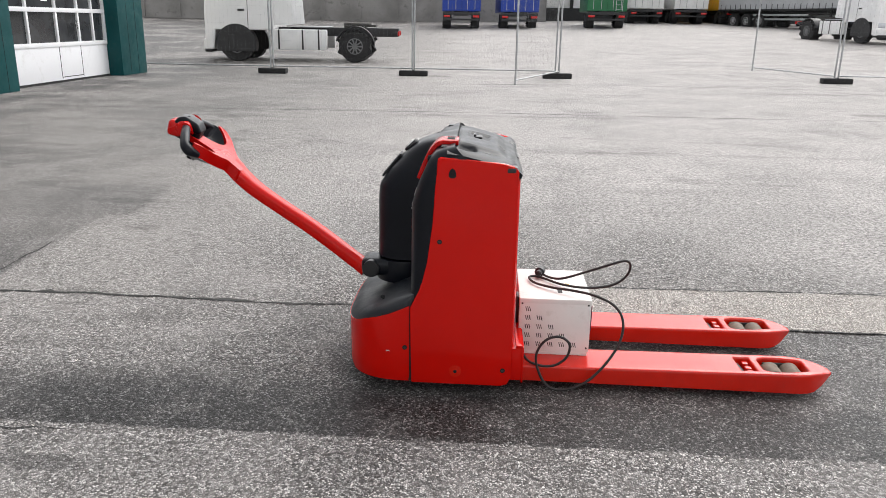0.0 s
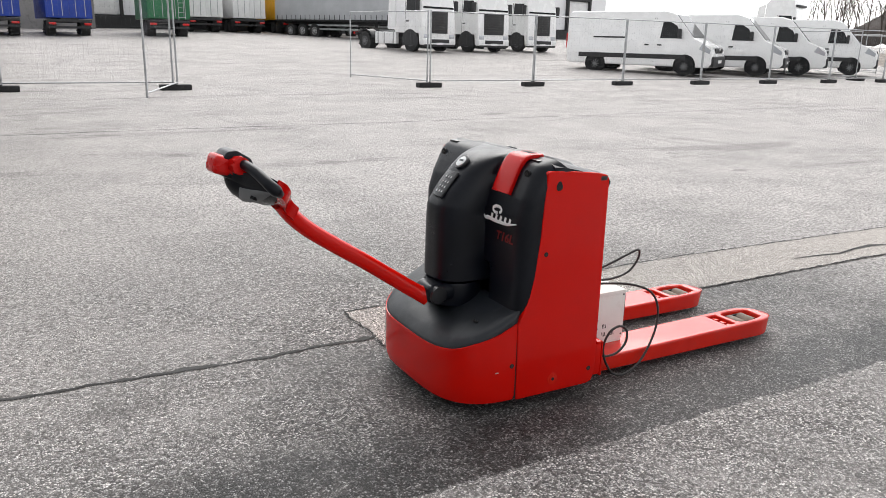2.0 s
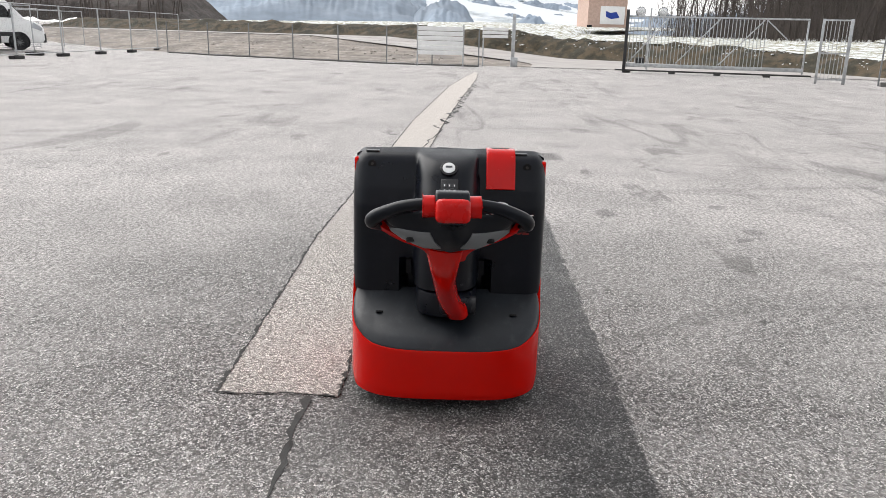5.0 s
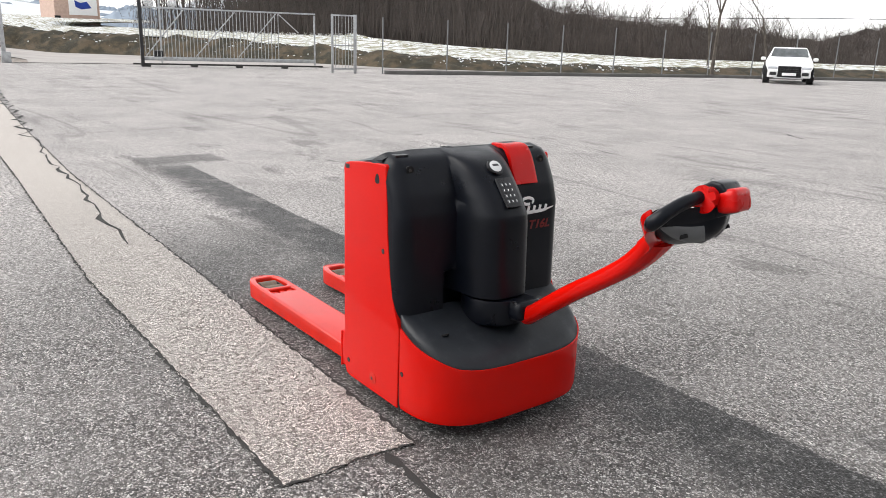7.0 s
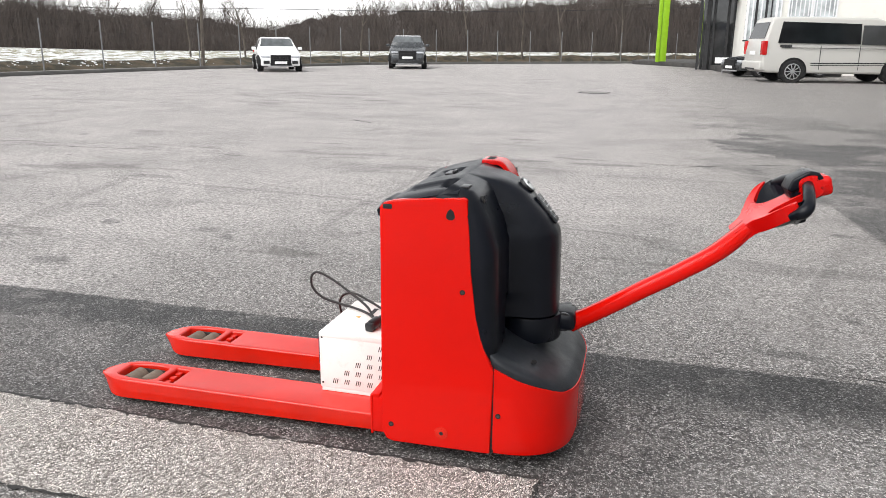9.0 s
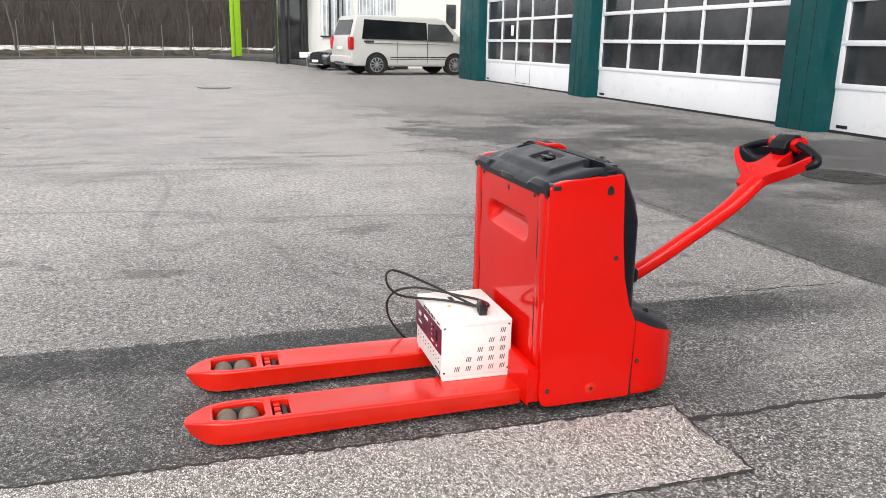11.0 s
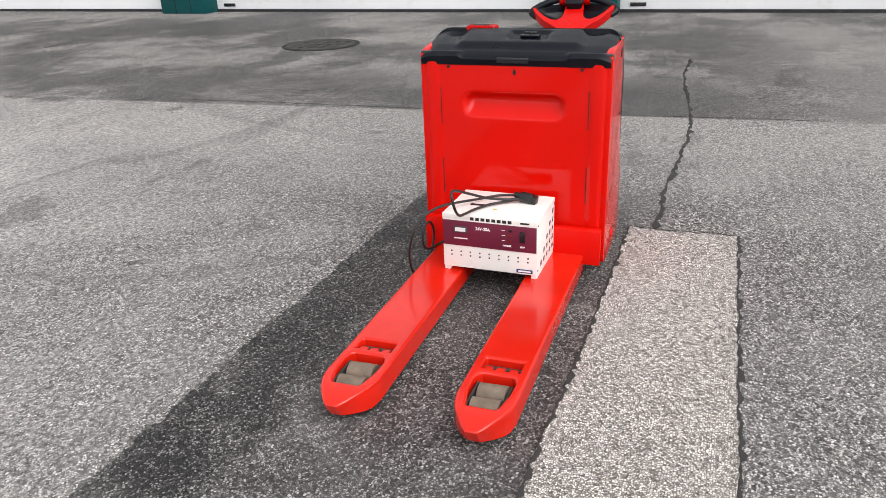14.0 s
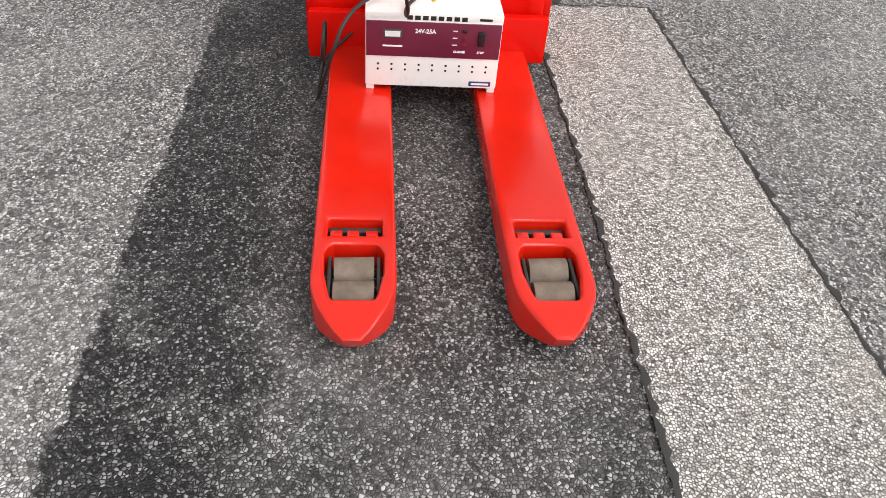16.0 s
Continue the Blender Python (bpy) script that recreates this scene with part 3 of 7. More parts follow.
def front_cover():
    ys = sorted(set([round(v, 4) for v in frange(-0.3595, -0.30, 9) + frange(-0.30, -0.14, 6) + frange(-0.14, 0.16, 44) + frange(0.16, 0.30, 6) + frange(0.30, 0.3595, 9)]))
    zs = frange(0.28, 0.426, 6) + frange(0.429, 0.70, 14) + frange(0.712, 0.900, 20)

    def at(y, z):
        x = lerp(z, FACE)
        t = max(0.0, (abs(y) - 0.300) / 0.0600)
        x += 0.05 * (1 - math.sqrt(max(0.0, 1 - t * t)))
        d = abs(y - 0.008)
        if z > 0.428:
            w = lerp(z, [(0.40, 0.128), (0.70, 0.120), (0.86, 0.112)])
            s = max(0.0, 1 - (d / w) ** 3.4)
            x -= lerp(z, BULGE) * s ** 0.62
        elif d < 0.16:
            x += 0.07 * min(1.0, (0.16 - d) / 0.015)
        if 0.428 < z < 0.51 and 0.115 < d < 0.16:
            x += 0.05 * min(1.0, (0.51 - z) / 0.02)
        return (x, y, z - 0.03 * t ** 3 * max(0.0, (z - 0.80) / 0.09))

    cover = part("front_cover", sheet(ys, zs, at, lambda y, z: (0.03, y * 0.97, min(z, 0.80))), "black", truck, "matt black plastic front cover", 40)
    for y in (-0.286, 0.290):
        part("screw", join(cyl((-0.0585, y, 0.850), 0.013, 0.024, "x", 16, 0.002)), "void", cover)
        part("screw_head", cyl((-0.0712, y, 0.850), 0.006, 0.004, "x", 6), "iron", cover)
    for y in (-0.263, 0.292):
        part("cover_hinge", box((-0.012, y, 0.8905), (0.030, 0.050, 0.008), 0.003), "black_smooth", cover)
    # keypad on the tower, leaning with its slope
    tilt = math.atan2(0.073, 0.090)
    pad = moved(box((0, 0, 0), (0.064, 0.112, 0.010), 0.008), Matrix.Identity(4))
    m = Matrix.Translation((-0.2255, 0.000, 0.778)) @ Matrix(((0, math.sin(tilt), -math.cos(tilt), 0), (-1, 0, 0, 0), (0, math.cos(tilt), math.sin(tilt), 0), (0, 0, 0, 1)))
    key = part("keypad", moved(pad, m), "black_smooth", cover)
    for r in range(4):
        for c in range(3):
            k = moved(box((-0.017 + 0.017 * c, 0.028 - 0.021 * r, 0.0045), (0.0125, 0.0145, 0.003), 0.002), m)
            part("key", k, "grey_plastic", key)
            part("key_mark", moved(box((-0.017 + 0.017 * c, 0.028 - 0.021 * r, 0.0064), (0.003, 0.007, 0.001)), m), "white_print", key)
    tilt2 = math.atan2(0.062, 0.060)
    m2 = Matrix.Translation((-0.1555, 0.004, 0.853)) @ Matrix(((0, math.sin(tilt2), -math.cos(tilt2), 0), (-1, 0, 0, 0), (0, math.cos(tilt2), math.sin(tilt2), 0), (0, 0, 0, 1)))
    bezel = part("display_bezel", moved(cyl((0, 0, 0), 0.031, 0.012, "z", 32, 0.003), m2), "black_smooth", cover)
    part("display", moved(join(cyl((0, 0, 0.004), 0.023, 0.008, "z", 32, 0.002)), m2), "lens", bezel, "round pale display window")
    part("display_bar", moved(box((0, 0.004, 0.0085), (0.024, 0.008, 0.001)), m2), "grey_plastic", bezel)
    # the flap on the top edge
    path = spline([(-0.106, -0.188, 0.772), (-0.094, -0.188, 0.802), (-0.076, -0.188, 0.845), (-0.058, -0.188, 0.876), (-0.030, -0.188, 0.898), (0.030, -0.188, 0.899)], 6)
    flap = part("flap", sweep(path, (0.054, 0.009), 20, (0, 1, 0), 7.0), "red_plastic", truck, "bright red plastic flap")
    part("flap_slot", box((0.004, -0.188, 0.9068), (0.028, 0.066, 0.005), 0.002), "void", flap)
    # white maker's mark: plain flourish, and the type letters under it
    def on_face(y, z, off):
        return (lerp(z, FACE) - off, y, z)
    loop = [on_face(-0.190 - 0.026 * math.cos(a), 0.712 + 0.011 * math.sin(a), 0.002) for a in frange(-0.8, 5.0, 22)]
    swash = spline([on_face(y, z, 0.002) for y, z in ((-0.104, 0.684), (-0.120, 0.672), (-0.145, 0.674), (-0.180, 0.671), (-0.220, 0.671), (-0.265, 0.673), (-0.314, 0.683))], 6)
    part("emblem_swash", sweep(swash, [(0.0012, lerp(k / 36, [(0, 0.003), (0.25, 0.0075), (0.8, 0.0058), (1, 0.0018)])) for k in range(len(swash))], 8, (1, 0, 0)), "white_print", cover)
    bars = [sweep([Vector(on_face(y, 0.672, 0.002)), Vector(on_face(y - 0.004, 0.680, 0.002)), Vector(on_face(y - 0.008, z, 0.002))], (0.0012, 0.0062), 8, (1, 0, 0)) for y, z in ((-0.158, 0.694), (-0.186, 0.694), (-0.214, 0.694), (-0.242, 0.694), (-0.270, 0.694))]
    part("emblem", join(sweep(loop, (0.0012, 0.0055), 8, (1, 0, 0)), *bars), "white_print", cover, "white maker's mark of ring and bars")
    m3 = Matrix.Translation((lerp(0.622, FACE) - 0.0015, -0.245, 0.622)) @ Matrix(((0, 0, -1, 0), (-1, 0, 0, 0), (0, 1, 0, 0), (0, 0, 0, 1)))
    text_mesh("type_mark", "T16L", 0.044, "red_print", cover, m3, "dark red type letters", 0.0012, 0.25, 1.15)


RIM = [(-0.378, 0.236), (-0.34, 0.247), (-0.29, 0.272), (-0.205, 0.302), (-0.126, 0.338)]


def plan(n=48, grow=0.0):
    """Half a rounded rectangle round the front, from one side to the other."""
    pts = []
    for k in range(n + 1):
        a = math.pi * (k / n - 0.5)
        c, s = math.cos(a), math.sin(a)
        y = (0.357 + grow) * math.copysign(abs(s) ** 0.54, s)
        x = -0.128 - (0.250 + grow) * abs(c) ** 0.80
        pts.append((x, y))
    return pts


def front_skirt():
    out = plan(72)
    us = list(range(len(out)))

    def ring(k, v, inset):
        x, y = out[k]
        top = lerp(x, RIM)
        tuck = 0.020 * max(0.0, 1 - v / 0.18) ** 2 + 0.004 * max(0.0, (v - 0.93) / 0.07) ** 2
        f = 1 - inset - tuck
        return (-0.128 + (x + 0.128) * f, y * (1 - (inset + tuck) * 0.55), 0.048 + (top - 0.048) * v)

    vs = [0.0, 0.03, 0.08, 0.14, 0.2, 0.4, 0.6, 0.8, 0.92, 0.965, 1.0]
    skirt = part("front_skirt", sheet(us, vs, lambda k, v: ring(k, v, 0.0), lambda k, v: ring(k, v, 0.07)), "red", truck, "", 50)
    for s in (-1, 1):
        part("bolt_hole", cyl((-0.144, s * 0.3535, 0.180), 0.0085, 0.010, "y", 16), "void", skirt)
        part("bolt", cyl((-0.144, s * 0.3575, 0.180), 0.005, 0.004, "y", 8), "iron", skirt)
    part("scuff", box((-0.205, -0.3555, 0.165), (0.012, 0.003, 0.003)), "line", skirt)

    def tray(k, v):
        x, y = out[k]
        z0 = lerp(x, RIM)
        xi, yi = -0.105, y * 0.955
        z = z0 + 0.012 * math.sin(min(1.0, v * 7) * math.pi / 2) + (0.372 - z0) * v ** 0.8
        f = 0.985
        px, py = -0.128 + (x * f + 0.128 * (f - 1) + 0.128) * 1.0, y * 0.985
        px, py = px + (xi - px) * v, py + (yi - py) * v
        d = math.hypot(px + 0.19, py - 0.0)
        z -= 0.018 * max(0.0, 1 - d / 0.15)
        return (px, py, z)

    vs = [0.0, 0.02, 0.05, 0.09, 0.14, 0.25, 0.4, 0.55, 0.7, 0.85, 1.0]
    step = part("step_tray", sheet(us, vs, tray, lambda k, v: (tray(k, v)[0], tray(k, v)[1], tray(k, v)[2] - 0.03)), "tray_black", truck, "", 60)
    for s in (-1, 1):
        part("pit", moved(cyl((0, 0, 0), 0.014, 0.006, "z", 20), pose(-0.230, s * 0.247, 0.3265, 0, 24, 0)), "void", step)


def rear_cover():
    ys = sorted(set(round(v, 4) for v in frange(-0.345, -0.27, 10) + frange(-0.27, -0.20, 5) + frange(-0.20, 0.20, 36) + frange(0.20, 0.27, 5) + frange(0.27, 0.345, 10)))
    zs = sorted(set(round(v, 4) for v in frange(0.17, 0.55, 8) + frange(0.55, 0.72, 30) + frange(0.72, 0.813, 5)))

    def soft(d, w):
        t = min(1.0, max(0.0, d / w))
        return t * t * (3 - 2 * t)

    def at(y, z):
        x = 0.240
        d = math.hypot(max(0.0, abs(y) - 0.150), max(0.0, abs(z - 0.640) - 0.015))
        a = soft(0.046 - d, 0.034)
        x -= 0.036 * a * soft(z - 0.590, 0.075)
        x += 0.005 * soft(abs(y) - 0.284, 0.012) - 0.012 * max(0.0, (abs(y) - 0.325) / 0.02) ** 2
        return (x, y, z)

    cover = part("rear_cover", sheet(ys, zs, at, lambda y, z: (0.185, y, z)), "red", truck, "glossy red steel cover with a pressed grip recess", 50)
    slot = [(0.006 * math.cos(a) + 0.006, 0.763 + 0.011 * math.sin(a)) for a in frange(0, 2 * math.pi, 15)[:-1]]
    part("latch_slot", prism([(p, q + 0.009) for p, q in slot], 0.236, 0.2412, "x"), "void", cover)
    for s in (-1, 1):
        for z in (0.36, 0.64):
            part("seam_slot", box((0.2405, s * 0.281, z), (0.002, 0.003, 0.14)), "void", cover)
        part("rivet", cyl((0.2465, s * 0.25 + 0.004, 0.788), 0.006, 0.004, "x", 10, 0.001), "void", cover)
    part("ledge", join(box((0.266, 0, 0.192), (0.026, 0.70, 0.012), 0.004), box((0.2785, 0, 0.125), (0.008, 0.705, 0.14), 0.003)), "red", truck)


def top_cap():
    xs = sorted(set(round(v, 4) for v in frange(-0.004, 0.16, 24) + frange(0.16, 0.249, 14)))
    ys = sorted(set(round(v, 4) for v in frange(-0.354, -0.29, 8) + frange(-0.29, 0.29, 48) + frange(0.29, 0.354, 8)))

    def soft(d, w):
        t = min(1.0, max(0.0, d / w))
        return t * t * (3 - 2 * t)

    def at(x, y):
        z = lerp(x, TOP)
        z -= 0.013 * max(0.0, (abs(y) - 0.30) / 0.054) ** 2
        z += 0.012 * soft(0.245 - abs(y), 0.03) * soft(x - 0.015, 0.02) * soft(0.205 - x, 0.04)
        z -= 0.010 * soft(0.075 - abs(y - 0.03), 0.01) * soft(x - 0.06, 0.012) * soft(0.150 - x, 0.02)
        d = math.hypot((x - 0.03) / 0.045, (y - 0.262) / 0.05)
        z -= 0.020 * soft(1.0 - d, 0.35)
        d = math.hypot((x - 0.06) / 0.04, (y + 0.265) / 0.045)
        z -= 0.014 * soft(1.0 - d, 0.35)
        z += 0.010 * soft(abs(y) - 0.19, 0.02) * soft(x - 0.215, 0.015)
        return (x, y, z)

    cap = part("top_cap", sheet(xs, ys, at, lambda x, y: (min(x, 0.243), y, lerp(x, TOP) - 0.022)), "black", truck, "scuffed black plastic lid", 50)
    part("latch", join(box((0.098, 0.03, 0.884), (0.030, 0.075, 0.008), 0.003), box((0.085, 0.03, 0.891), (0.010, 0.050, 0.010), 0.003)), "black_smooth", cap)
    part("grip_recess", box((0.2455, 0.0, 0.815), (0.006, 0.12, 0.020), 0.004), "black_smooth", cap)
    for s in (-1, 1):
        part("corner_plug", box((0.2130, s * 0.3395, 0.829), (0.040, 0.0425, 0.026), 0.008), "black_smooth", cap)


def tiller():
    """Steering drum, bent arm and bow-shaped head."""
    part("steering_drum", join(cyl((-0.180, 0.004, 0.376), 0.112, 0.092, "z", 48, 0.014), box((-0.262, -0.035, 0.388), (0.155, 0.120, 0.068), 0.026, 3)), "black", truck, "", 50)
    hinge = join(cyl((-0.300, -0.042, 0.388), 0.033, 0.125, "y", 28, 0.006))
    part("hinge_cap", hinge, "black_smooth", truck)
    arm_path = spline([(-0.322, -0.040, 0.372), (-0.368, -0.030, 0.398), (-0.45, -0.012, 0.454), (-0.55, 0.0, 0.523), (-0.66, 0.006, 0.594), (-0.755, 0.008, 0.660), (-0.812, 0.008, 0.712), (-0.855, 0.008, 0.762)], 6)
    n = len(arm_path)
    sizes = [(lerp(k / (n - 1), [(0, 0.040), (0.12, 0.034), (0.6, 0.034), (0.85, 0.046), (1, 0.056)]), lerp(k / (n - 1), [(0, 0.034), (0.12, 0.029), (0.6, 0.028), (0.85, 0.029), (1, 0.026)])) for k in range(n)]
    part("tiller_arm", sweep(arm_path, sizes, 24, (0.12, 0.99, 0), 2.7), "red", truck, "bent red steel arm", 70)
    # head axes: v across, u along its sloping plane, w off that plane
    base = Vector((-0.836, 0.0, 0.772))
    v = Vector((-0.10, 1.0, 0.02)).normalized()
    u = Vector((-0.893, -0.05, 0.440)).normalized()
    w = v.cross(u).normalized()
    if w.z < 0:
        w = -w
    turn = Matrix((tuple(v), tuple(u), tuple(w))).transposed().to_4x4()

    def P(a, b, c=0.0):
        return base + v * a + u * b + w * c

    half = [(0.0, 0.020), (0.046, 0.024), (0.088, 0.042), (0.138, 0.072), (0.178, 0.108), (0.197, 0.140)]
    fore = [(0.196, 0.152), (0.176, 0.164), (0.126, 0.180), (0.075, 0.198), (0.036, 0.226), (0.0, 0.240)]
    rim = half + fore
    rim = rim + [(-a, b) for a, b in reversed(rim[1:-1])]
    rim = spline([(a, b, 0) for a, b in rim] + [(rim[0][0], rim[0][1], 0)], 5)[:-1]
    us, vs = list(range(len(rim) + 1)), [0.0, 0.3, 0.55, 0.7, 0.8, 0.88, 0.93, 0.97, 1.0]

    def bowl(k, r, deep, low, scale):
        """The dished head: its rim rises at both ends of the bow."""
        p = rim[k % len(rim)]
        b = 0.125 + (p.y - 0.125) * r * scale
        lift = 0.10 * max(0.0, p.y) * r + 0.028 * min(1.0, abs(p.x) * r / 0.18) ** 2
        return P(p.x * r * scale, b, low + lift - deep * (1 - r ** 5))

    def shell(k, r):
        nose = min(1.0, max(0.0, (rim[k % len(rim)].y - 0.120) / 0.03))
        return bowl(k, r, 0.046, -0.002 - 0.010 * nose, 1.0 - 0.16 * nose)

    bow = part("head_tray", sheet(us, vs, shell, lambda k, r: shell(k, r) + w * 0.005), "black", truck, "dished black underside of the steering head", 60)
    tray = part("head_dish", sheet(us, vs, lambda k, r: bowl(k, r, 0.038, 0.004, 0.955), lambda k, r: bowl(k, r, 0.041, 0.001, 0.955)), "black", bow, "", 50)
    # the red bow: a thick plate that runs from the arm out into two wings, open towards the grips
    wing = [(0.0, -0.040), (0.048, -0.038), (0.053, -0.016), (0.064, 0.008), (0.096, 0.030), (0.140, 0.056), (0.176, 0.090), (0.197, 0.124), (0.194, 0.134), (0.184, 0.130)]
    wing += [(0.162, 0.106), (0.138, 0.088), (0.110, 0.072), (0.080, 0.070), (0.056, 0.090), (0.046, 0.130), (0.043, 0.186), (0.0, 0.190)]
    smooth = [p[:2] for p in spline([(a, b, 0) for a, b in wing], 3)]
    plate = prism(smooth + [(-a, b) for a, b in reversed(smooth[1:-1])], -0.036, 0.008, "z", 0.011, 3)
    for vert in plate.verts:
        q = vert.co
        q.z += 0.10 * max(0.0, q.y) + 0.030 * min(1.0, abs(q.x) / 0.18) ** 2 - 0.34 * max(0.0, 0.020 - q.y)
    part("bow", moved(plate, Matrix.Translation(base) @ turn), "red_plastic", bow, "thick red plastic bow of the steering head", 60)
    for s in (-1, 1):
        ks = list(range(22, 46)) if s > 0 else list(range(len(rim) - 45, len(rim) - 21))
        rs = [0.40, 0.43, 0.55, 0.68, 0.82, 0.85]
        part("insert", sheet(ks, rs, lambda k, r: shell(k, r) - w * 0.004, lambda k, r: shell(k, r) + w * 0.001), "insert", bow, "", 60)
        at = shell(33 if s > 0 else len(rim) - 33, 0.66)
        part("insert_screw", moved(cyl((0, 0, 0), 0.011, 0.010, "z", 16), Matrix.Translation(at - w * 0.002) @ turn), "void", bow)
        grip = spline([P(s * 0.182, 0.106, 0.012), P(s * 0.202, 0.134, 0.018), P(s * 0.198, 0.152, 0.024), P(s * 0.176, 0.166, 0.033), P(s * 0.122, 0.186, 0.047), P(s * 0.045, 0.206, 0.054)], 6)
        m = len(grip)
        part("grip", sweep(grip, [(lerp(k / (m - 1), [(0, 0.012), (0.2, 0.0195), (0.5, 0.018), (1, 0.0155)]),) * 2 for k in range(m)], 14, tuple(w)), "black", tray, "", 60)
        part("rocker", moved(cyl((0, 0, 0), 0.028, 0.034, "x", 24, 0.007), Matrix.Translation(P(s * 0.058, 0.208, 0.044)) @ turn), "red_plastic", bow, "red thumb rocker", 50)
    part("control_head", moved(box((0, 0, 0), (0.074, 0.092, 0.062), 0.014, 3), Matrix.Translation(P(0, 0.196, 0.024)) @ turn), "black", bow, "", 50)
    lid = [(-0.050, 0.002), (-0.026, 0.026), (0.026, 0.032), (0.050, 0.018), (0.058, -0.008), (-0.044, -0.012)]
    part("head_cover", moved(prism(lid, -0.043, 0.043, "x", 0.010, 3), Matrix.Translation(P(0, 0.198, 0.052)) @ turn), "black", bow, "", 50)
    part("belly_button", moved(box((0, 0, 0), (0.088, 0.056, 0.060), 0.018, 3), Matrix.Translation(P(0, 0.244, 0.024)) @ turn @ pose(0, 0, 0, -12, 0, 0)), "red_plastic", bow, "red safety button", 50)
    part("head_mark", moved(box((0, 0.0, 0), (0.010, 0.007, 0.001)), Matrix.Translation(P(0, 0.205, 0.0915)) @ turn @ pose(0, 0, 0, 4, 0, 0)), "insert", bow)


def fork(cy):
    """One fork arm with its slot, roller window and tandem rollers."""
    nose = ((1.290, 0.0858), (1.326, 0.079), (1.357, 0.067), (1.386, 0.051), (1.411, 0.034), (1.430, 0.017))

    def outline():
        pts = [(0.275, -0.0865), (1.25, -0.0865)] + [(x, -y) for x, y in nose]
        return pts + [(x, y) for x, y in reversed(nose)] + [(1.25, 0.0865), (0.275, 0.0865)]

    slot = [(1.088, -0.058), (1.146, -0.058), (1.146, 0.058), (1.088, 0.058)]
    win = [(1.172, -0.044), (1.181, -0.054), (1.204, -0.061), (1.262, -0.059), (1.326, -0.046), (1.336, -0.040)]
    win += [(x, -y) for x, y in reversed(win)]
    bm = fresh()
    edges = []
    for loop in (outline(), slot, win):
        vs = [bm.verts.new((x, y + cy, 0.093)) for x, y in loop]
        edges += [bm.edges.new((vs[k], vs[(k + 1) % len(vs)])) for k in range(len(vs))]
    bmesh.ops.triangle_fill(bm, use_beauty=True, use_dissolve=False, edges=edges)
    faces = [f for f in bm.faces]
    res = bmesh.ops.extrude_face_region(bm, geom=faces)
    for vert in [g for g in res["geom"] if isinstance(g, bmesh.types.BMVert)]:
        x = vert.co.x
        vert.co.z = lerp(x, [(0.27, 0.035), (0.7, 0.045), (1.0, 0.036), (1.16, 0.022), (1.34, 0.018), (1.43, 0.030)])
        if x > 1.34:
            vert.co.x -= 0.026 * (x - 1.34) / 0.088
    bmesh.ops.recalc_face_normals(bm, faces=bm.faces)
    for vert in bm.verts:
        if vert.co.z > 0.09:
            vert.co.z -= 0.015 * max(0.0, (vert.co.x - 1.33) / 0.098) ** 2
    edges = [e for e in bm.edges if len(e.link_faces) == 2 and e.calc_face_angle(0) > radians(50) and max(v.co.z for v in e.verts) > 0.07]
    bmesh.ops.bevel(bm, geom=edges, offset=0.009, segments=3, profile=0.6, affect="EDGES", clamp_overlap=True)
    f = part("fork", bm, "worn_red", truck, "scuffed red steel fork arm", 40)
    for x in (1.221, 1.293):
        part("load_roller", cyl((x, cy, 0.049), 0.0355, 0.082, "y", 32, 0.003), "roller", f, "worn brown load roller")
        part("roller_pin", cyl((x, cy, 0.049), 0.009, 0.104, "y", 12, 0.001), "iron", f)
    for s in (-1, 1):
        part("roller_link", box((1.257, cy + s * 0.050, 0.058), (0.120, 0.008, 0.040), 0.004), "iron", f)
    part("slot_floor", box((1.118, cy, 0.048), (0.076, 0.124, 0.012)), "void", f)
    part("cross_link", box((1.103, cy, 0.062), (0.016, 0.114, 0.016), 0.003), "iron", f)
    for y in (-0.040, -0.004, 0.036):
        part("link_tab", box((1.128, cy + y, 0.070), (0.022, 0.026, 0.022), 0.003), "worn_red", f)


body_core()
side_panels()
front_cover()
front_skirt()
rear_cover()
top_cap()
tiller()
for cy in (-0.2005, 0.2045):
    fork(cy)


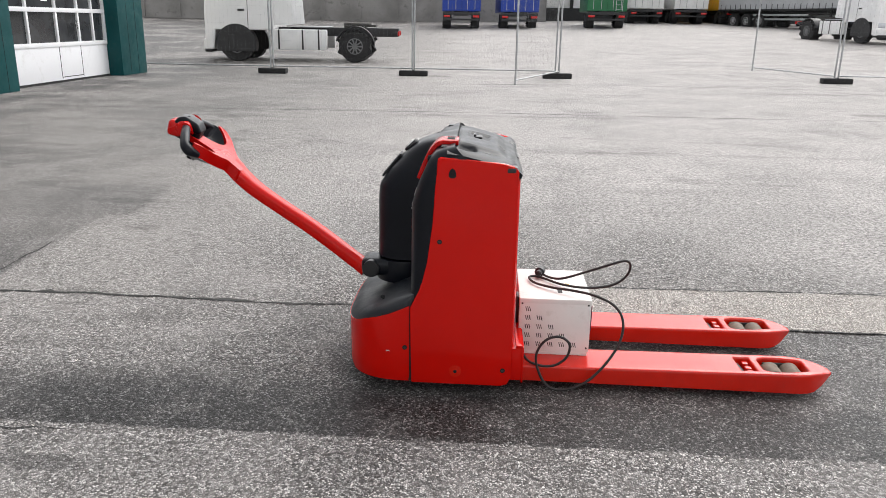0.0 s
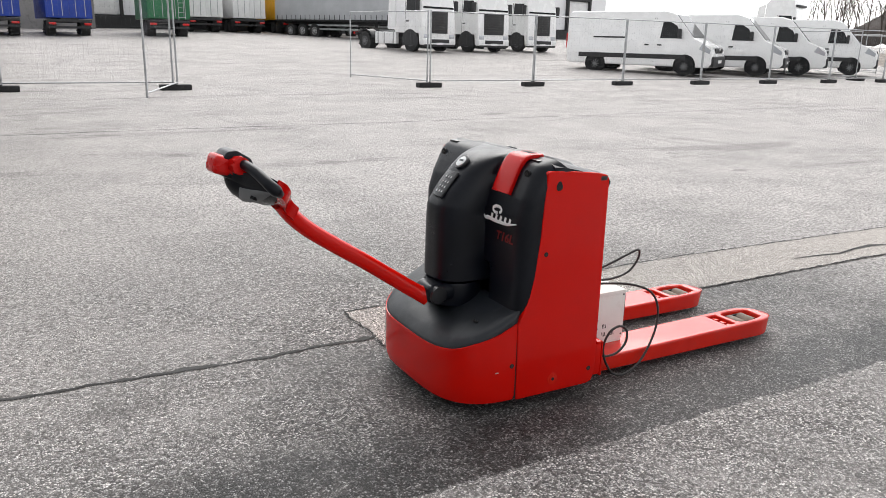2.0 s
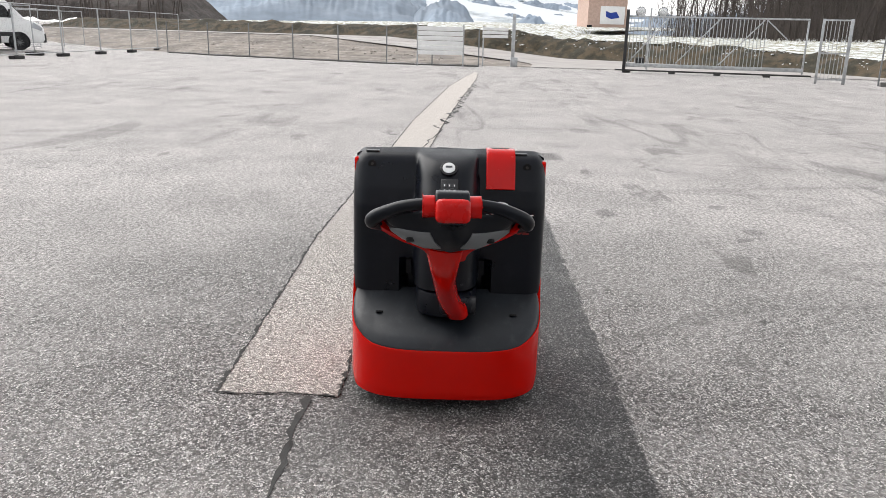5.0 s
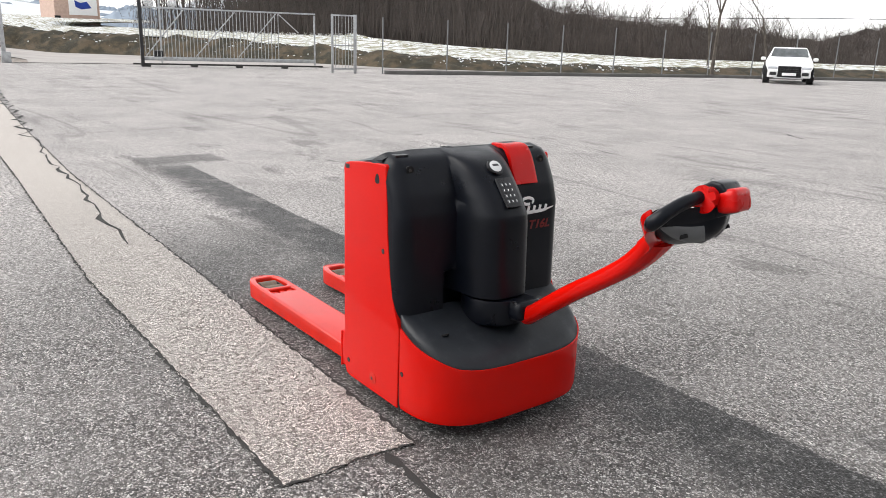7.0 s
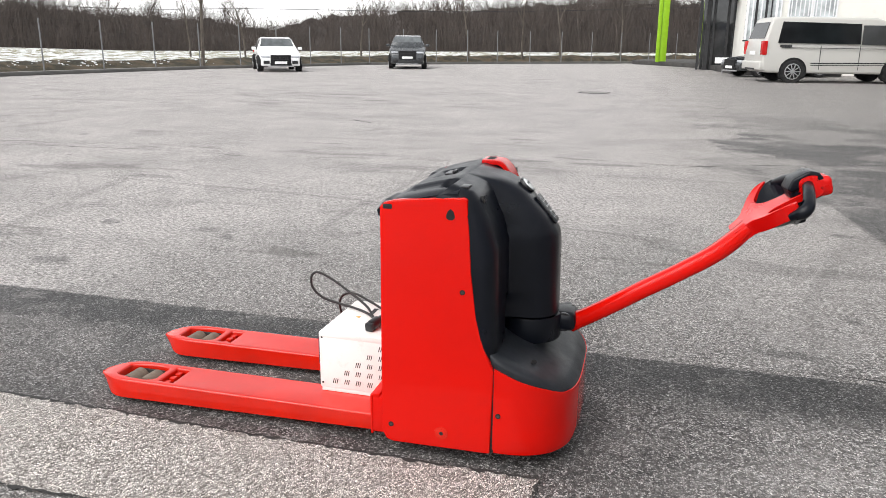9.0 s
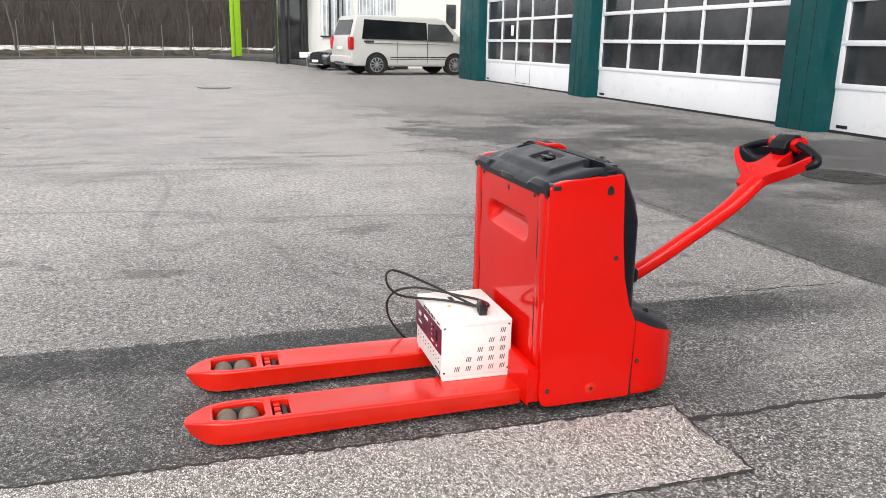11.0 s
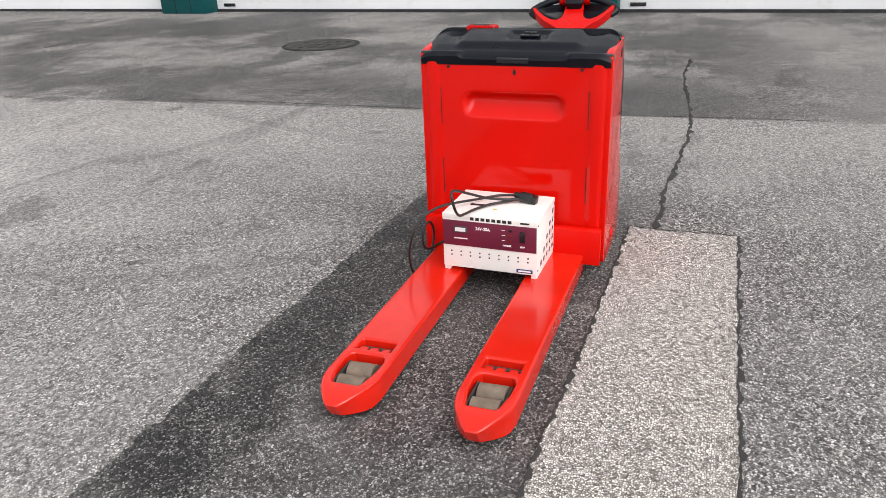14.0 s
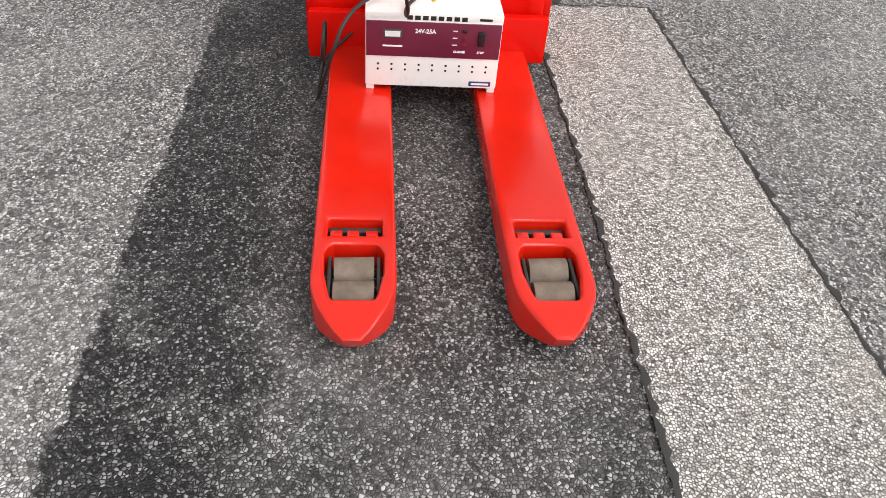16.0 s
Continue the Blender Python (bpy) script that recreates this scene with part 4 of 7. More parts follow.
# ---- battery charger on the forks ----
def charger():
    c = thing("battery_charger", "white battery charger with a maroon front resting on the forks", "charger", pose(0.405, -0.006, 0.0932, 0, 0, -0.8) @ Matrix.Diagonal((1.09, 1.03, 1.075, 1)))
    hx, hy, h0, h1 = 0.1225, 0.172, 0.014, 0.208
    case = part("case", box((0, 0, (h0 + h1) / 2), (2 * hx, 2 * hy, h1 - h0), 0.004), "white_enamel", c, "white sheet-metal case")
    part("top_lid", box((0, 0, h1 - 0.0085), (2 * hx + 0.0016, 2 * hy + 0.0016, 0.018), 0.003), "white_enamel", case)
    for y in (-hy + 0.012, hy - 0.012):
        part("foot", box((0, y, 0.007), (2 * hx - 0.01, 0.02, 0.014), 0.002), "white_enamel", c)
    front = part("front_plate", box((hx + 0.0015, 0, 0.1415), (0.004, 2 * hy - 0.004, 0.090), 0.0015), "maroon", c)
    X = hx + 0.0042
    facing = Matrix(((0, 0, 1, 0), (1, 0, 0, 0), (0, 1, 0, 0), (0, 0, 0, 1)))
    part("meter", box((X - 0.001, -0.104, 0.156), (0.004, 0.048, 0.022), 0.001), "grey_plastic", front)
    part("meter_face", box((X + 0.0012, -0.104, 0.156), (0.001, 0.038, 0.014)), "lens", front)
    text_mesh("rating_text", "24V-25A", 0.0145, "white_print", front, Matrix.Translation((X - 0.0002, -0.022, 0.164)) @ facing, "", 0.0003)
    text_mesh("charge_text", "CHARGE", 0.0075, "white_print", front, Matrix.Translation((X - 0.0002, 0.066, 0.114)) @ facing, "", 0.0003)
    text_mesh("stop_text", "STOP", 0.0075, "white_print", front, Matrix.Translation((X - 0.0002, 0.121, 0.114)) @ facing, "", 0.0003)
    part("caption", box((X - 0.0005, -0.104, 0.124), (0.001, 0.050, 0.004)), "white_print", front)
    for z in (0.168, 0.150, 0.132):
        part("indicator", box((X, 0.077, z), (0.002, 0.012, 0.008), 0.001), "red_print" if z < 0.16 else "black_smooth", front)
        part("indicator_mark", box((X - 0.0005, 0.053, z), (0.001, 0.012, 0.002)), "white_print", front)
    part("switch", box((X + 0.001, 0.121, 0.150), (0.007, 0.018, 0.036), 0.002), "black_smooth", front)
    # maker's word on the top strip and badge: plain blocks
    for k in range(8):
        part("mark_block", box((hx + 0.0006, -0.062 + 0.0195 * k, 0.1965), (0.0016, 0.014, 0.011), 0.001), "ink", case)
    part("small_mark", box((hx + 0.0006, 0.128, 0.197), (0.0016, 0.032, 0.006)), "ink", case)
    part("badge", box((hx + 0.0008, 0.128, 0.027), (0.0022, 0.058, 0.013), 0.001), "blue_print", case)
    part("badge_bar", box((hx + 0.0022, 0.128, 0.027), (0.0006, 0.046, 0.005)), "white_print", case)
    for k in range(9):
        for z in (0.060, 0.074):
            part("vent_hole", cyl((hx + 0.0002, -0.140 + 0.035 * k, z), 0.0030, 0.0016, "x", 10), "void", case)
    for s in (-1, 1):
        for row in range(5):
            for col in range(row + 1):
                for q in range(3):
                    x = -hx + 0.026 + col * 0.040 + 0.0066 * q
                    z = 0.170 - 0.0325 * row
                    slit = [(x - 0.0014, z - 0.0085), (x + 0.0014, z - 0.0085), (x - 0.0030, z + 0.0085), (x - 0.0058, z + 0.0085)]
                    part("vent_slit", prism(slit, *sorted((s * (hy - 0.002), s * (hy + 0.0006)))), "void", case)
        for x, z in ((-hx + 0.010, 0.030), (hx - 0.010, 0.030), (-hx + 0.010, 0.190), (hx - 0.010, 0.190)):
            part("case_screw", cyl((x, s * (hy + 0.0005), z), 0.0035, 0.002, "y", 10), "iron", case)
    part("top_label", box((0.02, -0.075, h1 + 0.0006), (0.016, 0.055, 0.0012)), "ink", case)
    part("sticker", prism([(0.045, -0.010), (0.060, -0.002), (0.045, 0.008)], h1, h1 + 0.0014, "z"), "yellow", case)
    part("terminal_strip", box((-hx - 0.004, -0.10, 0.15), (0.010, 0.06, 0.10), 0.003), "black_smooth", c)
    return c


charger()


def charger_cable():
    """Mains lead with its plug, thrown loosely over the charger."""
    t = thing("charger_cable", "black rubber mains lead with plug draped over the charger", "cable")
    lead = [(0.372, 0.060, 0.333), (0.395, 0.015, 0.336), (0.44, -0.04, 0.352), (0.53, -0.075, 0.395), (0.61, -0.095, 0.432), (0.662, -0.098, 0.448), (0.684, -0.092, 0.430), (0.676, -0.085, 0.388), (0.635, -0.085, 0.352), (0.57, -0.085, 0.335),
            (0.50, -0.07, 0.328), (0.43, -0.03, 0.326), (0.375, 0.030, 0.326), (0.335, 0.055, 0.326), (0.315, 0.030, 0.327), (0.335, -0.03, 0.327), (0.40, -0.09, 0.330), (0.47, -0.14, 0.338), (0.545, -0.195, 0.340), (0.610, -0.235, 0.318), (0.640, -0.258, 0.270), (0.632, -0.280, 0.200), (0.585, -0.300, 0.120), (0.515, -0.316, 0.050), (0.435, -0.322, 0.018),
            (0.375, -0.318, 0.030), (0.338, -0.306, 0.090), (0.332, -0.300, 0.150), (0.362, -0.298, 0.200), (0.410, -0.298, 0.216), (0.448, -0.300, 0.190), (0.440, -0.304, 0.140), (0.395, -0.300, 0.103), (0.335, -0.285, 0.098), (0.290, -0.25, 0.115), (0.262, -0.17, 0.18)]
    part("lead", tube(spline(lead, 8), 0.0048, 10), "cable", t, "", 80)
    grip = moved(join(cyl((0, 0, 0), 0.020, 0.050, "z", 20, 0.006), cyl((0, 0, 0.036), 0.012, 0.03, "z", 16, 0.004), box((0, 0, -0.03), (0.030, 0.030, 0.02), 0.005)), Matrix.Translation((0.362, 0.088, 0.337)) @ Euler((radians(84), 0, radians(-12))).to_matrix().to_4x4())
    part("plug", grip, "black_smooth", t)


charger_cable()



# ---- ground ----
def rise(x, y):
    """The yard climbs gently behind the site fence, sooner towards the vans."""
    start = 25.0 - 7.0 * max(0.0, min(1.0, (x + 2) / 12))
    t = max(0.0, y - start)
    return min(1.6, 0.034 * t * min(1.0, 0.4 + t / 12))


def ground():
    cuts = [-900, -400, -200, -120, -80, -60, -45, -35, -26, -18, -12, -8, -5, -3, -1.5, 0, 1.5, 3, 5, 8, 12, 18, 26, 30, 35, 40, 45, 52, 60, 70, 80, 120, 200, 400, 900]
    bm = fresh()
    grid = [[bm.verts.new((x, y, rise(x, y))) for x in cuts] for y in cuts]
    for j in range(len(cuts) - 1):
        for i in range(len(cuts) - 1):
            bm.faces.new((grid[j][i], grid[j][i + 1], grid[j + 1][i + 1], grid[j + 1][i]))
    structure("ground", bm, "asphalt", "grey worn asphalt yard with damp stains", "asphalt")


def ragged(pts, step, amount, seed):
    """A line through the points with small uneven kinks."""
    rnd = random.Random(seed)
    out = []
    for (x0, y0), (x1, y1) in zip(pts, pts[1:]):
        n = max(1, int(math.hypot(x1 - x0, y1 - y0) / step))
        for k in range(n):
            t = k / n
            out.append((x0 + (x1 - x0) * t + rnd.uniform(-amount, amount), y0 + (y1 - y0) * t + rnd.uniform(-amount, amount)))
    out.append(pts[-1])
    return out


def crack(pts, width, seed, z=0.0025, step=0.05, amount=0.012, label="dark filled crack in the asphalt"):
    rnd = random.Random(seed)
    line = ragged(pts, step, amount, seed)
    bm = fresh()
    rows = []
    for k, (x, y) in enumerate(line):
        a, b = line[max(0, k - 1)], line[min(len(line) - 1, k + 1)]
        d = Vector((b[0] - a[0], b[1] - a[1])).normalized()
        w = width * (rnd.uniform(0.15, 1.0) + rnd.random() ** 4) / 2 * (0.25 if k in (0, len(line) - 1) else 1)
        rows.append([bm.verts.new((x - d.y * w, y + d.x * w, z)), bm.verts.new((x, y, z + 0.001)), bm.verts.new((x + d.y * w, y - d.x * w, z))])
    for r0, r1 in zip(rows, rows[1:]):
        for q in range(2):
            bm.faces.new((r0[q], r1[q], r1[q + 1], r0[q + 1]))
    structure("crack", bm, "crack", label, "crack")


PATCH_S = [(-0.285, 0.395), (0.10, 0.395), (0.8, 0.385), (1.65, 0.355), (3.5, 0.335), (5.4, 0.30), (9, 0.12), (14, -0.20), (17.5, -0.46), (21.5, -0.72), (25.0, -0.86)]
PATCH_N = [(25.0, -0.70), (21.5, -0.30), (17.5, 0.10), (14, 0.32), (9, 0.62), (5.4, 0.74), (3.5, 0.82), (2.0, 0.88), (0.8, 0.86), (-0.285, 0.855)]


def paving():
    edge = ragged(PATCH_S, 0.025, 0.007, 1) + ragged(PATCH_N, 0.025, 0.007, 2) + ragged([(-0.285, 0.855), (-0.27, 0.60), (-0.285, 0.395)], 0.05, 0.010, 3)[1:-1]
    bm = fresh()
    vs = [bm.verts.new((x, y, 0.004)) for x, y in edge]
    es = [bm.edges.new((vs[k], vs[(k + 1) % len(vs)])) for k in range(len(vs))]
    bmesh.ops.triangle_fill(bm, use_beauty=True, use_dissolve=False, edges=es)
    for f in bm.faces:
        if f.normal.z < 0:
            f.normal_flip()
    structure("pavement_strip", bm, "pale", "pale exposed-aggregate repair strip in the asphalt", "pavement")
    crack(PATCH_S, 0.013, 11, 0.0062, 0.022, 0.007, "dark joint beside the pale strip")
    crack(PATCH_N, 0.014, 12, 0.0062, 0.022, 0.007, "dark joint beside the pale strip")
    crack([(-0.285, 0.395), (-0.275, 0.60), (-0.285, 0.86)], 0.010, 13, 0.0062, 0.04, 0.010)
    crack([(-0.27, 0.50), (-0.55, 0.515), (-0.80, 0.50), (-1.1, 0.525), (-1.44, 0.54), (-1.8, 0.56), (-2.31, 0.55), (-2.9, 0.50), (-3.4, 0.44), (-4.04, 0.40), (-4.7, 0.42)], 0.030, 14, 0.0025, 0.05, 0.010, "wide dark crack in the asphalt")
    crack([(2.6, 0.55), (3.0, 0.50), (3.6, 0.47), (4.4, 0.40), (5.3, 0.34), (6.5, 0.33), (8.0, 0.15)], 0.022, 15, 0.0068, 0.16, 0.03)
    rnd = random.Random(8)
    zig = [(8.0 + 0.45 * k, 0.16 - 0.034 * k + (0.15 if k % 2 else -0.06) * rnd.uniform(0.3, 1)) for k in range(24)]
    crack(zig, 0.05, 16, 0.0068, 0.15, 0.03)
    crack([(-6, 8.4), (-0.3, 8.6), (2.8, 8.55), (6.8, 8.55), (15, 8.75), (22, 9.2), (27.8, 9.0)], 0.035, 17, 0.0025, 0.4, 0.03)
    crack([(-3, 13.5), (-0.9, 13.7), (2.4, 14.5), (8, 14.2), (20, 13.8)], 0.05, 18, 0.0025, 0.5, 0.06)
    crack([(3.87, -5.46), (4.6, -5.6), (5.5, -5.62), (6.4, -5.55), (7.3, -5.5)], 0.022, 19, 0.0025, 0.15, 0.02)
    crack([(3.3, -6.9), (4.1, -6.85), (4.9, -6.78)], 0.020, 20, 0.0025, 0.15, 0.02)
    crack([(0.7, -6.6), (-0.9, -6.3), (-1.9, -6.68), (-3.8, -7.3), (-6.4, -7.4)], 0.022, 21, 0.0025, 0.2, 0.03)
    crack([(4.4, -9.95), (4.2, -9.70), (4.02, -9.62), (3.9, -9.50)], 0.07, 22, 0.0025, 0.12, 0.03)
    crack([(15.4, -9.65), (13.0, -9.7), (11.1, -9.45)], 0.035, 23, 0.0025, 0.3, 0.03)
    crack([(13.5, -5.95), (12.0, -6.2), (10.9, -6.55), (10.3, -7.0)], 0.030, 24, 0.0025, 0.25, 0.02)
    crack([(-2.44, 1.4), (-2.42, 0.93), (-2.38, 0.44), (-2.30, -0.79), (-2.29, -1.07), (-2.27, -2.27), (-2.23, -3.65)], 0.012, 25, 0.0025, 0.08, 0.012)
    crack([(-1.2, -0.70), (-1.6, -0.705), (-2.15, -0.70)], 0.010, 26, 0.0025, 0.06, 0.01)
    # parking bay lines along the boundary fence
    for (ax, ay), (bx, by) in (((23.9, -21.2), (26.7, -25.9)), ((21.4, -24.2), (23.7, -28.9)), ((18.7, -27.6), (20.2, -32.3)), ((26.6, -21.2), (29.1, -22.5)), ((15.6, -30.2), (16.6, -34.6)), ((12.4, -32.3), (13.1, -36.4)), ((9.9, -34.4), (10.3, -38.4))):
        d = Vector((by - ay, ax - bx)).normalized() * 0.06
        bm = prism([(ax - d.x, ay - d.y), (ax + d.x, ay + d.y), (bx + d.x, by + d.y), (bx - d.x, by - d.y)], 0.0, 0.0042, "z")
        structure("marking", bm, "line", "worn white parking bay line", "line")
    cover = thing("manhole_cover", "round dark cast-iron manhole cover set flush in asphalt", "manhole", pose(-5.12, -3.74, 0.003))
    part("frame", join(cyl((0, 0, 0.001), 0.45, 0.006, "z", 40)), "crack", cover)
    part("lid", join(cyl((0, 0, 0.004), 0.40, 0.006, "z", 40), *[box((0.12 * a, 0.12 * b, 0.008), (0.06, 0.06, 0.004)) for a in (-2, -1, 0, 1, 2) for b in (-2, -1, 0, 1, 2)]), "iron", cover)
    cover = thing("manhole_cover", "round dark cast-iron manhole cover set flush in asphalt", "manhole", pose(1.0, -19.3, 0.003))
    part("frame", cyl((0, 0, 0.001), 0.45, 0.006, "z", 40), "crack", cover)
    part("lid", cyl((0, 0, 0.004), 0.38, 0.006, "z", 40), "concrete", cover)


ground()
paving()


# ---- hall with sectional doors ----
HALL_X = -8.2
PILLARS = [(-25.7, -23.6), (-16.35, -15.3), (-8.35, -7.45), (-1.55, -0.75), (4.3, 5.2), (9.55, 10.48), (14.52, 15.8)]


def hall():
    h = thing("hall", "long white service hall with teal pillars and sectional doors", "building", pose(HALL_X, 0, 0), kind="structure")
    part("wall", box((-6.4, -4.8, 2.9), (12.0, 41.6, 5.8)), "render_white", h)
    part("fascia", box((-0.28, -4.4, 4.95), (0.5, 41.0, 1.7), 0.02), "door_white", h)
    part("roof", box((-6.4, -4.4, 5.86), (12.6, 41.4, 0.12), 0.02), "kerb", h)
    for a, b in PILLARS:
        p = part("pillar", box((-0.12, (a + b) / 2, 2.1), (0.5, b - a, 4.2), 0.02), "teal", h, "teal-painted steel pillar")
        for k in (0.33, 0.66):
            part("seam", box((0.1305, a + (b - a) * k, 2.1), (0.004, 0.012, 4.2)), "void", p)
    for k, ((_, a), (b, _)) in enumerate(zip(PILLARS, PILLARS[1:])):
        wicket = k in (0, 5)
        hall_door(h, a, b, wicket)


def hall_door(h, a, b, wicket):
    """One overhead door: white lower panel, rows of panes in slim white bars, black bottom seal."""
    w, mid = b - a, (a + b) / 2
    d = part("sectional_door", box((-0.22, mid, 0.39), (0.06, w, 0.70), 0.01), "door_white", h, "white sectional door with rows of panes")
    part("bottom_seal", box((-0.215, mid, 0.022), (0.07, w, 0.044)), "rubber", d)
    # near-black sheet added for the dim interior behind the panes
    part("interior_shade", box((-0.30, mid, 2.3), (0.05, w, 3.7)), "void", d)
    n = 5
    pitch = w / n
    rows = [(0.74, 1.40), (1.40, 2.06), (2.06, 2.72), (2.72, 3.38), (3.38, 4.04)]
    cols = [a + pitch * k for k in range(n + 1)]
    if wicket:
        cols = [a, a + w * 0.20, a + w * 0.38, a + w * 0.54, a + w * 0.77, b] if a < 0 else [a, a + w * 0.25, a + w * 0.50, a + w * 0.71, a + w * 0.86, b]
    for lo, hi in rows:
        part("rail", box((-0.205, mid, lo), (0.07, w, 0.085), 0.008), "door_white", d)
        for p, q in zip(cols, cols[1:]):
            part("pane", box((-0.228, (p + q) / 2, (lo + hi) / 2), (0.02, q - p - 0.06, hi - lo - 0.08)), "hall_glass", d)
        for p in cols:
            part("mullion", box((-0.205, min(max(p, a + 0.03), b - 0.03), (lo + hi) / 2), (0.065, 0.06 if a < p < b else 0.10, hi - lo - 0.084), 0.006), "door_white", d)
    part("step_vent", box((-0.185, a + 0.25, 0.11), (0.02, 0.22, 0.05), 0.006), "black_smooth", d)
    if wicket:
        p, q = cols[2], cols[3]
        part("wicket_seam", join(box((-0.188, p, 0.5), (0.004, 0.014, 0.86)), box((-0.188, q, 0.5), (0.004, 0.014, 0.86)), box((-0.188, (p + q) / 2, 0.10), (0.004, q - p, 0.014))), "trim", d)
        part("door_handle", join(box((-0.165, q - 0.08, 1.12), (0.02, 0.03, 0.16), 0.004), rod((-0.15, q - 0.08, 1.15), (-0.15, q - 0.22, 1.15), 0.012)), "chrome", d)
        part("notice", box((-0.214, (cols[1] + cols[2]) / 2 + 0.2, 1.72), (0.006, 0.22, 0.32)), "white_print", d)


hall()


# ---- site fence of hired panels ----
def fence_panel(length=3.45, height=2.0):
    f = thing("construction_fence", "grey galvanised mesh site fence standing in rubber feet", "fence", group="site fence")
    for x in (0.0, length):
        part("post", rod((x, 0, 0.07), (x, 0, height), 0.021, 10), "steel", f)
    for z in (0.16, height - 0.02):
        part("rail", rod((0, 0, z), (length, 0, z), 0.016, 8), "steel", f)
    wires = []
    for k in range(1, 34):
        x = length * k / 34
        wires.append(rod((x, 0, 0.16), (x, 0, height - 0.02), 0.0006, 3))
    for k in range(1, 9):
        z = 0.16 + (height - 0.18) * k / 9
        wires.append(rod((0, 0, z), (length, 0, z), 0.0006, 3))
    w = part("wire_mesh", join(*wires), "dull_steel", f)
    tagged(w, kind="stuff")
    return f


def fence_foot():
    f = thing("ballast_block", "dark recycled rubber ballast block holding fence posts", "ballast", group="ballast blocks")
    part("block", box((0, 0, 0.065), (0.24, 0.70, 0.13), 0.025), "rubber", f)
    for x in (0.05, -0.05):
        part("socket", cyl((x, 0, 0.135), 0.032, 0.02, "z", 12), "void", f)
    return f


def site_fence():
    panel, foot = fence_panel(), fence_foot()
    first = [True, True]

    def put(which, m):
        ob = panel if which == 0 else foot
        if first[which]:
            first[which] = False
            ob.matrix_world = m
        else:
            copy_thing(ob, m)

    y = 16.3
    west = [-8.6, -5.08, -1.58]
    for x in west:
        put(0, pose(x, y, 0.02))
    for x in (-5.10, -1.60, 1.92):
        put(1, pose(x, y, 0, 0, 0, 90 if x == 1.92 else 88))
    put(0, pose(1.95, 16.22, 0.02, 0, 0, -110))
    xs = [8.6 + 3.5 * k for k in range(10)]
    for k, x in enumerate(xs):
        put(0, pose(x + 0.03, y, 0.02))
        put(1, pose(x, y, 0, 0, 0, 90))
    put(1, pose(xs[-1] + 3.5, y, 0, 0, 0, 90))
    put(0, pose(8.55, y + 0.02, 0.02, 0, 0, 104))
    for k in range(4):
        put(0, pose(29.8, 17.6 + 3.5 * k, 0.02, 0, 0, 90))
        put(0, pose(33.4 + 3.2 * k, 20.5 + 0.4 * k, 0.02, 0, 0, 60 + 25 * k))
        put(1, pose(29.8, 17.6 + 3.5 * k, 0))


site_fence()



# ---- vehicles ----
def narrow(bm, belt, top, k):
    """Lean the sides inwards above the belt line."""
    for vert in bm.verts:
        vert.co.y *= 1 - k * min(1.0, max(0.0, (vert.co.z - belt) / (top - belt)))
    return bm


def wheel(parent, x, y, r, w, rim, spokes=10, hub=0.62):
    """Tyre with a shouldered tread, and a dished rim with spokes or holes."""
    s = 1 if y > 0 else -1
    t = part("wheel", moved(join(cyl((0, 0, 0), r, w, "y", 36, w * 0.16)), Matrix.Translation((x, y, r))), "rubber", parent)
    disc = [cyl((x, y + s * (w / 2 - 0.012), r), r * hub, 0.03, "y", 32, 0.006)]
    for k in range(spokes):
        a = 2 * math.pi * k / spokes
        bar = box((r * hub * 0.52, 0, 0), (r * hub * 0.80, 0.02, r * 0.09), 0.004)
        disc.append(moved(bar, Matrix.Translation((x, y + s * (w / 2 + 0.006), r)) @ Matrix.Rotation(a, 4, "Y")))
    disc.append(cyl((x, y + s * (w / 2 + 0.01), r), r * 0.16, 0.04, "y", 20, 0.006))
    part("rim", join(*disc), rim, t)
    part("rim_gap", cyl((x, y + s * (w / 2 + 0.0045), r), r * hub * 0.88, 0.004, "y", 32), "void", t)
    return t


def arches(parent, xs, r, y, mat="void"):
    for x in xs:
        for s in (-1, 1):
            pts = [(x + r * math.cos(a), r * 0.86 + r * math.sin(a)) for a in frange(-0.55, math.pi + 0.55, 20)]
            part("wheel_arch", prism(pts, *sorted((s * (y - 0.18), s * (y + 0.004)))), mat, parent)


def side_pieces(parent, name, pts, y, mat, belt, top, k, thick=0.012):
    """The same flat piece on both sides, following the lean of the body."""
    for s in (-1, 1):
        part(name, narrow(prism(pts, *sorted((s * (y - 0.01), s * (y + thick - 0.004)))), belt, top, k), mat, parent)


def cross_piece(parent, name, p, q, half_p, half_q, mat, off=0.01, label=""):
    """A pane across the body between two points of its outline (x, z)."""
    (x0, z0), (x1, z1) = p, q
    d = Vector((x1 - x0, 0, z1 - z0)).normalized()
    nrm = Vector((d.z, 0, -d.x))
    if nrm.x < 0 and x0 > 0:
        nrm = -nrm
    if nrm.x > 0 and x0 < 0:
        nrm = -nrm
    bm = fresh()
    quad = [(x0, -half_p, z0), (x0, half_p, z0), (x1, half_q, z1), (x1, -half_q, z1)]
    a = [bm.verts.new(Vector(c) + nrm * off) for c in quad]
    b = [bm.verts.new(Vector(c) - nrm * 0.02) for c in quad]
    bm.faces.new(a)
    bm.faces.new(b[::-1])
    for i in range(4):
        j = (i + 1) % 4
        bm.faces.new((a[i], b[i], b[j], a[j]))
    bmesh.ops.recalc_face_normals(bm, faces=bm.faces)
    return part(name, bm, mat, parent, label)


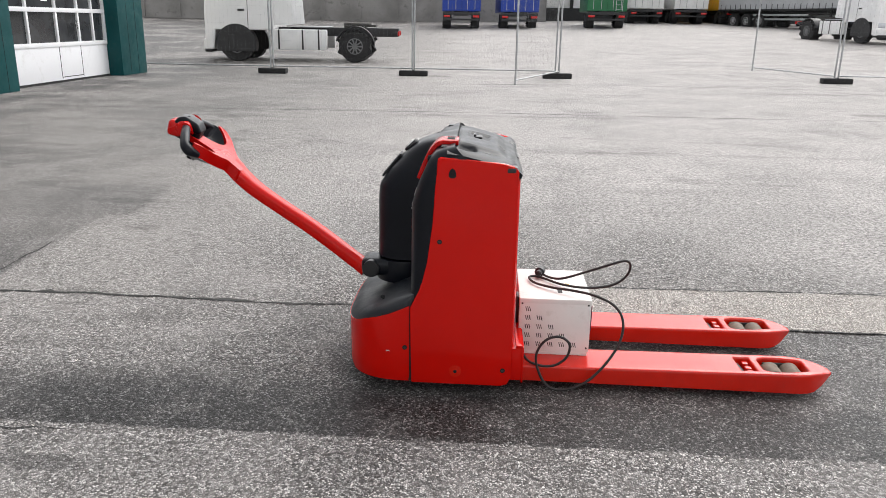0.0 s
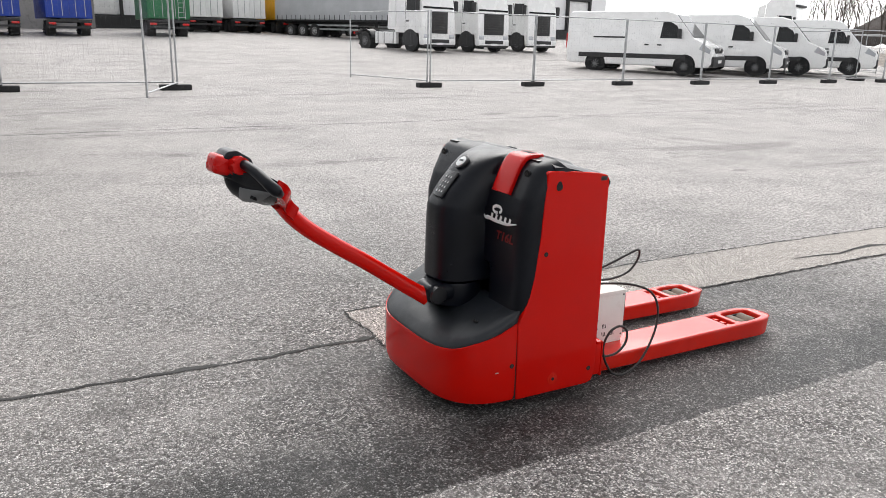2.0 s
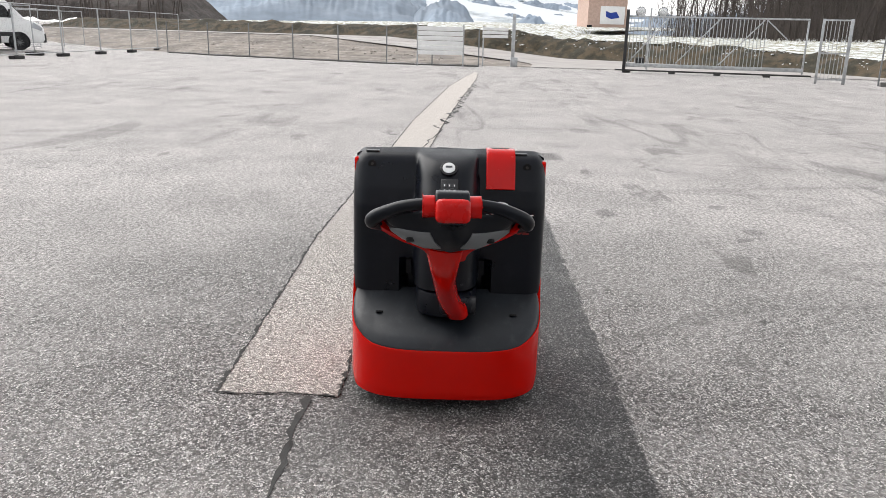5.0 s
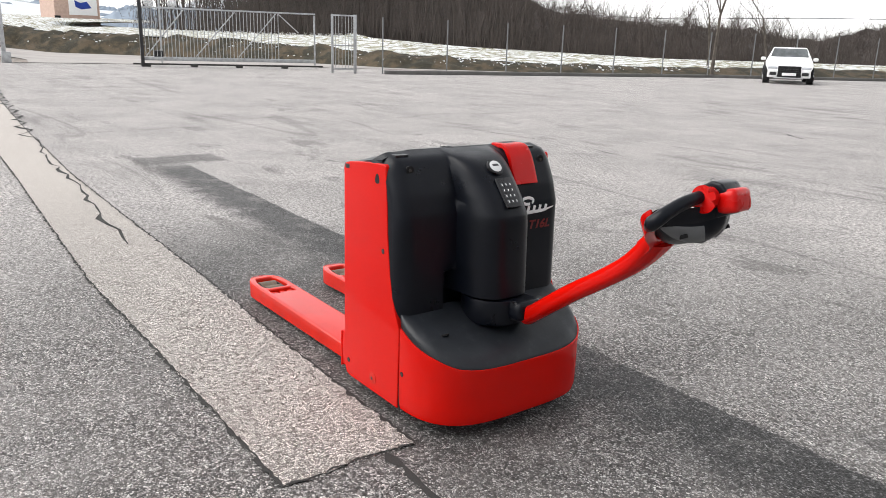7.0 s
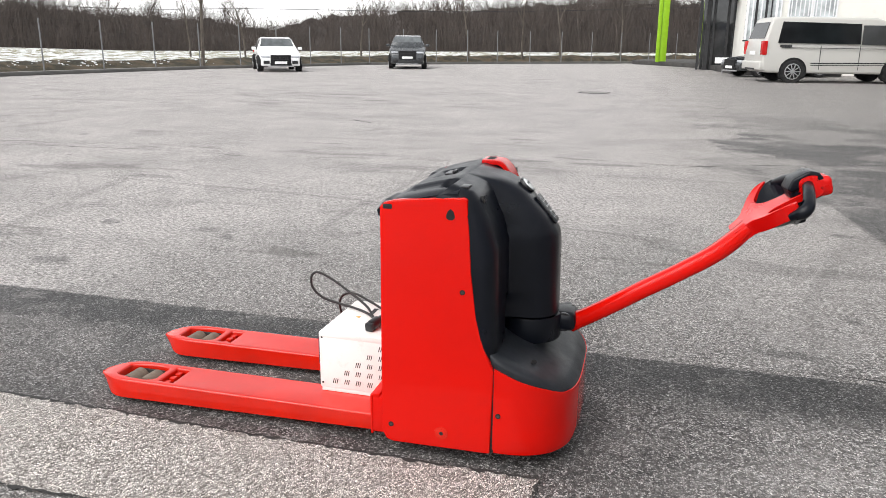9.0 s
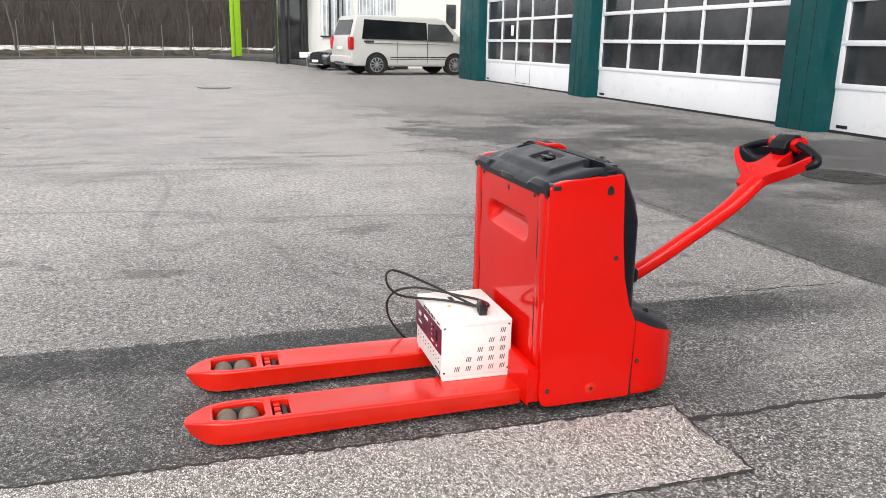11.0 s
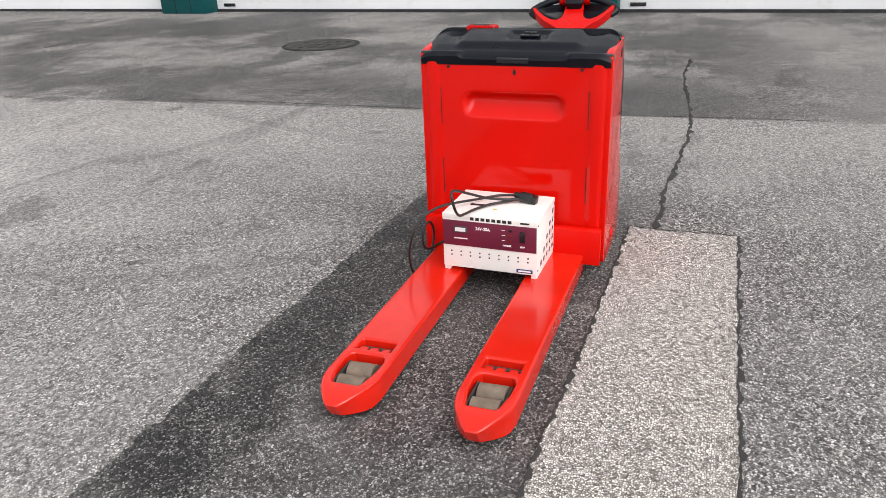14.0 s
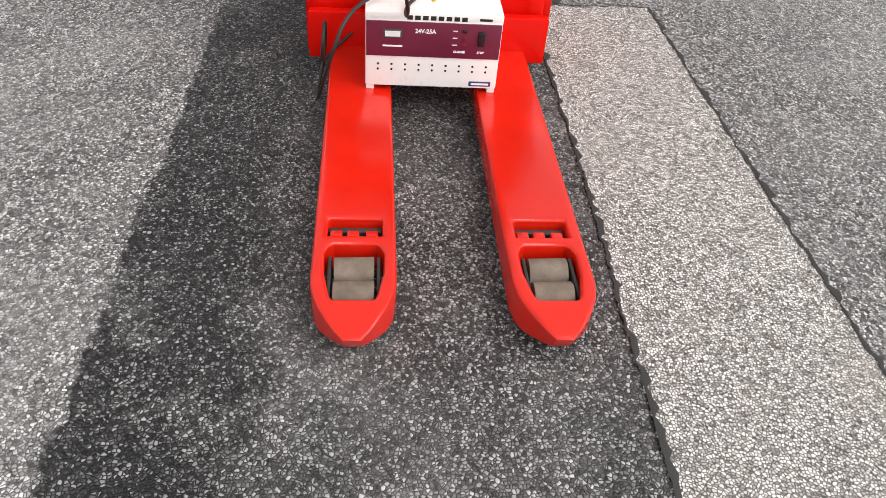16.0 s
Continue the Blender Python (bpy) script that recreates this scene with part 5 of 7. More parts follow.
def panel_van(label):
    """Tall white delivery van, front towards +x, 6.2 m long."""
    v = thing("panel_van", label, "van", group="delivery vans")
    prof = [(-3.05, 0.42), (-3.10, 1.0), (-3.08, 2.30), (-2.98, 2.44), (1.05, 2.47), (1.45, 2.36), (2.28, 1.42), (2.92, 1.16), (3.04, 0.95), (3.06, 0.45), (2.9, 0.32), (-2.9, 0.36)]
    belt, top, k, w = 1.2, 2.5, 0.16, 0.99
    part("body", narrow(prism(prof, -w, w, "y", 0.07, 3), belt, top, k), "car_white", v, "", 40)
    for s in (-1, 1):
        part("side_window", narrow(prism([(0.92, 1.42), (1.80, 1.42), (1.55, 1.90), (1.30, 2.04), (0.98, 2.04)], *sorted((s * (w - 0.02), s * (w + 0.006)))), belt, top, k), "glass", v)
        part("side_trim", prism([(-2.5, 0.62), (2.0, 0.62), (2.0, 0.80), (-2.5, 0.80)], *sorted((s * (w - 0.02), s * (w + 0.018)))), "trim", v)
        part("slide_rail", narrow(prism([(-1.9, 1.40), (-0.5, 1.40), (-0.5, 1.46), (-1.9, 1.46)], *sorted((s * (w - 0.02), s * (w + 0.010)))), belt, top, k), "trim", v)
        for x in (0.62, 0.70, -0.6):
            part("door_seam", narrow(prism([(x, 0.5), (x + 0.014, 0.5), (x + 0.014, 2.2), (x, 2.2)], *sorted((s * (w - 0.02), s * (w + 0.0025)))), belt, top, k), "trim", v)
        for x in (0.40, 0.92):
            part("door_handle", box((x, s * (w + 0.012), 1.16), (0.18, 0.03, 0.05), 0.01), "trim", v)
        part("mirror", join(box((1.72, s * (w + 0.12), 1.62), (0.14, 0.20, 0.34), 0.04), box((1.74, s * (w + 0.02), 1.52), (0.08, 0.12, 0.05), 0.01)), "trim", v)
        part("headlamp", prism([(2.50, 1.02), (2.93, 0.86), (2.96, 1.00), (2.62, 1.24)], *sorted((s * 0.62, s * (w + 0.008)))), "lamp", v)
        part("tail_lamp", box((-3.09, s * 0.90, 1.25), (0.06, 0.14, 0.62), 0.02), "tail", v)
    cross_piece(v, "windscreen", (2.24, 1.47), (1.50, 2.31), 0.90, 0.78, "glass", 0.012)
    part("bumper", box((2.94, 0, 0.56), (0.34, 1.96, 0.42), 0.08, 3), "trim", v, "black plastic bumper")
    part("grille", box((3.03, 0, 0.98), (0.06, 1.15, 0.20), 0.03), "trim", v)
    part("badge", cyl((3.07, 0, 1.02), 0.09, 0.03, "x", 4), "chrome", v)
    part("number_plate", box((3.12, 0, 0.56), (0.02, 0.52, 0.12), 0.004), "white_print", v)
    arches(v, (-1.75, 1.98), 0.44, w)
    for x in (-1.75, 1.98):
        for s in (-1, 1):
            wheel(v, x, s * 0.86, 0.35, 0.24, "steel_wheel", 9, 0.54)
    return v


def tractor(label, grille, group="lorry tractors"):
    """European tractor unit, front towards +x: cab, chassis, side fairings, fifth wheel."""
    t = thing("lorry_tractor", label, "lorry", group=group)
    prof = [(0.15, 0.95), (0.15, 3.55), (0.45, 3.85), (1.9, 3.75), (2.22, 2.35), (2.30, 1.5), (2.30, 0.40), (2.05, 0.36), (1.98, 0.95)]
    w = 1.24
    part("cab", narrow(prism(prof, -w, w, "y", 0.07, 3), 2.0, 3.9, 0.08), "car_white", t, "white high-roof cab", 40)
    part("chassis", join(box((-1.7, 0.42, 0.92), (4.0, 0.09, 0.26), 0.01), box((-1.7, -0.42, 0.92), (4.0, 0.09, 0.26), 0.01), box((-3.6, 0, 0.88), (0.14, 1.7, 0.14), 0.01), box((-0.1, 0, 0.85), (0.3, 1.9, 0.3), 0.02)), "trim", t)
    part("fifth_wheel", join(cyl((-2.35, 0, 1.16), 0.46, 0.08, "z", 28, 0.01), box((-2.78, 0, 1.12), (0.36, 0.7, 0.07), 0.02), box((-2.2, 0, 1.08), (0.5, 0.9, 0.10), 0.02)), "iron", t)
    part("catwalk", box((-0.85, 0, 1.07), (1.2, 1.9, 0.03), 0.005), "steel", t)
    for s in (-1, 1):
        fair = part("side_fairing", box((-0.62, s * 1.12, 0.68), (1.72, 0.22, 0.62), 0.04), "tank", t, "white side fairing")
        for x in (-1.22, -0.72, 0.02):
            part("strap", box((x, s * 1.232, 0.68), (0.05, 0.012, 0.60)), "trim", fair)
        arc = frange(0.25, math.pi - 0.25, 12)
        hoop = [(-2.35 + r * math.cos(a), 0.50 + r * math.sin(a)) for r, turns in ((0.62, arc), (0.58, arc[::-1])) for a in turns]
        part("mudguard", prism(hoop, *sorted((s * 0.69, s * 1.21))), "trim", t, "", 40)
        part("side_window", narrow(prism([(1.05, 2.10), (2.02, 2.05), (1.86, 2.75), (1.05, 2.78)], *sorted((s * (w - 0.02), s * (w + 0.006)))), 2.0, 3.9, 0.08), "glass", t)
        part("door_seam", narrow(prism([(0.95, 0.9), (0.965, 0.9), (0.965, 2.8), (0.95, 2.8)], *sorted((s * (w - 0.02), s * (w + 0.003)))), 2.0, 3.9, 0.08), "trim", t)
        part("door_handle", box((1.15, s * (w + 0.012), 1.55), (0.20, 0.02, 0.06), 0.008), "trim", t)
        part("step_well", box((1.50, s * (w - 0.02), 0.62), (0.20, 0.06, 0.40), 0.02), "trim", t)
        part("mirror", join(box((2.12, s * (w + 0.20), 2.35), (0.16, 0.22, 0.62), 0.05), box((2.08, s * (w + 0.06), 2.62), (0.05, 0.22, 0.05), 0.01)), "trim", t)
        part("headlamp", box((2.285, s * 0.95, 0.80), (0.06, 0.40, 0.22), 0.03), "lamp", t)
        part("deflector", prism([(0.15, 1.1), (-0.45, 1.15), (-0.30, 3.3), (0.15, 3.5)], *sorted((s * 1.18, s * 1.22))), "car_white", t)
        arch = [(1.35 + 0.62 * math.cos(a), 0.52 + 0.62 * math.sin(a)) for a in frange(-0.35, math.pi + 0.35, 18)]
        part("wheel_arch", prism(arch, *sorted((s * 0.85, s * (w + 0.004)))), "trim", t)
        wheel(t, 1.35, s * 1.05, 0.50, 0.31, "steel_wheel", 10, 0.50)
        wheel(t, -2.35, s * 0.98, 0.50, 0.54, "steel_wheel", 10, 0.50)
        part("tail_lamp", box((-3.72, s * 0.75, 0.90), (0.06, 0.36, 0.14), 0.02), "tail", t)
    cross_piece(t, "windscreen", (2.235, 2.20), (1.97, 3.30), 1.14, 1.08, "glass", 0.014)
    part("sun_visor", box((2.02, 0, 3.38), (0.22, 2.0, 0.16), 0.04), "trim", t)
    g = part("grille", box((2.31, 0, 1.52), (0.04, 1.55 if grille else 1.25, 1.15), 0.05), "trim", t)
    for z in frange(1.15, 1.95, 6):
        part("grille_bar", box((2.338, 0, z), (0.02, 1.48 if grille else 1.18, 0.035), 0.006), "iron", g)
    part("bumper", box((2.22, 0, 0.52), (0.30, 2.46, 0.34), 0.08, 3), "car_white", t)
    part("air_intake", box((2.36, 0, 0.55), (0.04, 1.45, 0.20), 0.02), "trim", t)
    part("lower_lip", box((2.24, 0, 0.34), (0.24, 2.3, 0.14), 0.03), "trim", t)
    part("number_plate", box((2.376, 0, 0.42), (0.012, 0.52, 0.11), 0.003), "white_print", t)
    return t


def saloon(name, label, paint, tall, length, group=""):
    """A passenger car, front towards +x; tall for an off-road estate."""
    c = thing(name, label, "car")
    L, H = length / 2, 1.63 if tall else 1.46
    hood = 1.02 if tall else 0.86
    prof = [(-L, 0.42), (-L - 0.02, 0.8), (-L + 0.12, 1.0), (-L + (0.25 if tall else 0.95), H - 0.42 if not tall else 1.1), (-L + (0.75 if tall else 1.65), H - 0.03), (-0.1, H), (0.45, H - 0.05), (L - 1.45, hood + 0.06), (L - 0.35, hood - 0.10), (L - 0.05, hood - 0.28), (L, 0.55), (L - 0.06, 0.26), (-L + 0.1, 0.28)]
    w, belt, k = 0.92, hood, 0.30
    shell = narrow(prism(prof, -w, w, "y", 0.09, 3), belt, H, k)
    for vert in shell.verts:
        vert.co.y *= 1 - 0.16 * max(0.0, (abs(vert.co.x) - L + 0.6) / 0.6) ** 1.6
    part("body", shell, paint, c, "", 40)
    cross_piece(c, "windscreen", (L - 1.52, hood + 0.09), (0.50, H - 0.06), 0.76, 0.64, "windscreen", 0.012)
    for s in (-1, 1):
        part("side_window", narrow(prism([(-L + 1.15, hood + 0.06), (L - 1.75, hood + 0.06), (0.42, H - 0.10), (-L + 1.6, H - 0.12)], *sorted((s * (w - 0.02), s * (w + 0.005)))), belt, H, k), "glass", c)
        part("headlamp", box((L - 0.17, s * 0.63, hood - 0.22), (0.22, 0.36, 0.10), 0.04, 3), "lamp", c)
        part("fog_intake", box((L - 0.06, s * 0.60, 0.42), (0.10, 0.26, 0.14), 0.03), "trim", c)
        part("mirror", box((L - 1.62, s * (w + 0.09), hood + 0.12), (0.14, 0.20, 0.14), 0.05), paint, c)
        part("tail_lamp", box((-L + 0.05, s * 0.66, 0.85), (0.10, 0.40, 0.14), 0.03), "tail", c)
        arch_r = 0.37 if tall else 0.35
        for x in (-L + 0.98, L - 0.92):
            wheel(c, x, s * 0.83, 0.34 if tall else 0.325, 0.23, "alloy", 8, 0.68)
    arches(c, (-L + 0.98, L - 0.92), 0.40 if tall else 0.375, w)
    part("grille", join(box((L - 0.005, 0, hood - 0.34), (0.07, 0.86, 0.40), 0.06, 3)), "void", c)
    for z in (hood - 0.26, hood - 0.33, hood - 0.40):
        part("grille_bar", box((L + 0.027, 0, z), (0.012, 0.70, 0.014), 0.003), "trim", c)
    part("lower_intake", box((L - 0.015, 0, 0.34), (0.06, 0.9, 0.12), 0.02), "trim", c)
    part("skid_plate", box((L - 0.03, 0, 0.25), (0.06, 1.1, 0.05), 0.01), "alloy", c)
    part("number_plate", box((L + 0.032, 0, hood - 0.46), (0.014, 0.52, 0.11), 0.003), "white_print", c)
    return c


def people_carrier():
    """Silver minibus seen from its side and tail, front towards +x."""
    v = thing("minivan", "silver minivan with dark tinted windows parked beside hall", "van")
    prof = [(-2.42, 0.42), (-2.46, 0.9), (-2.40, 1.25), (-2.20, 1.90), (-2.05, 1.96), (0.85, 1.94), (1.15, 1.84), (1.78, 1.22), (2.32, 1.02), (2.44, 0.78), (2.45, 0.42), (2.3, 0.28), (-2.3, 0.30)]
    w, belt, top, k = 0.95, 1.1, 1.97, 0.15
    part("body", narrow(prism(prof, -w, w, "y", 0.08, 3), belt, top, k), "car_silver", v, "", 40)
    side_pieces(v, "side_window", [(-2.02, 1.19), (0.40, 1.17), (0.40, 1.76), (-1.90, 1.82)], w, "glass", belt, top, k)
    side_pieces(v, "door_window", [(0.44, 1.16), (1.62, 1.14), (1.12, 1.72), (0.46, 1.72)], w, "office_glass", belt, top, k)
    side_pieces(v, "stripe", [(-1.0, 0.58), (1.3, 0.60), (1.3, 0.63), (-1.0, 0.61)], w, "trim", belt, top, k)
    side_pieces(v, "stripe", [(-1.0, 0.52), (1.3, 0.54), (1.3, 0.56), (-1.0, 0.54)], w, "trim", belt, top, k)
    side_pieces(v, "side_mark", [(-1.95, 1.075), (-1.60, 1.075), (-1.60, 1.135), (-1.95, 1.135)], w, "trim", belt, top, k)
    side_pieces(v, "slide_rail", [(-1.9, 1.045), (1.3, 1.025), (1.3, 1.04), (-1.9, 1.06)], w, "trim", belt, top, k)
    for x in (-0.75, 0.40):
        side_pieces(v, "door_seam", [(x, 0.40), (x + 0.012, 0.40), (x + 0.012, 1.12), (x, 1.12)], w, "trim", belt, top, k)
    cross_piece(v, "windscreen", (1.74, 1.27), (1.20, 1.80), 0.84, 0.74, "glass", 0.012)
    cross_piece(v, "rear_window", (-2.385, 1.32), (-2.235, 1.80), 0.78, 0.70, "glass", 0.012)
    for s in (-1, 1):
        part("tail_lamp", box((-2.40, s * 0.87, 1.04), (0.16, 0.20, 0.42), 0.03), "tail", v)
        part("mirror", box((1.45, s * (w + 0.11), 1.24), (0.14, 0.22, 0.18), 0.05), "car_silver", v)
        part("headlamp", box((2.32, s * 0.72, 0.88), (0.2, 0.36, 0.16), 0.05), "lamp", v)
        for x in (-1.50, 1.50):
            wheel(v, x, s * 0.84, 0.345, 0.24, "alloy", 10, 0.70)
    arches(v, (-1.50, 1.50), 0.41, w)
    part("rear_bumper", box((-2.40, 0, 0.50), (0.22, 1.86, 0.26), 0.06, 3), "car_silver", v)
    part("tow_gap", box((-2.515, 0, 0.40), (0.02, 0.9, 0.05)), "trim", v)
    part("number_plate", box((-2.475, 0, 0.88), (0.02, 0.52, 0.11), 0.004), "white_print", v)
    part("mirror_cover", box((1.60, -w - 0.06, 1.30), (0.05, 0.10, 0.06), 0.01), "lime", v)
    return v


def swap_body(name, label, colour, rear):
    """Box body on a lorry or drawbar chassis; its rear towards -y."""
    b = thing(name, label, "lorry trailer")
    part("box", box((0, 3.7, 2.45), (2.5, 7.4, 2.7), 0.03), colour, b)
    for x in (-0.62, 0.62):
        d = part("rear_door", box((x, -0.012, 2.45), (1.2, 0.03, 2.6), 0.01), colour, b)
        for q in (-0.25, 0.25):
            part("lock_bar", rod((x + q, -0.05, 1.2), (x + q, -0.05, 3.7), 0.02, 8), "steel", d)
    part("chassis", join(box((0, 3.7, 0.98), (1.0, 7.2, 0.24), 0.01), box((0, 0.1, 0.95), (2.4, 0.14, 0.16), 0.01), box((0, -0.05, 0.58), (2.3, 0.10, 0.12), 0.01)), "trim", b)
    for y in (1.4, 2.6):
        for s in (-1, 1):
            wheel(b, 0, 0, 0.48, 0.5, "alloy", 8, 0.5).matrix_local = pose(s * 0.95, y, 0, 0, 0, 90)
    for s in (-1, 1):
        part("tail_lamp", box((s * 0.95, -0.07, 0.78), (0.4, 0.05, 0.14), 0.02), "tail", b)
        part("mudguard", box((s * 0.95, 0.75, 0.75), (0.55, 0.04, 0.5), 0.01), "trim", b)
    if rear:
        lad = [rod((0.55, -0.09, 1.1), (0.55, -0.09, 3.6), 0.02), rod((0.95, -0.09, 1.1), (0.95, -0.09, 3.6), 0.02)]
        lad += [rod((0.55, -0.09, z), (0.95, -0.09, z), 0.016) for z in frange(1.2, 3.5, 8)]
        part("ladder", join(*lad), "steel", b)
    return b


def trailer(label):
    """Grey curtain-sided semi-trailer along x, rear towards -x."""
    t = thing("semi_trailer", label, "lorry trailer")
    part("curtain", box((0, 0, 2.65), (13.4, 2.5, 2.7), 0.05), "tarp", t)
    for s in (-1, 1):
        for k in range(26):
            part("buckle_strap", box((-6.4 + 0.51 * k, s * 1.256, 1.42), (0.05, 0.012, 0.42)), "trim", t)
        part("side_guard", join(*[box((-0.6, s * 1.15, z), (5.0, 0.04, 0.12), 0.01) for z in (0.62, 0.90)]), "steel", t)
        part("landing_leg", join(box((3.4, s * 0.8, 0.65), (0.14, 0.14, 1.2), 0.01), box((3.4, s * 0.8, 0.04), (0.3, 0.3, 0.05))), "trim", t)
        for x in (-5.0, -3.7, -2.4):
            wheel(t, x, s * 1.05, 0.50, 0.38, "alloy", 10, 0.56)
    part("chassis", join(box((0, 0, 1.12), (13.3, 1.2, 0.24), 0.01), box((0, 0, 1.24), (13.4, 2.48, 0.10), 0.01), box((-6.65, 0, 0.75), (0.1, 2.3, 0.16), 0.01)), "trim", t)
    return t


van = panel_van("tall white panel van parked behind the site fence")
van.matrix_world = pose(22.0, 22.1, rise(22, 22.1), 0, 0, -62)
copy_thing(van, pose(25.7, 21.8, rise(26, 21.8), 0, 0, -58))
copy_thing(van, pose(28.6, 21.9, rise(28, 21.9), 0, 0, -56))
copy_thing(van, pose(32.2, 21.9, rise(32, 21.9), 0, 0, -54))

first = tractor("white tractor unit with side fairings parked without its trailer", True)
first.matrix_world = pose(-6.38, 22.8, 0, 0, 0, 184.5)
second = tractor("white tractor unit with a tall dark grille", False)
second.matrix_world = pose(18.4, 36.6, rise(18, 36), 0, 0, -74)
copy_thing(first, pose(22.4, 37.2, rise(22, 36), 0, 0, -78))
copy_thing(second, pose(26.6, 38.2, rise(27, 37), 0, 0, -80))
copy_thing(second, pose(44.0, 33.5, rise(44, 33), 0, 0, -70))

swap_body("blue_swap_body", "blue box lorry body standing on its axles", "blue", False).matrix_world = pose(-1.4, 49.0, rise(0, 49), 0, 0, 2)
swap_body("blue_swap_body", "blue box lorry body standing on its axles", "blue", False).matrix_world = pose(2.4, 49.3, rise(0, 49), 0, 0, 2)
swap_body("green_swap_body", "dark green box lorry body with a rear ladder", "green", True).matrix_world = pose(7.9, 48.5, rise(8, 48), 0, 0, -3)
swap_body("white_box_lorry", "white box lorry body parked before a concrete wall", "tank", False).matrix_world = pose(-14.6, 47.5, rise(0, 47), 0, 0, 8)
swap_body("white_box_lorry", "white box lorry body parked before a concrete wall", "tank", False).matrix_world = pose(-24.5, 44.5, rise(0, 44), 0, 0, 12)
trailer("grey curtain-sided semi-trailer on three axles").matrix_world = pose(21.5, 52.5, rise(21, 52), 0, 0, -66)
trailer("grey curtain-sided semi-trailer on three axles").matrix_world = pose(26.8, 53.5, rise(26, 53), 0, 0, -66)

saloon("white_saloon", "white saloon car with black grille facing the yard", "car_white", False, 4.9).matrix_world = pose(16.2, -30.2, 0, 0, 0, 122)
saloon("dark_estate_car", "dark grey off-road estate car facing the yard", "car_dark", True, 4.5).matrix_world = pose(11.9, -36.6, 0, 0, 0, 107)
people_carrier().matrix_world = pose(-6.89, -29.27, 0, 0, 0, 190) @ Matrix.Scale(1.17, 4)
saloon("dark_saloon", "dark saloon car parked half hidden beside the minivan", "car_dark", False, 4.6).matrix_world = pose(-5.75, -33.9, 0, 0, 0, 24)



# ---- boundary: fences, gate, banks, woods, far buildings ----
def wire_fence(pts, spacing, height, seed, wires=14):
    """Post-and-wire boundary fence along a line."""
    f = thing("wire_fence", "grey steel boundary fence with slim posts and strained wires", "fence", kind="structure")
    spots, left = [], 0.0
    for (x0, y0), (x1, y1) in zip(pts, pts[1:]):
        n = max(1, round(math.hypot(x1 - x0, y1 - y0) / spacing))
        spots += [(x0 + (x1 - x0) * k / n, y0 + (y1 - y0) * k / n) for k in range(n)]
    spots.append(pts[-1])
    for x, y in spots:
        part("post", rod((x, y, 0), (x, y, height), 0.027, 8), "dull_steel", f)
    lines = []
    for k in range(wires):
        z = 0.08 + (height - 0.12) * k / (wires - 1)
        for a, b in zip(spots, spots[1:]):
            lines.append(rod((*a, z), (*b, z), 0.0022 if 0 < k < wires - 1 else 0.005, 3))
    tagged(part("wire_mesh", join(*lines), "iron", f), kind="stuff")
    return f


EAST = [(37.5, 14.8), (35.3, 12.0), (33.0, 7.4), (30.6, 2.9), (29.9, -1.0)]
SOUTH = [(23.0, -14.0), (21.6, -22.0), (20.0, -30.0), (15.6, -40.8), (9.2, -47.0), (-2.0, -56.0), (-14, -64)]
wire_fence(EAST, 2.55, 1.55, 1)
wire_fence(SOUTH, 2.45, 2.05, 2)


def kerb_line(pts, name="kerb", w=0.16, h=0.14, side=0.25):
    bm = []
    for (x0, y0), (x1, y1) in zip(pts, pts[1:]):
        d = Vector((x1 - x0, y1 - y0, 0))
        m = Matrix.Translation(((x0 + x1) / 2, (y0 + y1) / 2, h / 2)) @ Matrix.Rotation(math.atan2(d.y, d.x), 4, "Z")
        bm.append(moved(box((0, -side, 0), (d.length + 0.05, w, h), 0.02), m))
    structure(name, join(*bm), "kerb", "low grey concrete kerb under the fence", "kerb")


kerb_line(SOUTH)
kerb_line(EAST, side=-0.1, w=0.12, h=0.06)


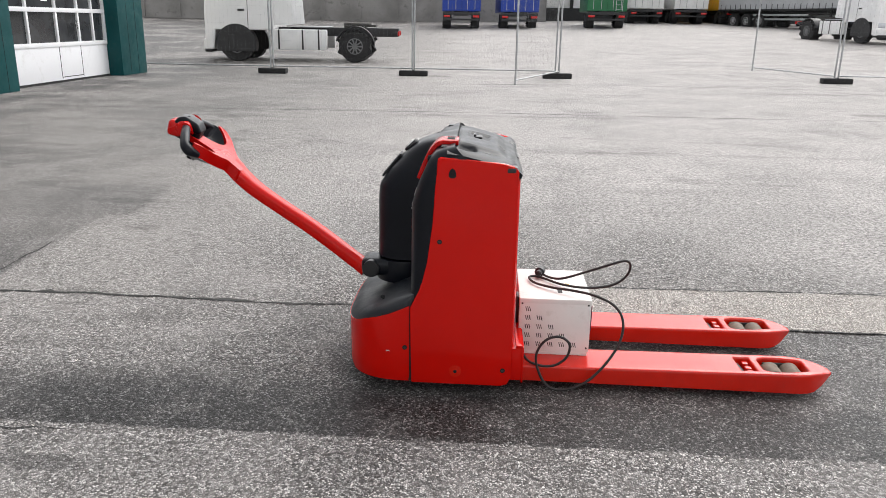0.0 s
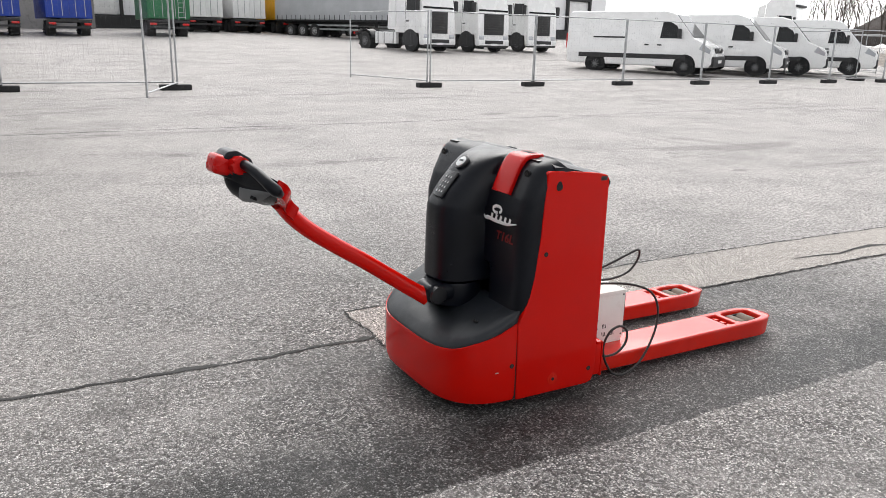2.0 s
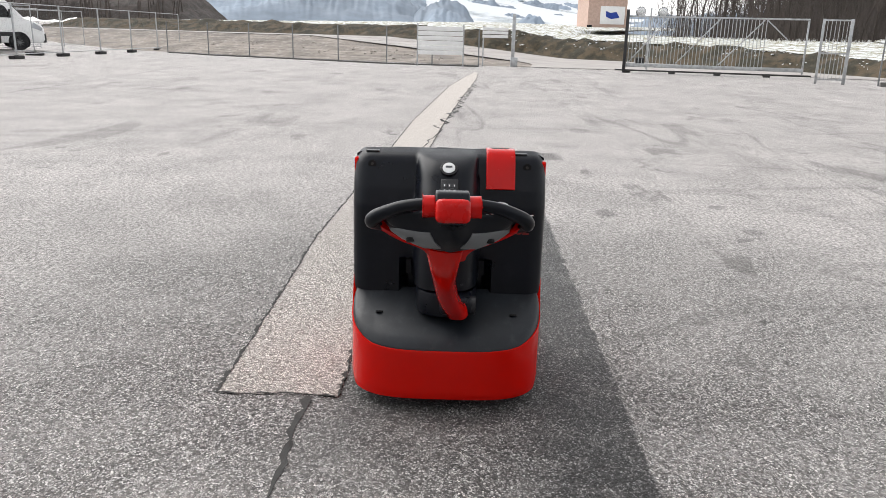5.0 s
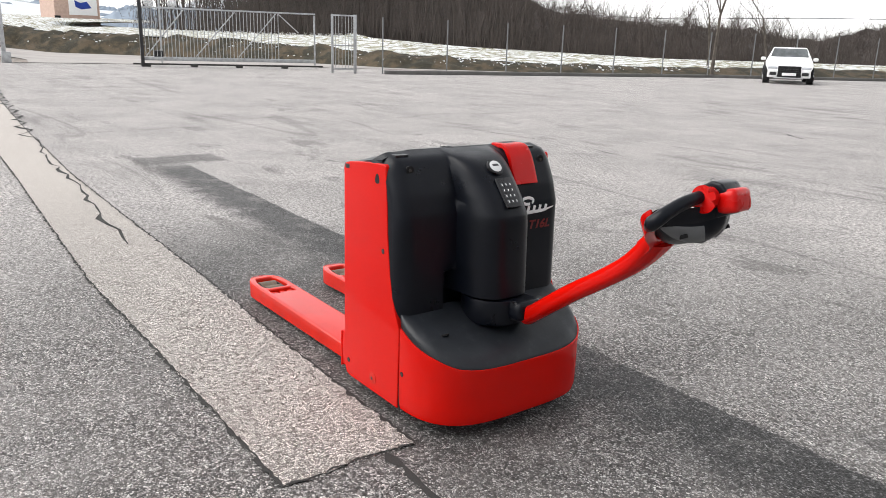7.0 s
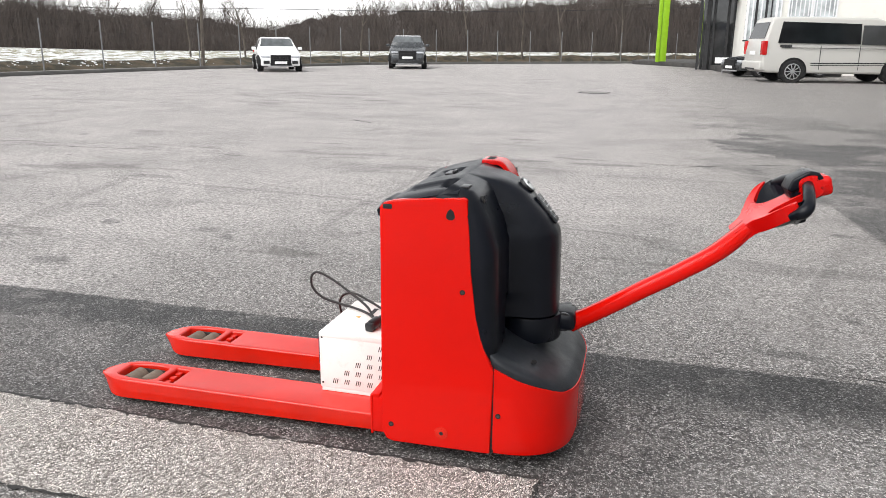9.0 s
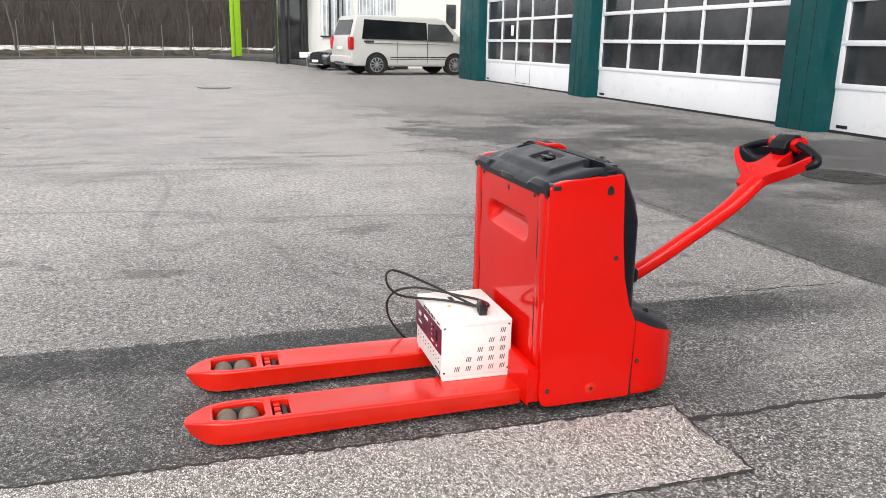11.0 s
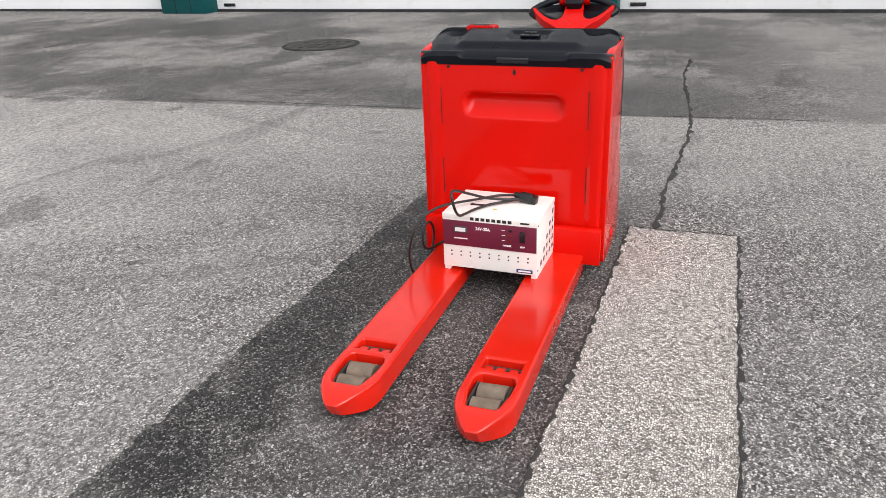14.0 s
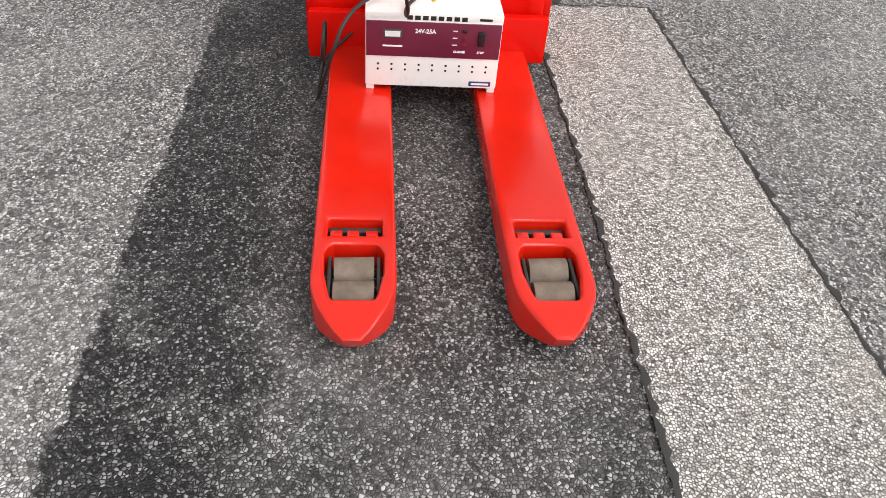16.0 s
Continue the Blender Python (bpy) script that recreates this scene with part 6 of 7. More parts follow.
def sliding_gate():
    """Long steel gate on rollers, standing open along its rail."""
    d = Vector((26.9 - 28.4, -13.2 + 6.7, 0))
    L = d.length
    g = thing("sliding_gate", "long galvanised steel sliding gate standing open", "gate", Matrix.Translation((28.4, -6.7, 0)) @ Matrix.Rotation(math.atan2(d.y, d.x), 4, "Z"))
    H = 2.15
    part("frame", join(box((L / 2, 0, H), (L, 0.06, 0.06), 0.008), box((L / 2, 0, 0.30), (L, 0.10, 0.14), 0.008), box((0.03, 0, H / 2 + 0.1), (0.08, 0.08, H - 0.2), 0.008), box((L - 0.03, 0, H / 2 + 0.05), (0.06, 0.06, H - 0.2), 0.008)), "steel", g)
    for k in range(38):
        x = 0.18 + k * 0.135
        part("bar", box((x, 0, H / 2 + 0.17), (0.024, 0.024, H - 0.42)), "steel", g)
    for a, b in (((0.2, 0.4), (1.6, H - 0.05)), ((2.0, 0.4), (3.5, H - 0.05)), ((3.6, 0.4), (5.1, H - 0.05)), ((5.2, H - 0.05), (6.0, H - 0.75))):
        part("brace", rod((a[0], 0.05, a[1]), (b[0], 0.05, b[1]), 0.022, 8), "steel", g)
    part("rail", join(box((L / 2, 0, 0.10), (L + 0.6, 0.10, 0.06), 0.01), *[box((x, 0, 0.05), (0.25, 0.2, 0.10), 0.01) for x in (0.2, 1.9, 3.6, 5.4)]), "iron", g)
    part("drive_motor", join(box((0.65, 0.28, 0.42), (0.34, 0.26, 0.36), 0.05), cyl((0.65, 0.10, 0.36), 0.09, 0.1, "y", 16)), "trim", g)
    part("guide_post", join(box((0.05, -0.16, 1.2), (0.12, 0.10, 2.4), 0.01), box((0.05, 0.16, 1.2), (0.12, 0.10, 2.4), 0.01)), "trim", g)
    m = thing("traffic_mirror", "pair of round traffic mirrors on a slim post", "mirror", pose(31.5, -8.4, 0))
    part("post", rod((0, 0, 0), (0, 0, 2.6), 0.04, 10), "steel", m)
    for y in (-0.5, 0.45):
        part("mirror_dish", cyl((-0.06, y, 2.42), 0.19, 0.07, "x", 24, 0.03), "chrome", m)
        part("mirror_rim", cyl((-0.03, y, 2.42), 0.215, 0.06, "x", 24, 0.02), "trim", m)
    p = thing("gate_post", "square grey steel latch post of the gate", "post", pose(31.0, -2.5, 0))
    part("column", box((0, 0, 1.1), (0.14, 0.14, 2.2), 0.01), "steel", p)
    part("stop_plate", box((0, -0.06, 0.2), (0.3, 0.3, 0.4), 0.02), "steel", p)
    w = thing("side_gate", "narrow grey steel side gate beside the fence", "gate", Matrix.Translation((23.6, -12.2, 0)) @ Matrix.Rotation(math.atan2(-1.6, -0.5), 4, "Z"))
    part("gate_frame", join(box((0, 0, 1.05), (0.08, 0.08, 2.1), 0.008), box((0.85, 0, 1.05), (0.10, 0.10, 2.1), 0.008), box((0.42, 0, 2.06), (0.85, 0.05, 0.05)), box((0.42, 0, 0.15), (0.85, 0.05, 0.05)), box((0.42, 0, 1.0), (0.85, 0.05, 0.05))), "steel", w)
    for k in range(1, 7):
        part("bar", rod((0.85 * k / 7, 0, 0.15), (0.85 * k / 7, 0, 2.06), 0.01, 6), "steel", w)
    s = thing("sign_board", "pale blank slatted board fixed to the east fence", "sign", Matrix.Translation((29.7, 0.6, 0)) @ Matrix.Rotation(radians(95), 4, "Z"))
    for k in range(6):
        part("slat", box((0, 0.06, 0.55 + 0.19 * k), (1.85, 0.03, 0.17), 0.006), "tank", s)
    for x in (-0.95, 0.95):
        part("support", rod((x, 0.03, 0), (x, 0.03, 1.7), 0.03), "steel", s)
    s2 = thing("sign_board", "small pale slatted board beside the gate post", "sign", Matrix.Translation((30.8, -1.7, 0)) @ Matrix.Rotation(radians(95), 4, "Z"))
    for k in range(3):
        part("slat", box((0, 0.06, 1.25 + 0.15 * k), (1.1, 0.03, 0.12), 0.006), "tank", s2)
    part("support", rod((0.5, 0.03, 0), (0.5, 0.03, 1.65), 0.03), "steel", s2)


sliding_gate()


def land(name, us, vs, at, mat, label, category="bank"):
    bm = fresh()
    g = [[bm.verts.new(at(u, v)) for u in us] for v in vs]
    for j in range(len(vs) - 1):
        for i in range(len(us) - 1):
            bm.faces.new((g[j][i], g[j][i + 1], g[j + 1][i + 1], g[j + 1][i]))
    bmesh.ops.recalc_face_normals(bm, faces=bm.faces)
    if sum(f.normal.z for f in bm.faces) < 0:
        bmesh.ops.reverse_faces(bm, faces=bm.faces)
    return structure(name, bm, mat, label, category, 80)


def along(pts, t):
    """A place on a line, t from 0 to 1, and its normal to the right."""
    total = [0.0]
    for a, b in zip(pts, pts[1:]):
        total.append(total[-1] + math.hypot(b[0] - a[0], b[1] - a[1]))
    s = t * total[-1]
    for k in range(len(pts) - 1):
        if s <= total[k + 1] or k == len(pts) - 2:
            f = (s - total[k]) / (total[k + 1] - total[k])
            a, b = pts[k], pts[k + 1]
            def side(i):
                i = max(0, min(len(pts) - 2, i))
                d = Vector((pts[i + 1][0] - pts[i][0], pts[i + 1][1] - pts[i][1], 0)).normalized()
                return Vector((-d.y, d.x, 0))

            nrm = (side(k - 1) + side(k)) * (1 - f) + (side(k) + side(k + 1)) * f
            return Vector((a[0] + (b[0] - a[0]) * f, a[1] + (b[1] - a[1]) * f, 0)), nrm.normalized()


BOUND = [(56, 52), (47, 34), (38.5, 14.8), (34, 7.4), (31.2, -1), (30, -7), (28.2, -13.5), (25.6, -18), (24.0, -22.0), (22.3, -30.5), (17.8, -42.0), (11.2, -48.8), (-0.4, -58.0), (-14, -67.5)]


def bump(x, y, s, a):
    return a * noise.noise(Vector((x * s, y * s, 3.3)))


ROAD = [(-68, 0.35), (-22, 0.4), (-17, 1.6), (-13.5, 6.0), (-7, 12.5), (-1, 16.0), (7, 16.5)]
BANK = [(-68, 0.45), (-52, 0.40), (-37, 0.32), (-30, 0.30), (-24, 0.36), (-17, 0.60), (-12, 0.9), (-6, 1.12), (2, 1.1), (10, 0.8), (60, 0.8)]
WIDE = [(-68, 2.2), (-24, 2.6), (-12, 3.4), (0, 4.5)]
DEEP = [(-68, 16.0), (-37, 22.0), (-20, 34.0), (-8, 60.0), (0, 95.0)]
CLIMB = [(-68, 0.02), (-40, 0.10), (-34, 0.40), (-20, 1.25), (-8, 0.7), (0, 1.2), (60, 2.2)]


def base_at(y):
    """The dirt outside the east fence stands higher towards the north."""
    return max(0.0, min(1.0, (y + 3) / 15)) * max(0.0, min(1.0, (52 - y) / 10))


def outer_land():
    """Dirt and road outside the fence, the rough bank, and the snowy field behind it, one after another along the boundary."""
    def north(p):
        return max(0.0, min(1.0, (52 - p.y) / 10))

    def dirt(p, v):
        return 0.3 + 7.7 * v * min(1.0, lerp(p.y, ROAD) / 12), base_at(p.y) * v + 0.012, 0.10 * base_at(p.y)

    def road(p, v):
        w = lerp(p.y, ROAD)
        a = 0.25 + 7.6 * min(1.0, w / 12) * base_at(p.y) ** 0.2
        return a + (w + 0.3 - a) * v, base_at(p.y) + 0.02, 0.005

    def bank(p, v):
        w = lerp(p.y, ROAD)
        return w + lerp(p.y, WIDE) * v, base_at(p.y) + lerp(p.y, BANK) * north(p) * math.sin(min(1.0, v * 1.35) * math.pi / 2), 0.30 * lerp(p.y, BANK) + 0.03

    def field(p, v):
        w = lerp(p.y, ROAD) + lerp(p.y, WIDE) * 0.92
        return w + lerp(p.y, DEEP) * v, base_at(p.y) + (lerp(p.y, BANK) * 0.99 + lerp(p.y, CLIMB) * v) * north(p), 0.07

    for name, form, mat, label, cat, nv in (("dirt_bank", dirt, "dirt", "pale stony dirt bank outside the east fence", "bank", 10), ("road", road, "road", "pale access road outside the gate", "road", 6),
                                            ("hedge_bank", bank, "hedge", "rough dark grass bank with scraps of snow", "bank", 16), ("backdrop_field", field, "stubble", "snowy stubble field on rising ground", "field", 24)):
        def at(u, v, form=form):
            p, nrm = along(BOUND, u)
            d, z, rough = form(p, v)
            q = p + nrm * d
            ends = min(1.0, 5 * v + 0.1, 5 * (1 - v) + 0.1)
            return (q.x, q.y, z + (bump(q.x, q.y, 0.8, rough) + bump(q.x, q.y, 2.6, rough * 0.7)) * ends)
        land(name, frange(0, 1, 420), frange(0, 1, nv), at, mat, label, cat)
    rnd = random.Random(5)

    def clods(name, count, y0, y1, lo, hi, form, mat, label, cat):
        lumps = []
        for k in range(count):
            u = rnd.uniform(0, 1)
            p, nrm = along(BOUND, u)
            if not y0 < p.y < y1:
                continue
            v = rnd.uniform(0.15, 0.95)
            d, z, _ = form(p, v)
            q, s = p + nrm * d, lo + (hi - lo) * rnd.random() ** 3
            bm = fresh()
            bmesh.ops.create_icosphere(bm, subdivisions=1, radius=s)
            for vert in bm.verts:
                vert.co *= rnd.uniform(0.65, 1.25)
                vert.co.z *= 0.45
            lumps.append(moved(bm, Matrix.Translation((q.x, q.y, z + s * 0.2))))
        tagged(mesh_object(name, join(*lumps), mat, 20), label, cat, "", "stuff")

    clods("rubble", 2600, -1, 16, 0.02, 0.10, dirt, "rubble", "low spread of small pale rubble outside the fence", "rubble")
    clods("snow_scraps", 2600, -34, 4, 0.015, 0.10, bank, "snow_lump", "scraps of old snow lying on the rough bank", "snow")

    def hillside(u, v):
        """Snowy farmland climbing in the distance."""
        a, r = radians(9 - 34 * u), 190 + 330 * v
        x, y = r * math.cos(a), r * math.sin(a)
        return (x, y, 2.5 + 42 * v ** 1.25 * (0.75 + 0.4 * math.sin(1.2 + u * 5)) + bump(x, y, 0.012, 5) * v)

    land("backdrop_hill", frange(0, 1, 90), frange(0, 1, 60), hillside, "hill_snow", "distant snowy hillside, haze put into its colour", "hill")

    def ridge(az0, az1, r0, r1, top, seed, foot=0.8):
        def at(u, v):
            a, r = radians(az0 + (az1 - az0) * u), r0 + (r1 - r0) * v
            x, y = r * math.cos(a), r * math.sin(a)
            form = math.sin(math.pi * min(1.0, max(0.0, u))) ** 0.45
            rough = bump(x + seed, y, 0.10, 1.6) + bump(x + seed, y, 0.3, 1.2) + bump(x + seed, y, 0.9, 1.0)
            return (x, y, foot + top * form * v ** 0.7 + rough * min(1.0, form * v * 6) * min(1.0, top / 5))
        n = 220 if top > 12 else 70
        land("backdrop_hill" if top > 12 else "backdrop_copse", frange(0, 1, n), frange(0, 1, n // 7), at, "far_wood", "distant wooded hill, blue-grey haze put into its colour" if top > 12 else "distant copse on the hillside, blue-grey haze put into its colour", "hill" if top > 12 else "woods")

    ridge(20, 1.2, 190, 330, 30, 0)
    ridge(3.4, -1.6, 185, 215, 9, 17)
    ridge(-11, -26, 170, 185, 6, 34)
    for k in range(46):
        v, az, wide = rnd.uniform(0.0, 0.85), rnd.uniform(-22, 4), rnd.uniform(0.8, 3.6)
        r = 190 + 330 * v
        foot = hillside((9 - az + wide / 2) / 34, v)[2] - 1.5
        ridge(az, az - wide, r, r + rnd.uniform(4, 14), rnd.uniform(1.5, 4.5), 51.0 + k, foot)


outer_land()


def limb(bm, a, b, r0, r1, n=5):
    d = (b - a).normalized()
    u = d.orthogonal().normalized()
    w = d.cross(u)
    ring = []
    for p, r in ((a, r0), (b, r1)):
        ring.append([bm.verts.new(p + r * (u * math.cos(2 * math.pi * q / n) + w * math.sin(2 * math.pi * q / n))) for q in range(n)])
    for q in range(n):
        bm.faces.new((ring[0][q], ring[0][(q + 1) % n], ring[1][(q + 1) % n], ring[1][q]))


def bare_tree(height, seed, spread=0.45, levels=4, start=0.25):
    """Leafless tree: a leaning trunk, limbs, and many fine twigs; returns trunk and twig meshes."""
    rnd = random.Random(seed)
    trunk, twigs = fresh(), fresh()

    def grow(p, d, length, r, level):
        bm = trunk if level < 2 else twigs
        steps = 3 if level < 2 else 2
        for k in range(steps):
            q = p + d * (length / steps)
            limb(bm, p, q, r, r * 0.78, 6 if level < 2 else 3)
            p, r = q, r * 0.78
            d = (d + Vector((rnd.uniform(-0.18, 0.18), rnd.uniform(-0.18, 0.18), rnd.uniform(-0.02, 0.14)))).normalized()
            if level < levels and (level > 0 or k * 1.0 / steps >= start):
                for _ in range(2 if level < 2 else 2):
                    a = rnd.uniform(0, 2 * math.pi)
                    side = Vector((math.cos(a), math.sin(a), rnd.uniform(0.15, 0.7)))
                    grow(p, (d * (1 - spread) + side * spread).normalized(), length * rnd.uniform(0.42, 0.62), max(0.006, r * 0.6), level + 1)

    grow(Vector((0, 0, -0.1)), Vector((rnd.uniform(-0.06, 0.06), rnd.uniform(-0.06, 0.06), 1)), height * 0.62, height * 0.0135, 0)
    return trunk, twigs


def single_trees():
    spots = [(20.6, -31.2, 7.0, 3), (23.2, -40.0, 5.0, 5), (18.5, -47.0, 5.5, 8), (6.0, -54.0, 6.5, 11), (26.0, -38.5, 5.0, 14), (2.0, -58.5, 7, 21), (-5.5, -62, 7, 22), (12.0, -51.0, 7, 23), (8.5, -52.5, 6, 24)]
    for x, y, h, seed in spots:
        t = thing("bare_tree", "leafless winter tree with fine grey branches", "tree", pose(x, y, 0.1), group="bare trees")
        a, b = bare_tree(h, seed)
        part("trunk", a, "bark", t)
        part("crown", b, "twigs", t)


single_trees()


def stack(name, pieces, mat, label):
    """Many quad meshes, each (points, faces), as one object of stuff."""
    pts = np.concatenate([p for p, _ in pieces])
    offs = np.cumsum([0] + [len(p) for p, _ in pieces[:-1]])
    quads = np.concatenate([f + o for (_, f), o in zip(pieces, offs)])
    me = bpy.data.meshes.new(name)
    me.from_pydata(pts.tolist(), [], quads.tolist())
    me.materials.append(M[mat])
    return tagged(new(name, me), label, "woods", "", "stuff")


def arrays(bm):
    bm.verts.index_update()
    return np.array([v.co[:] for v in bm.verts]), np.array([[v.index for v in f.verts] for f in bm.faces])


BELT = [(92, -24), (66, -29), (48, -40), (36, -56), (24, -66), (8, -72), (-12, -80), (-30, -86)]
FLOOR = [(0, 1.6), (0.2, 1.3), (0.36, 0.8), (0.5, 0.4), (1, 0.1)]
TOPS = [(0, 8.5), (0.30, 7.5), (0.37, 5.2), (0.44, 4.2), (0.515, 4.2), (0.533, 3.2), (0.552, 3.2), (0.60, 5.2), (0.8, 7.0), (1, 7.5)]


def woods():
    """Winter woods behind the meadow: leafless trees and thin brush in front of a wooded slope."""
    rnd = random.Random(31)
    kinds = [arrays(join(*bare_tree(11, seed, 0.42, 3, 0.1))) for seed in (41, 42, 43, 44, 45, 46)]
    pieces = []
    for k in range(620):
        u = rnd.uniform(0.0, 1)
        p, nrm = along(BELT, u)
        q = p + nrm * rnd.uniform(0, 15)
        s, a = lerp(u, TOPS) / 11 * rnd.uniform(0.7, 1.25), rnd.uniform(0, 2 * math.pi)
        co, faces = rnd.choice(kinds)
        ca, sa = math.cos(a) * s, math.sin(a) * s
        turned = np.stack([co[:, 0] * ca - co[:, 1] * sa + q.x, co[:, 0] * sa + co[:, 1] * ca + q.y, co[:, 2] * s + lerp(u, FLOOR) - 0.3], 1)
        pieces.append((turned, faces))
    brush = fresh()
    for k in range(14000):
        u = rnd.uniform(0.0, 1)
        p, nrm = along(BELT, u)
        back = rnd.uniform(-2.0, 30)
        q = p + nrm * back
        h, r = lerp(u, TOPS) * rnd.uniform(0.2, 0.85) * (1.0 if back < 12 else 0.5), rnd.uniform(0.010, 0.03)
        lean = Vector((rnd.uniform(-0.35, 0.35), rnd.uniform(-0.35, 0.35), 1)).normalized()
        a = Vector((q.x, q.y, lerp(u, FLOOR) - 0.4 + (lerp(u, TOPS) - 1.0) * max(0.0, (back - 10) / 22) ** 0.45))
        limb(brush, a, a + lean * h, r, 0.006, 3)
        for _ in range(4):
            s = a + lean * h * rnd.uniform(0.2, 0.95)
            limb(brush, s, s + Vector((rnd.uniform(-0.7, 0.7), rnd.uniform(-0.7, 0.7), rnd.uniform(0.1, 1.0))), r * 0.6, 0.006, 3)
    pieces.append(arrays(brush))
    brush.free()
    stack("winter_woods", pieces, "twigs", "dense brown leafless woods behind the meadow")

    def slope(u, v):
        p, nrm = along(BELT, u)
        q = p + nrm * (10 + v * 22)
        top = lerp(u, TOPS) - 0.4
        z = lerp(u, FLOOR) - 0.6 + top * v ** 0.45 + (bump(q.x, q.y, 0.25, 0.7) + bump(q.x, q.y, 0.9, 0.5) + bump(q.x, q.y, 2.4, 0.4)) * min(1.0, v * 3) * min(1.0, top / 3)
        return (q.x, q.y, z)

    copse = []
    for k in range(110):
        x, y = rnd.uniform(125, 150), rnd.uniform(50, 96)
        s, a = rnd.uniform(0.6, 1.1), rnd.uniform(0, 2 * math.pi)
        co, faces = rnd.choice(kinds)
        ca, sa = math.cos(a) * s, math.sin(a) * s
        copse.append((np.stack([co[:, 0] * ca - co[:, 1] * sa + x, co[:, 0] * sa + co[:, 1] * ca + y, co[:, 2] * s + 2.4], 1), faces))
    stack("far_copse", copse, "twigs", "brown leafless copse across the field")
    land("backdrop_slope", frange(0, 1, 40), frange(0, 1, 10), lambda u, v: (138 + 22 * v, 46 + 54 * u, 2.0 + 8 * v ** 0.5 * min(1, 6 * u, 6 * (1 - u)) + bump(u * 60, v * 9, 0.5, 1.0)), "brushwood", "brown thicket behind the copse", "woods")
    land("backdrop_slope", frange(0, 1, 520), frange(0, 1, 26), slope, "brushwood", "brown wooded slope behind the bare trees", "woods")


woods()


def far_side():
    """Concrete wall, loading bays and parked boxes at the far end of the yard."""
    z = 1.45
    wall = structure("wall_north", join(box((-18.0, 62.0, 3.2), (46, 0.4, 6.4)), *[box((-40 + 3.0 * k, 61.76, 3.2), (0.12, 0.10, 6.4)) for k in range(16)]), "concrete", "stained grey concrete retaining wall", "wall")
    dock = thing("loading_dock", "white loading hall with dock shelters and dark base", "building", pose(30, 66, z), kind="structure")
    part("wall", box((0, 4, 4.0), (56, 8, 6.0)), "door_white", dock)
    part("plinth", box((0, 3.9, 0.55), (56.2, 8, 1.1)), "trim", dock)
    part("roof", box((0, 4, 7.1), (56.6, 8.6, 0.25)), "kerb", dock)
    for k in range(9):
        d = part("dock_door", box((-24 + 6 * k, -0.03, 2.6), (2.8, 0.10, 2.9), 0.02), "tank", dock)
        part("shelter", join(box((-25.5 + 6 * k, -0.2, 2.6), (0.25, 0.4, 3.2), 0.03), box((-22.5 + 6 * k, -0.2, 2.6), (0.25, 0.4, 3.2), 0.03), box((-24 + 6 * k, -0.2, 4.25), (3.3, 0.4, 0.3), 0.03)), "trim", d)
    for x, y, mat, lab in ((12.2, 57.5, "tank", "white box trailer backed to the loading dock"), (15.6, 58, "tank", "white box trailer backed to the loading dock"), (19.4, 58, "yellow", "yellow box trailer backed to the loading dock"), (22.2, 58, "red_box", "red box trailer backed to the loading dock")):
        swap_body("box_trailer", lab, mat, False).matrix_world = pose(x, y, rise(x, y), 0, 0, 0)


far_side()


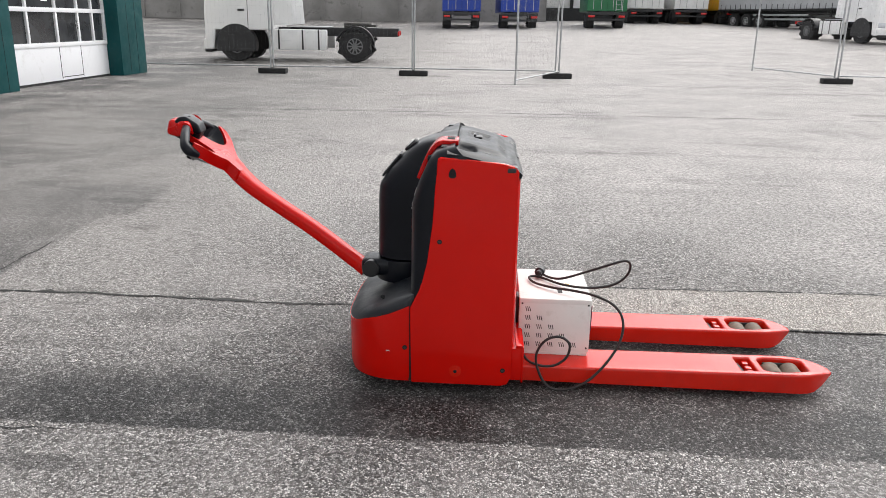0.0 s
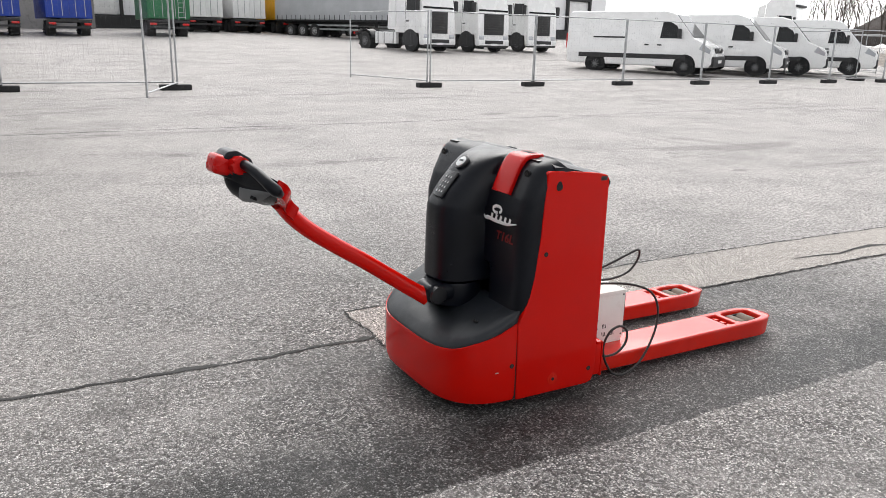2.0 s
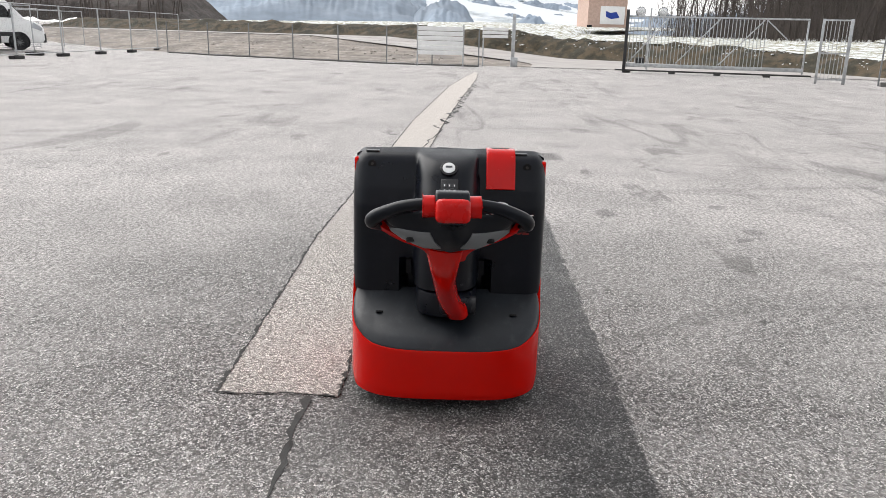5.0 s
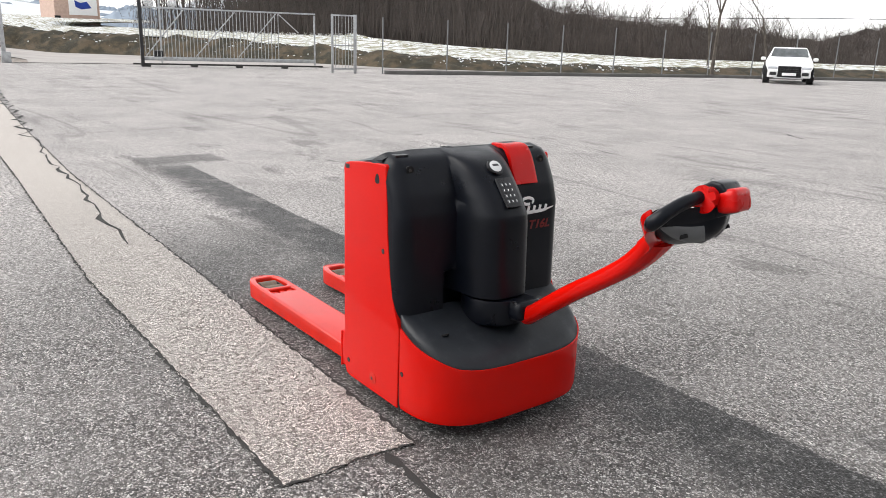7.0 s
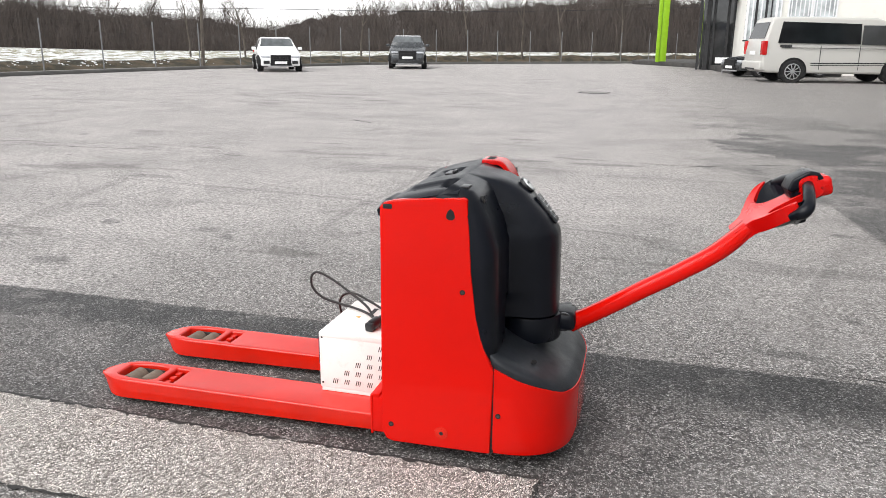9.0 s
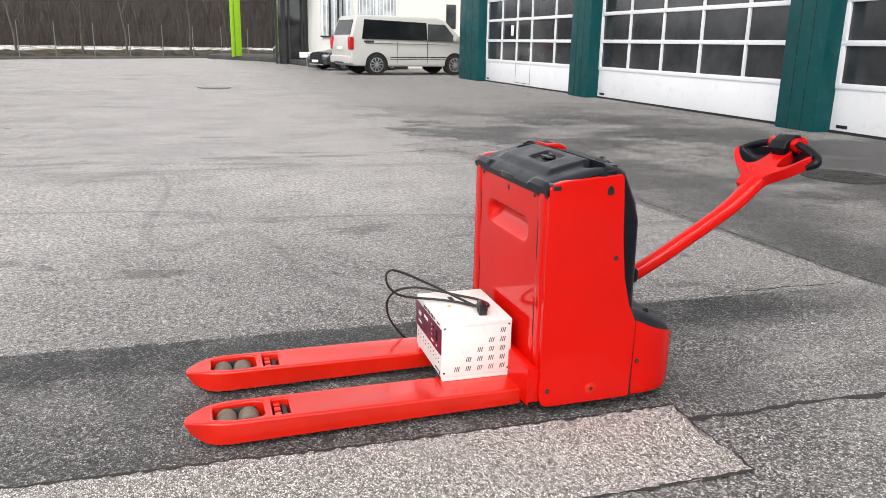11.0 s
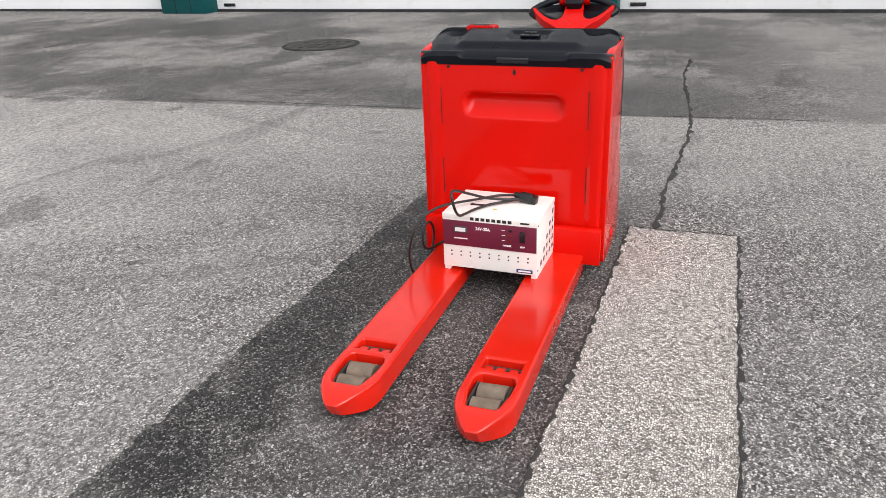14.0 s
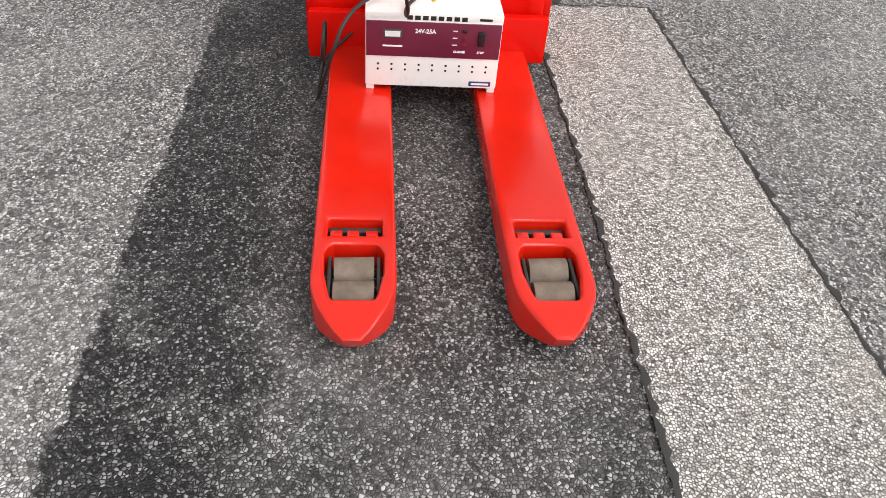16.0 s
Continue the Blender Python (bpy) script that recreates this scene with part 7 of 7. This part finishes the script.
def office():
    """White office wing beyond the hall: curtained glazing, dark entrance, raised island, lime-green mast."""
    o = thing("office_wing", "white rendered office wing with curtained windows and dark entrance", "building", pose(0, -36.5, 0), kind="structure")
    part("wall", box((-11.2, -4.0, 2.9), (13.4, 8.0, 5.8)), "render_white", o)
    part("roof", box((-11.2, -4.0, 5.86), (13.8, 8.4, 0.14)), "kerb", o)
    for x in (-6.72, -7.76):
        w = part("window", box((x, 0.01, 3.3), (0.92, 0.06, 1.46), 0.01), "pale_glass", o, "window with drawn pale curtains")
        part("window_frame", join(box((x, 0.04, 2.54), (1.0, 0.06, 0.06)), box((x, 0.04, 4.06), (1.0, 0.06, 0.06)), box((x - 0.48, 0.04, 3.3), (0.06, 0.06, 1.46)), box((x + 0.48, 0.04, 3.3), (0.06, 0.06, 1.46))), "door_white", w)
        for k in range(5):
            part("curtain_fold", box((x - 0.36 + 0.18 * k, 0.045, 3.3), (0.05, 0.02, 1.4), 0.008), "door_white", w)
    part("side_window", box((-11.15, 0.01, 2.6), (0.52, 0.05, 1.2), 0.01), "office_glass", o)
    g = part("glazing", box((-5.2, 0.02, 3.3), (1.5, 0.08, 3.6), 0.01), "pale_glass", o)
    for k, x in enumerate((-4.50, -4.72, -4.88, -5.10, -5.30, -5.52, -5.74, -5.93)):
        part("blind_slat", box((x, 0.08, 3.3), (0.05 if k % 2 else 0.10, 0.05, 3.6)), "trim" if k in (2, 4, 5) else "door_white", g)
    part("apron_rail", box((-5.2, 0.08, 1.50), (1.6, 0.06, 0.07)), "trim", o)
    part("entrance", box((-5.0, -7.5, 2.3), (4.2, 4.0, 4.6), 0.02), "office_glass", o, "dark glazed entrance")
    part("canopy", box((-4.6, -5.2, 4.8), (4.8, 5.6, 0.5), 0.02), "trim", o)
    for k, x in enumerate((-2.75, -3.15, -3.45, -4.15, -4.55)):
        part("post", box((x, -5.35, 2.35), (0.22 if k in (1, 4) else 0.12, 0.16, 4.7)), "trim", o)
    structure("island", prism([(0.9, -52), (-3.2, -44.5), (-4.0, -36.0), (-4.6, -35.2), (-8.5, -35.0), (-9, -46), (-6, -58), (0, -58)], 0, 0.26, "z", 0.04), "dark_stone", "raised dark paved island with a stone kerb", "pavement")
    m = thing("lime_mast", "lime-green painted steel mast on the island", "mast", pose(-1.0, -49.0, 0.22, 0, 0, 12))
    part("column", box((0, 0, 4.2), (0.42, 0.30, 8.4), 0.03), "lime", m)
    part("fin", box((0.34, 0.12, 4.2), (0.20, 0.20, 8.4), 0.03), "lime", m)
    s = thing("small_sign", "small white sign plate on short legs", "sign", pose(-3.55, -35.2, 0))
    part("plate", box((0, 0, 0.62), (0.70, 0.03, 0.26), 0.01), "white_print", s)
    part("leg", rod((0, 0, 0), (0, 0, 0.5), 0.02), "steel", s)


office()


def far_houses():
    h = thing("far_house", "pink rendered house with a picture board on its wall", "house", pose(112.0, -20.9, 0.9, 0, 0, 2))
    part("wall", box((0, 0, 2.0), (8, 5.4, 8.0)), "plaster_pink", h)
    part("roof", prism([(-4.4, 6), (4.4, 6), (0, 8.6)], -3.0, 3.0, "y"), "roof_red", h)
    part("picture_board", box((-4.03, -0.7, 3.4), (0.06, 3.4, 2.4), 0.02), "white_print", h)
    part("picture_shape", prism([(-1.7, 3.1), (-1.2, 3.9), (-0.4, 3.7), (0.3, 4.0), (0.2, 3.2), (-0.5, 2.9)], -4.08, -4.05, "x"), "blue", h)
    part("window", box((-4.02, 2.4, 1.6), (0.06, 0.7, 0.9)), "office_glass", h)
    b = thing("far_barn", "low barn with a red tiled roof", "barn", pose(152, -17.0, 0.6, 0, 0, 80))
    part("wall", box((0, 0, 0.7), (5.6, 4.4, 2.0)), "render_white", b)
    part("roof", prism([(-2.5, 1.6), (2.5, 1.6), (0, 2.9)], -3.0, 3.0, "x"), "roof_red", b)
    c = thing("far_house", "white house with a grey snowy roof among trees", "house", pose(4, -112, 1.5, 0, 0, 30))
    part("wall", box((0, 0, 2.6), (10, 8, 5.2)), "render_white", c)
    part("roof", prism([(-4.8, 5), (4.8, 5), (0, 8.0)], -5.6, 5.6, "x"), "kerb", c)
    for k in range(3):
        part("window", box((-3 + 3 * k, 4.02, 3.4), (1.1, 0.06, 1.3)), "office_glass", c)
    w = thing("overhead_line", "thin dark overhead cable above the meadow", "cable", pose(0, 0, 0))
    part("wire", tube(spline([(120, -50, 9.0), (60, -62, 4.6), (35, -66, 4.2), (8, -76, 4.4), (-40, -100, 7)], 12), 0.03, 5), "trim", w)


far_houses()
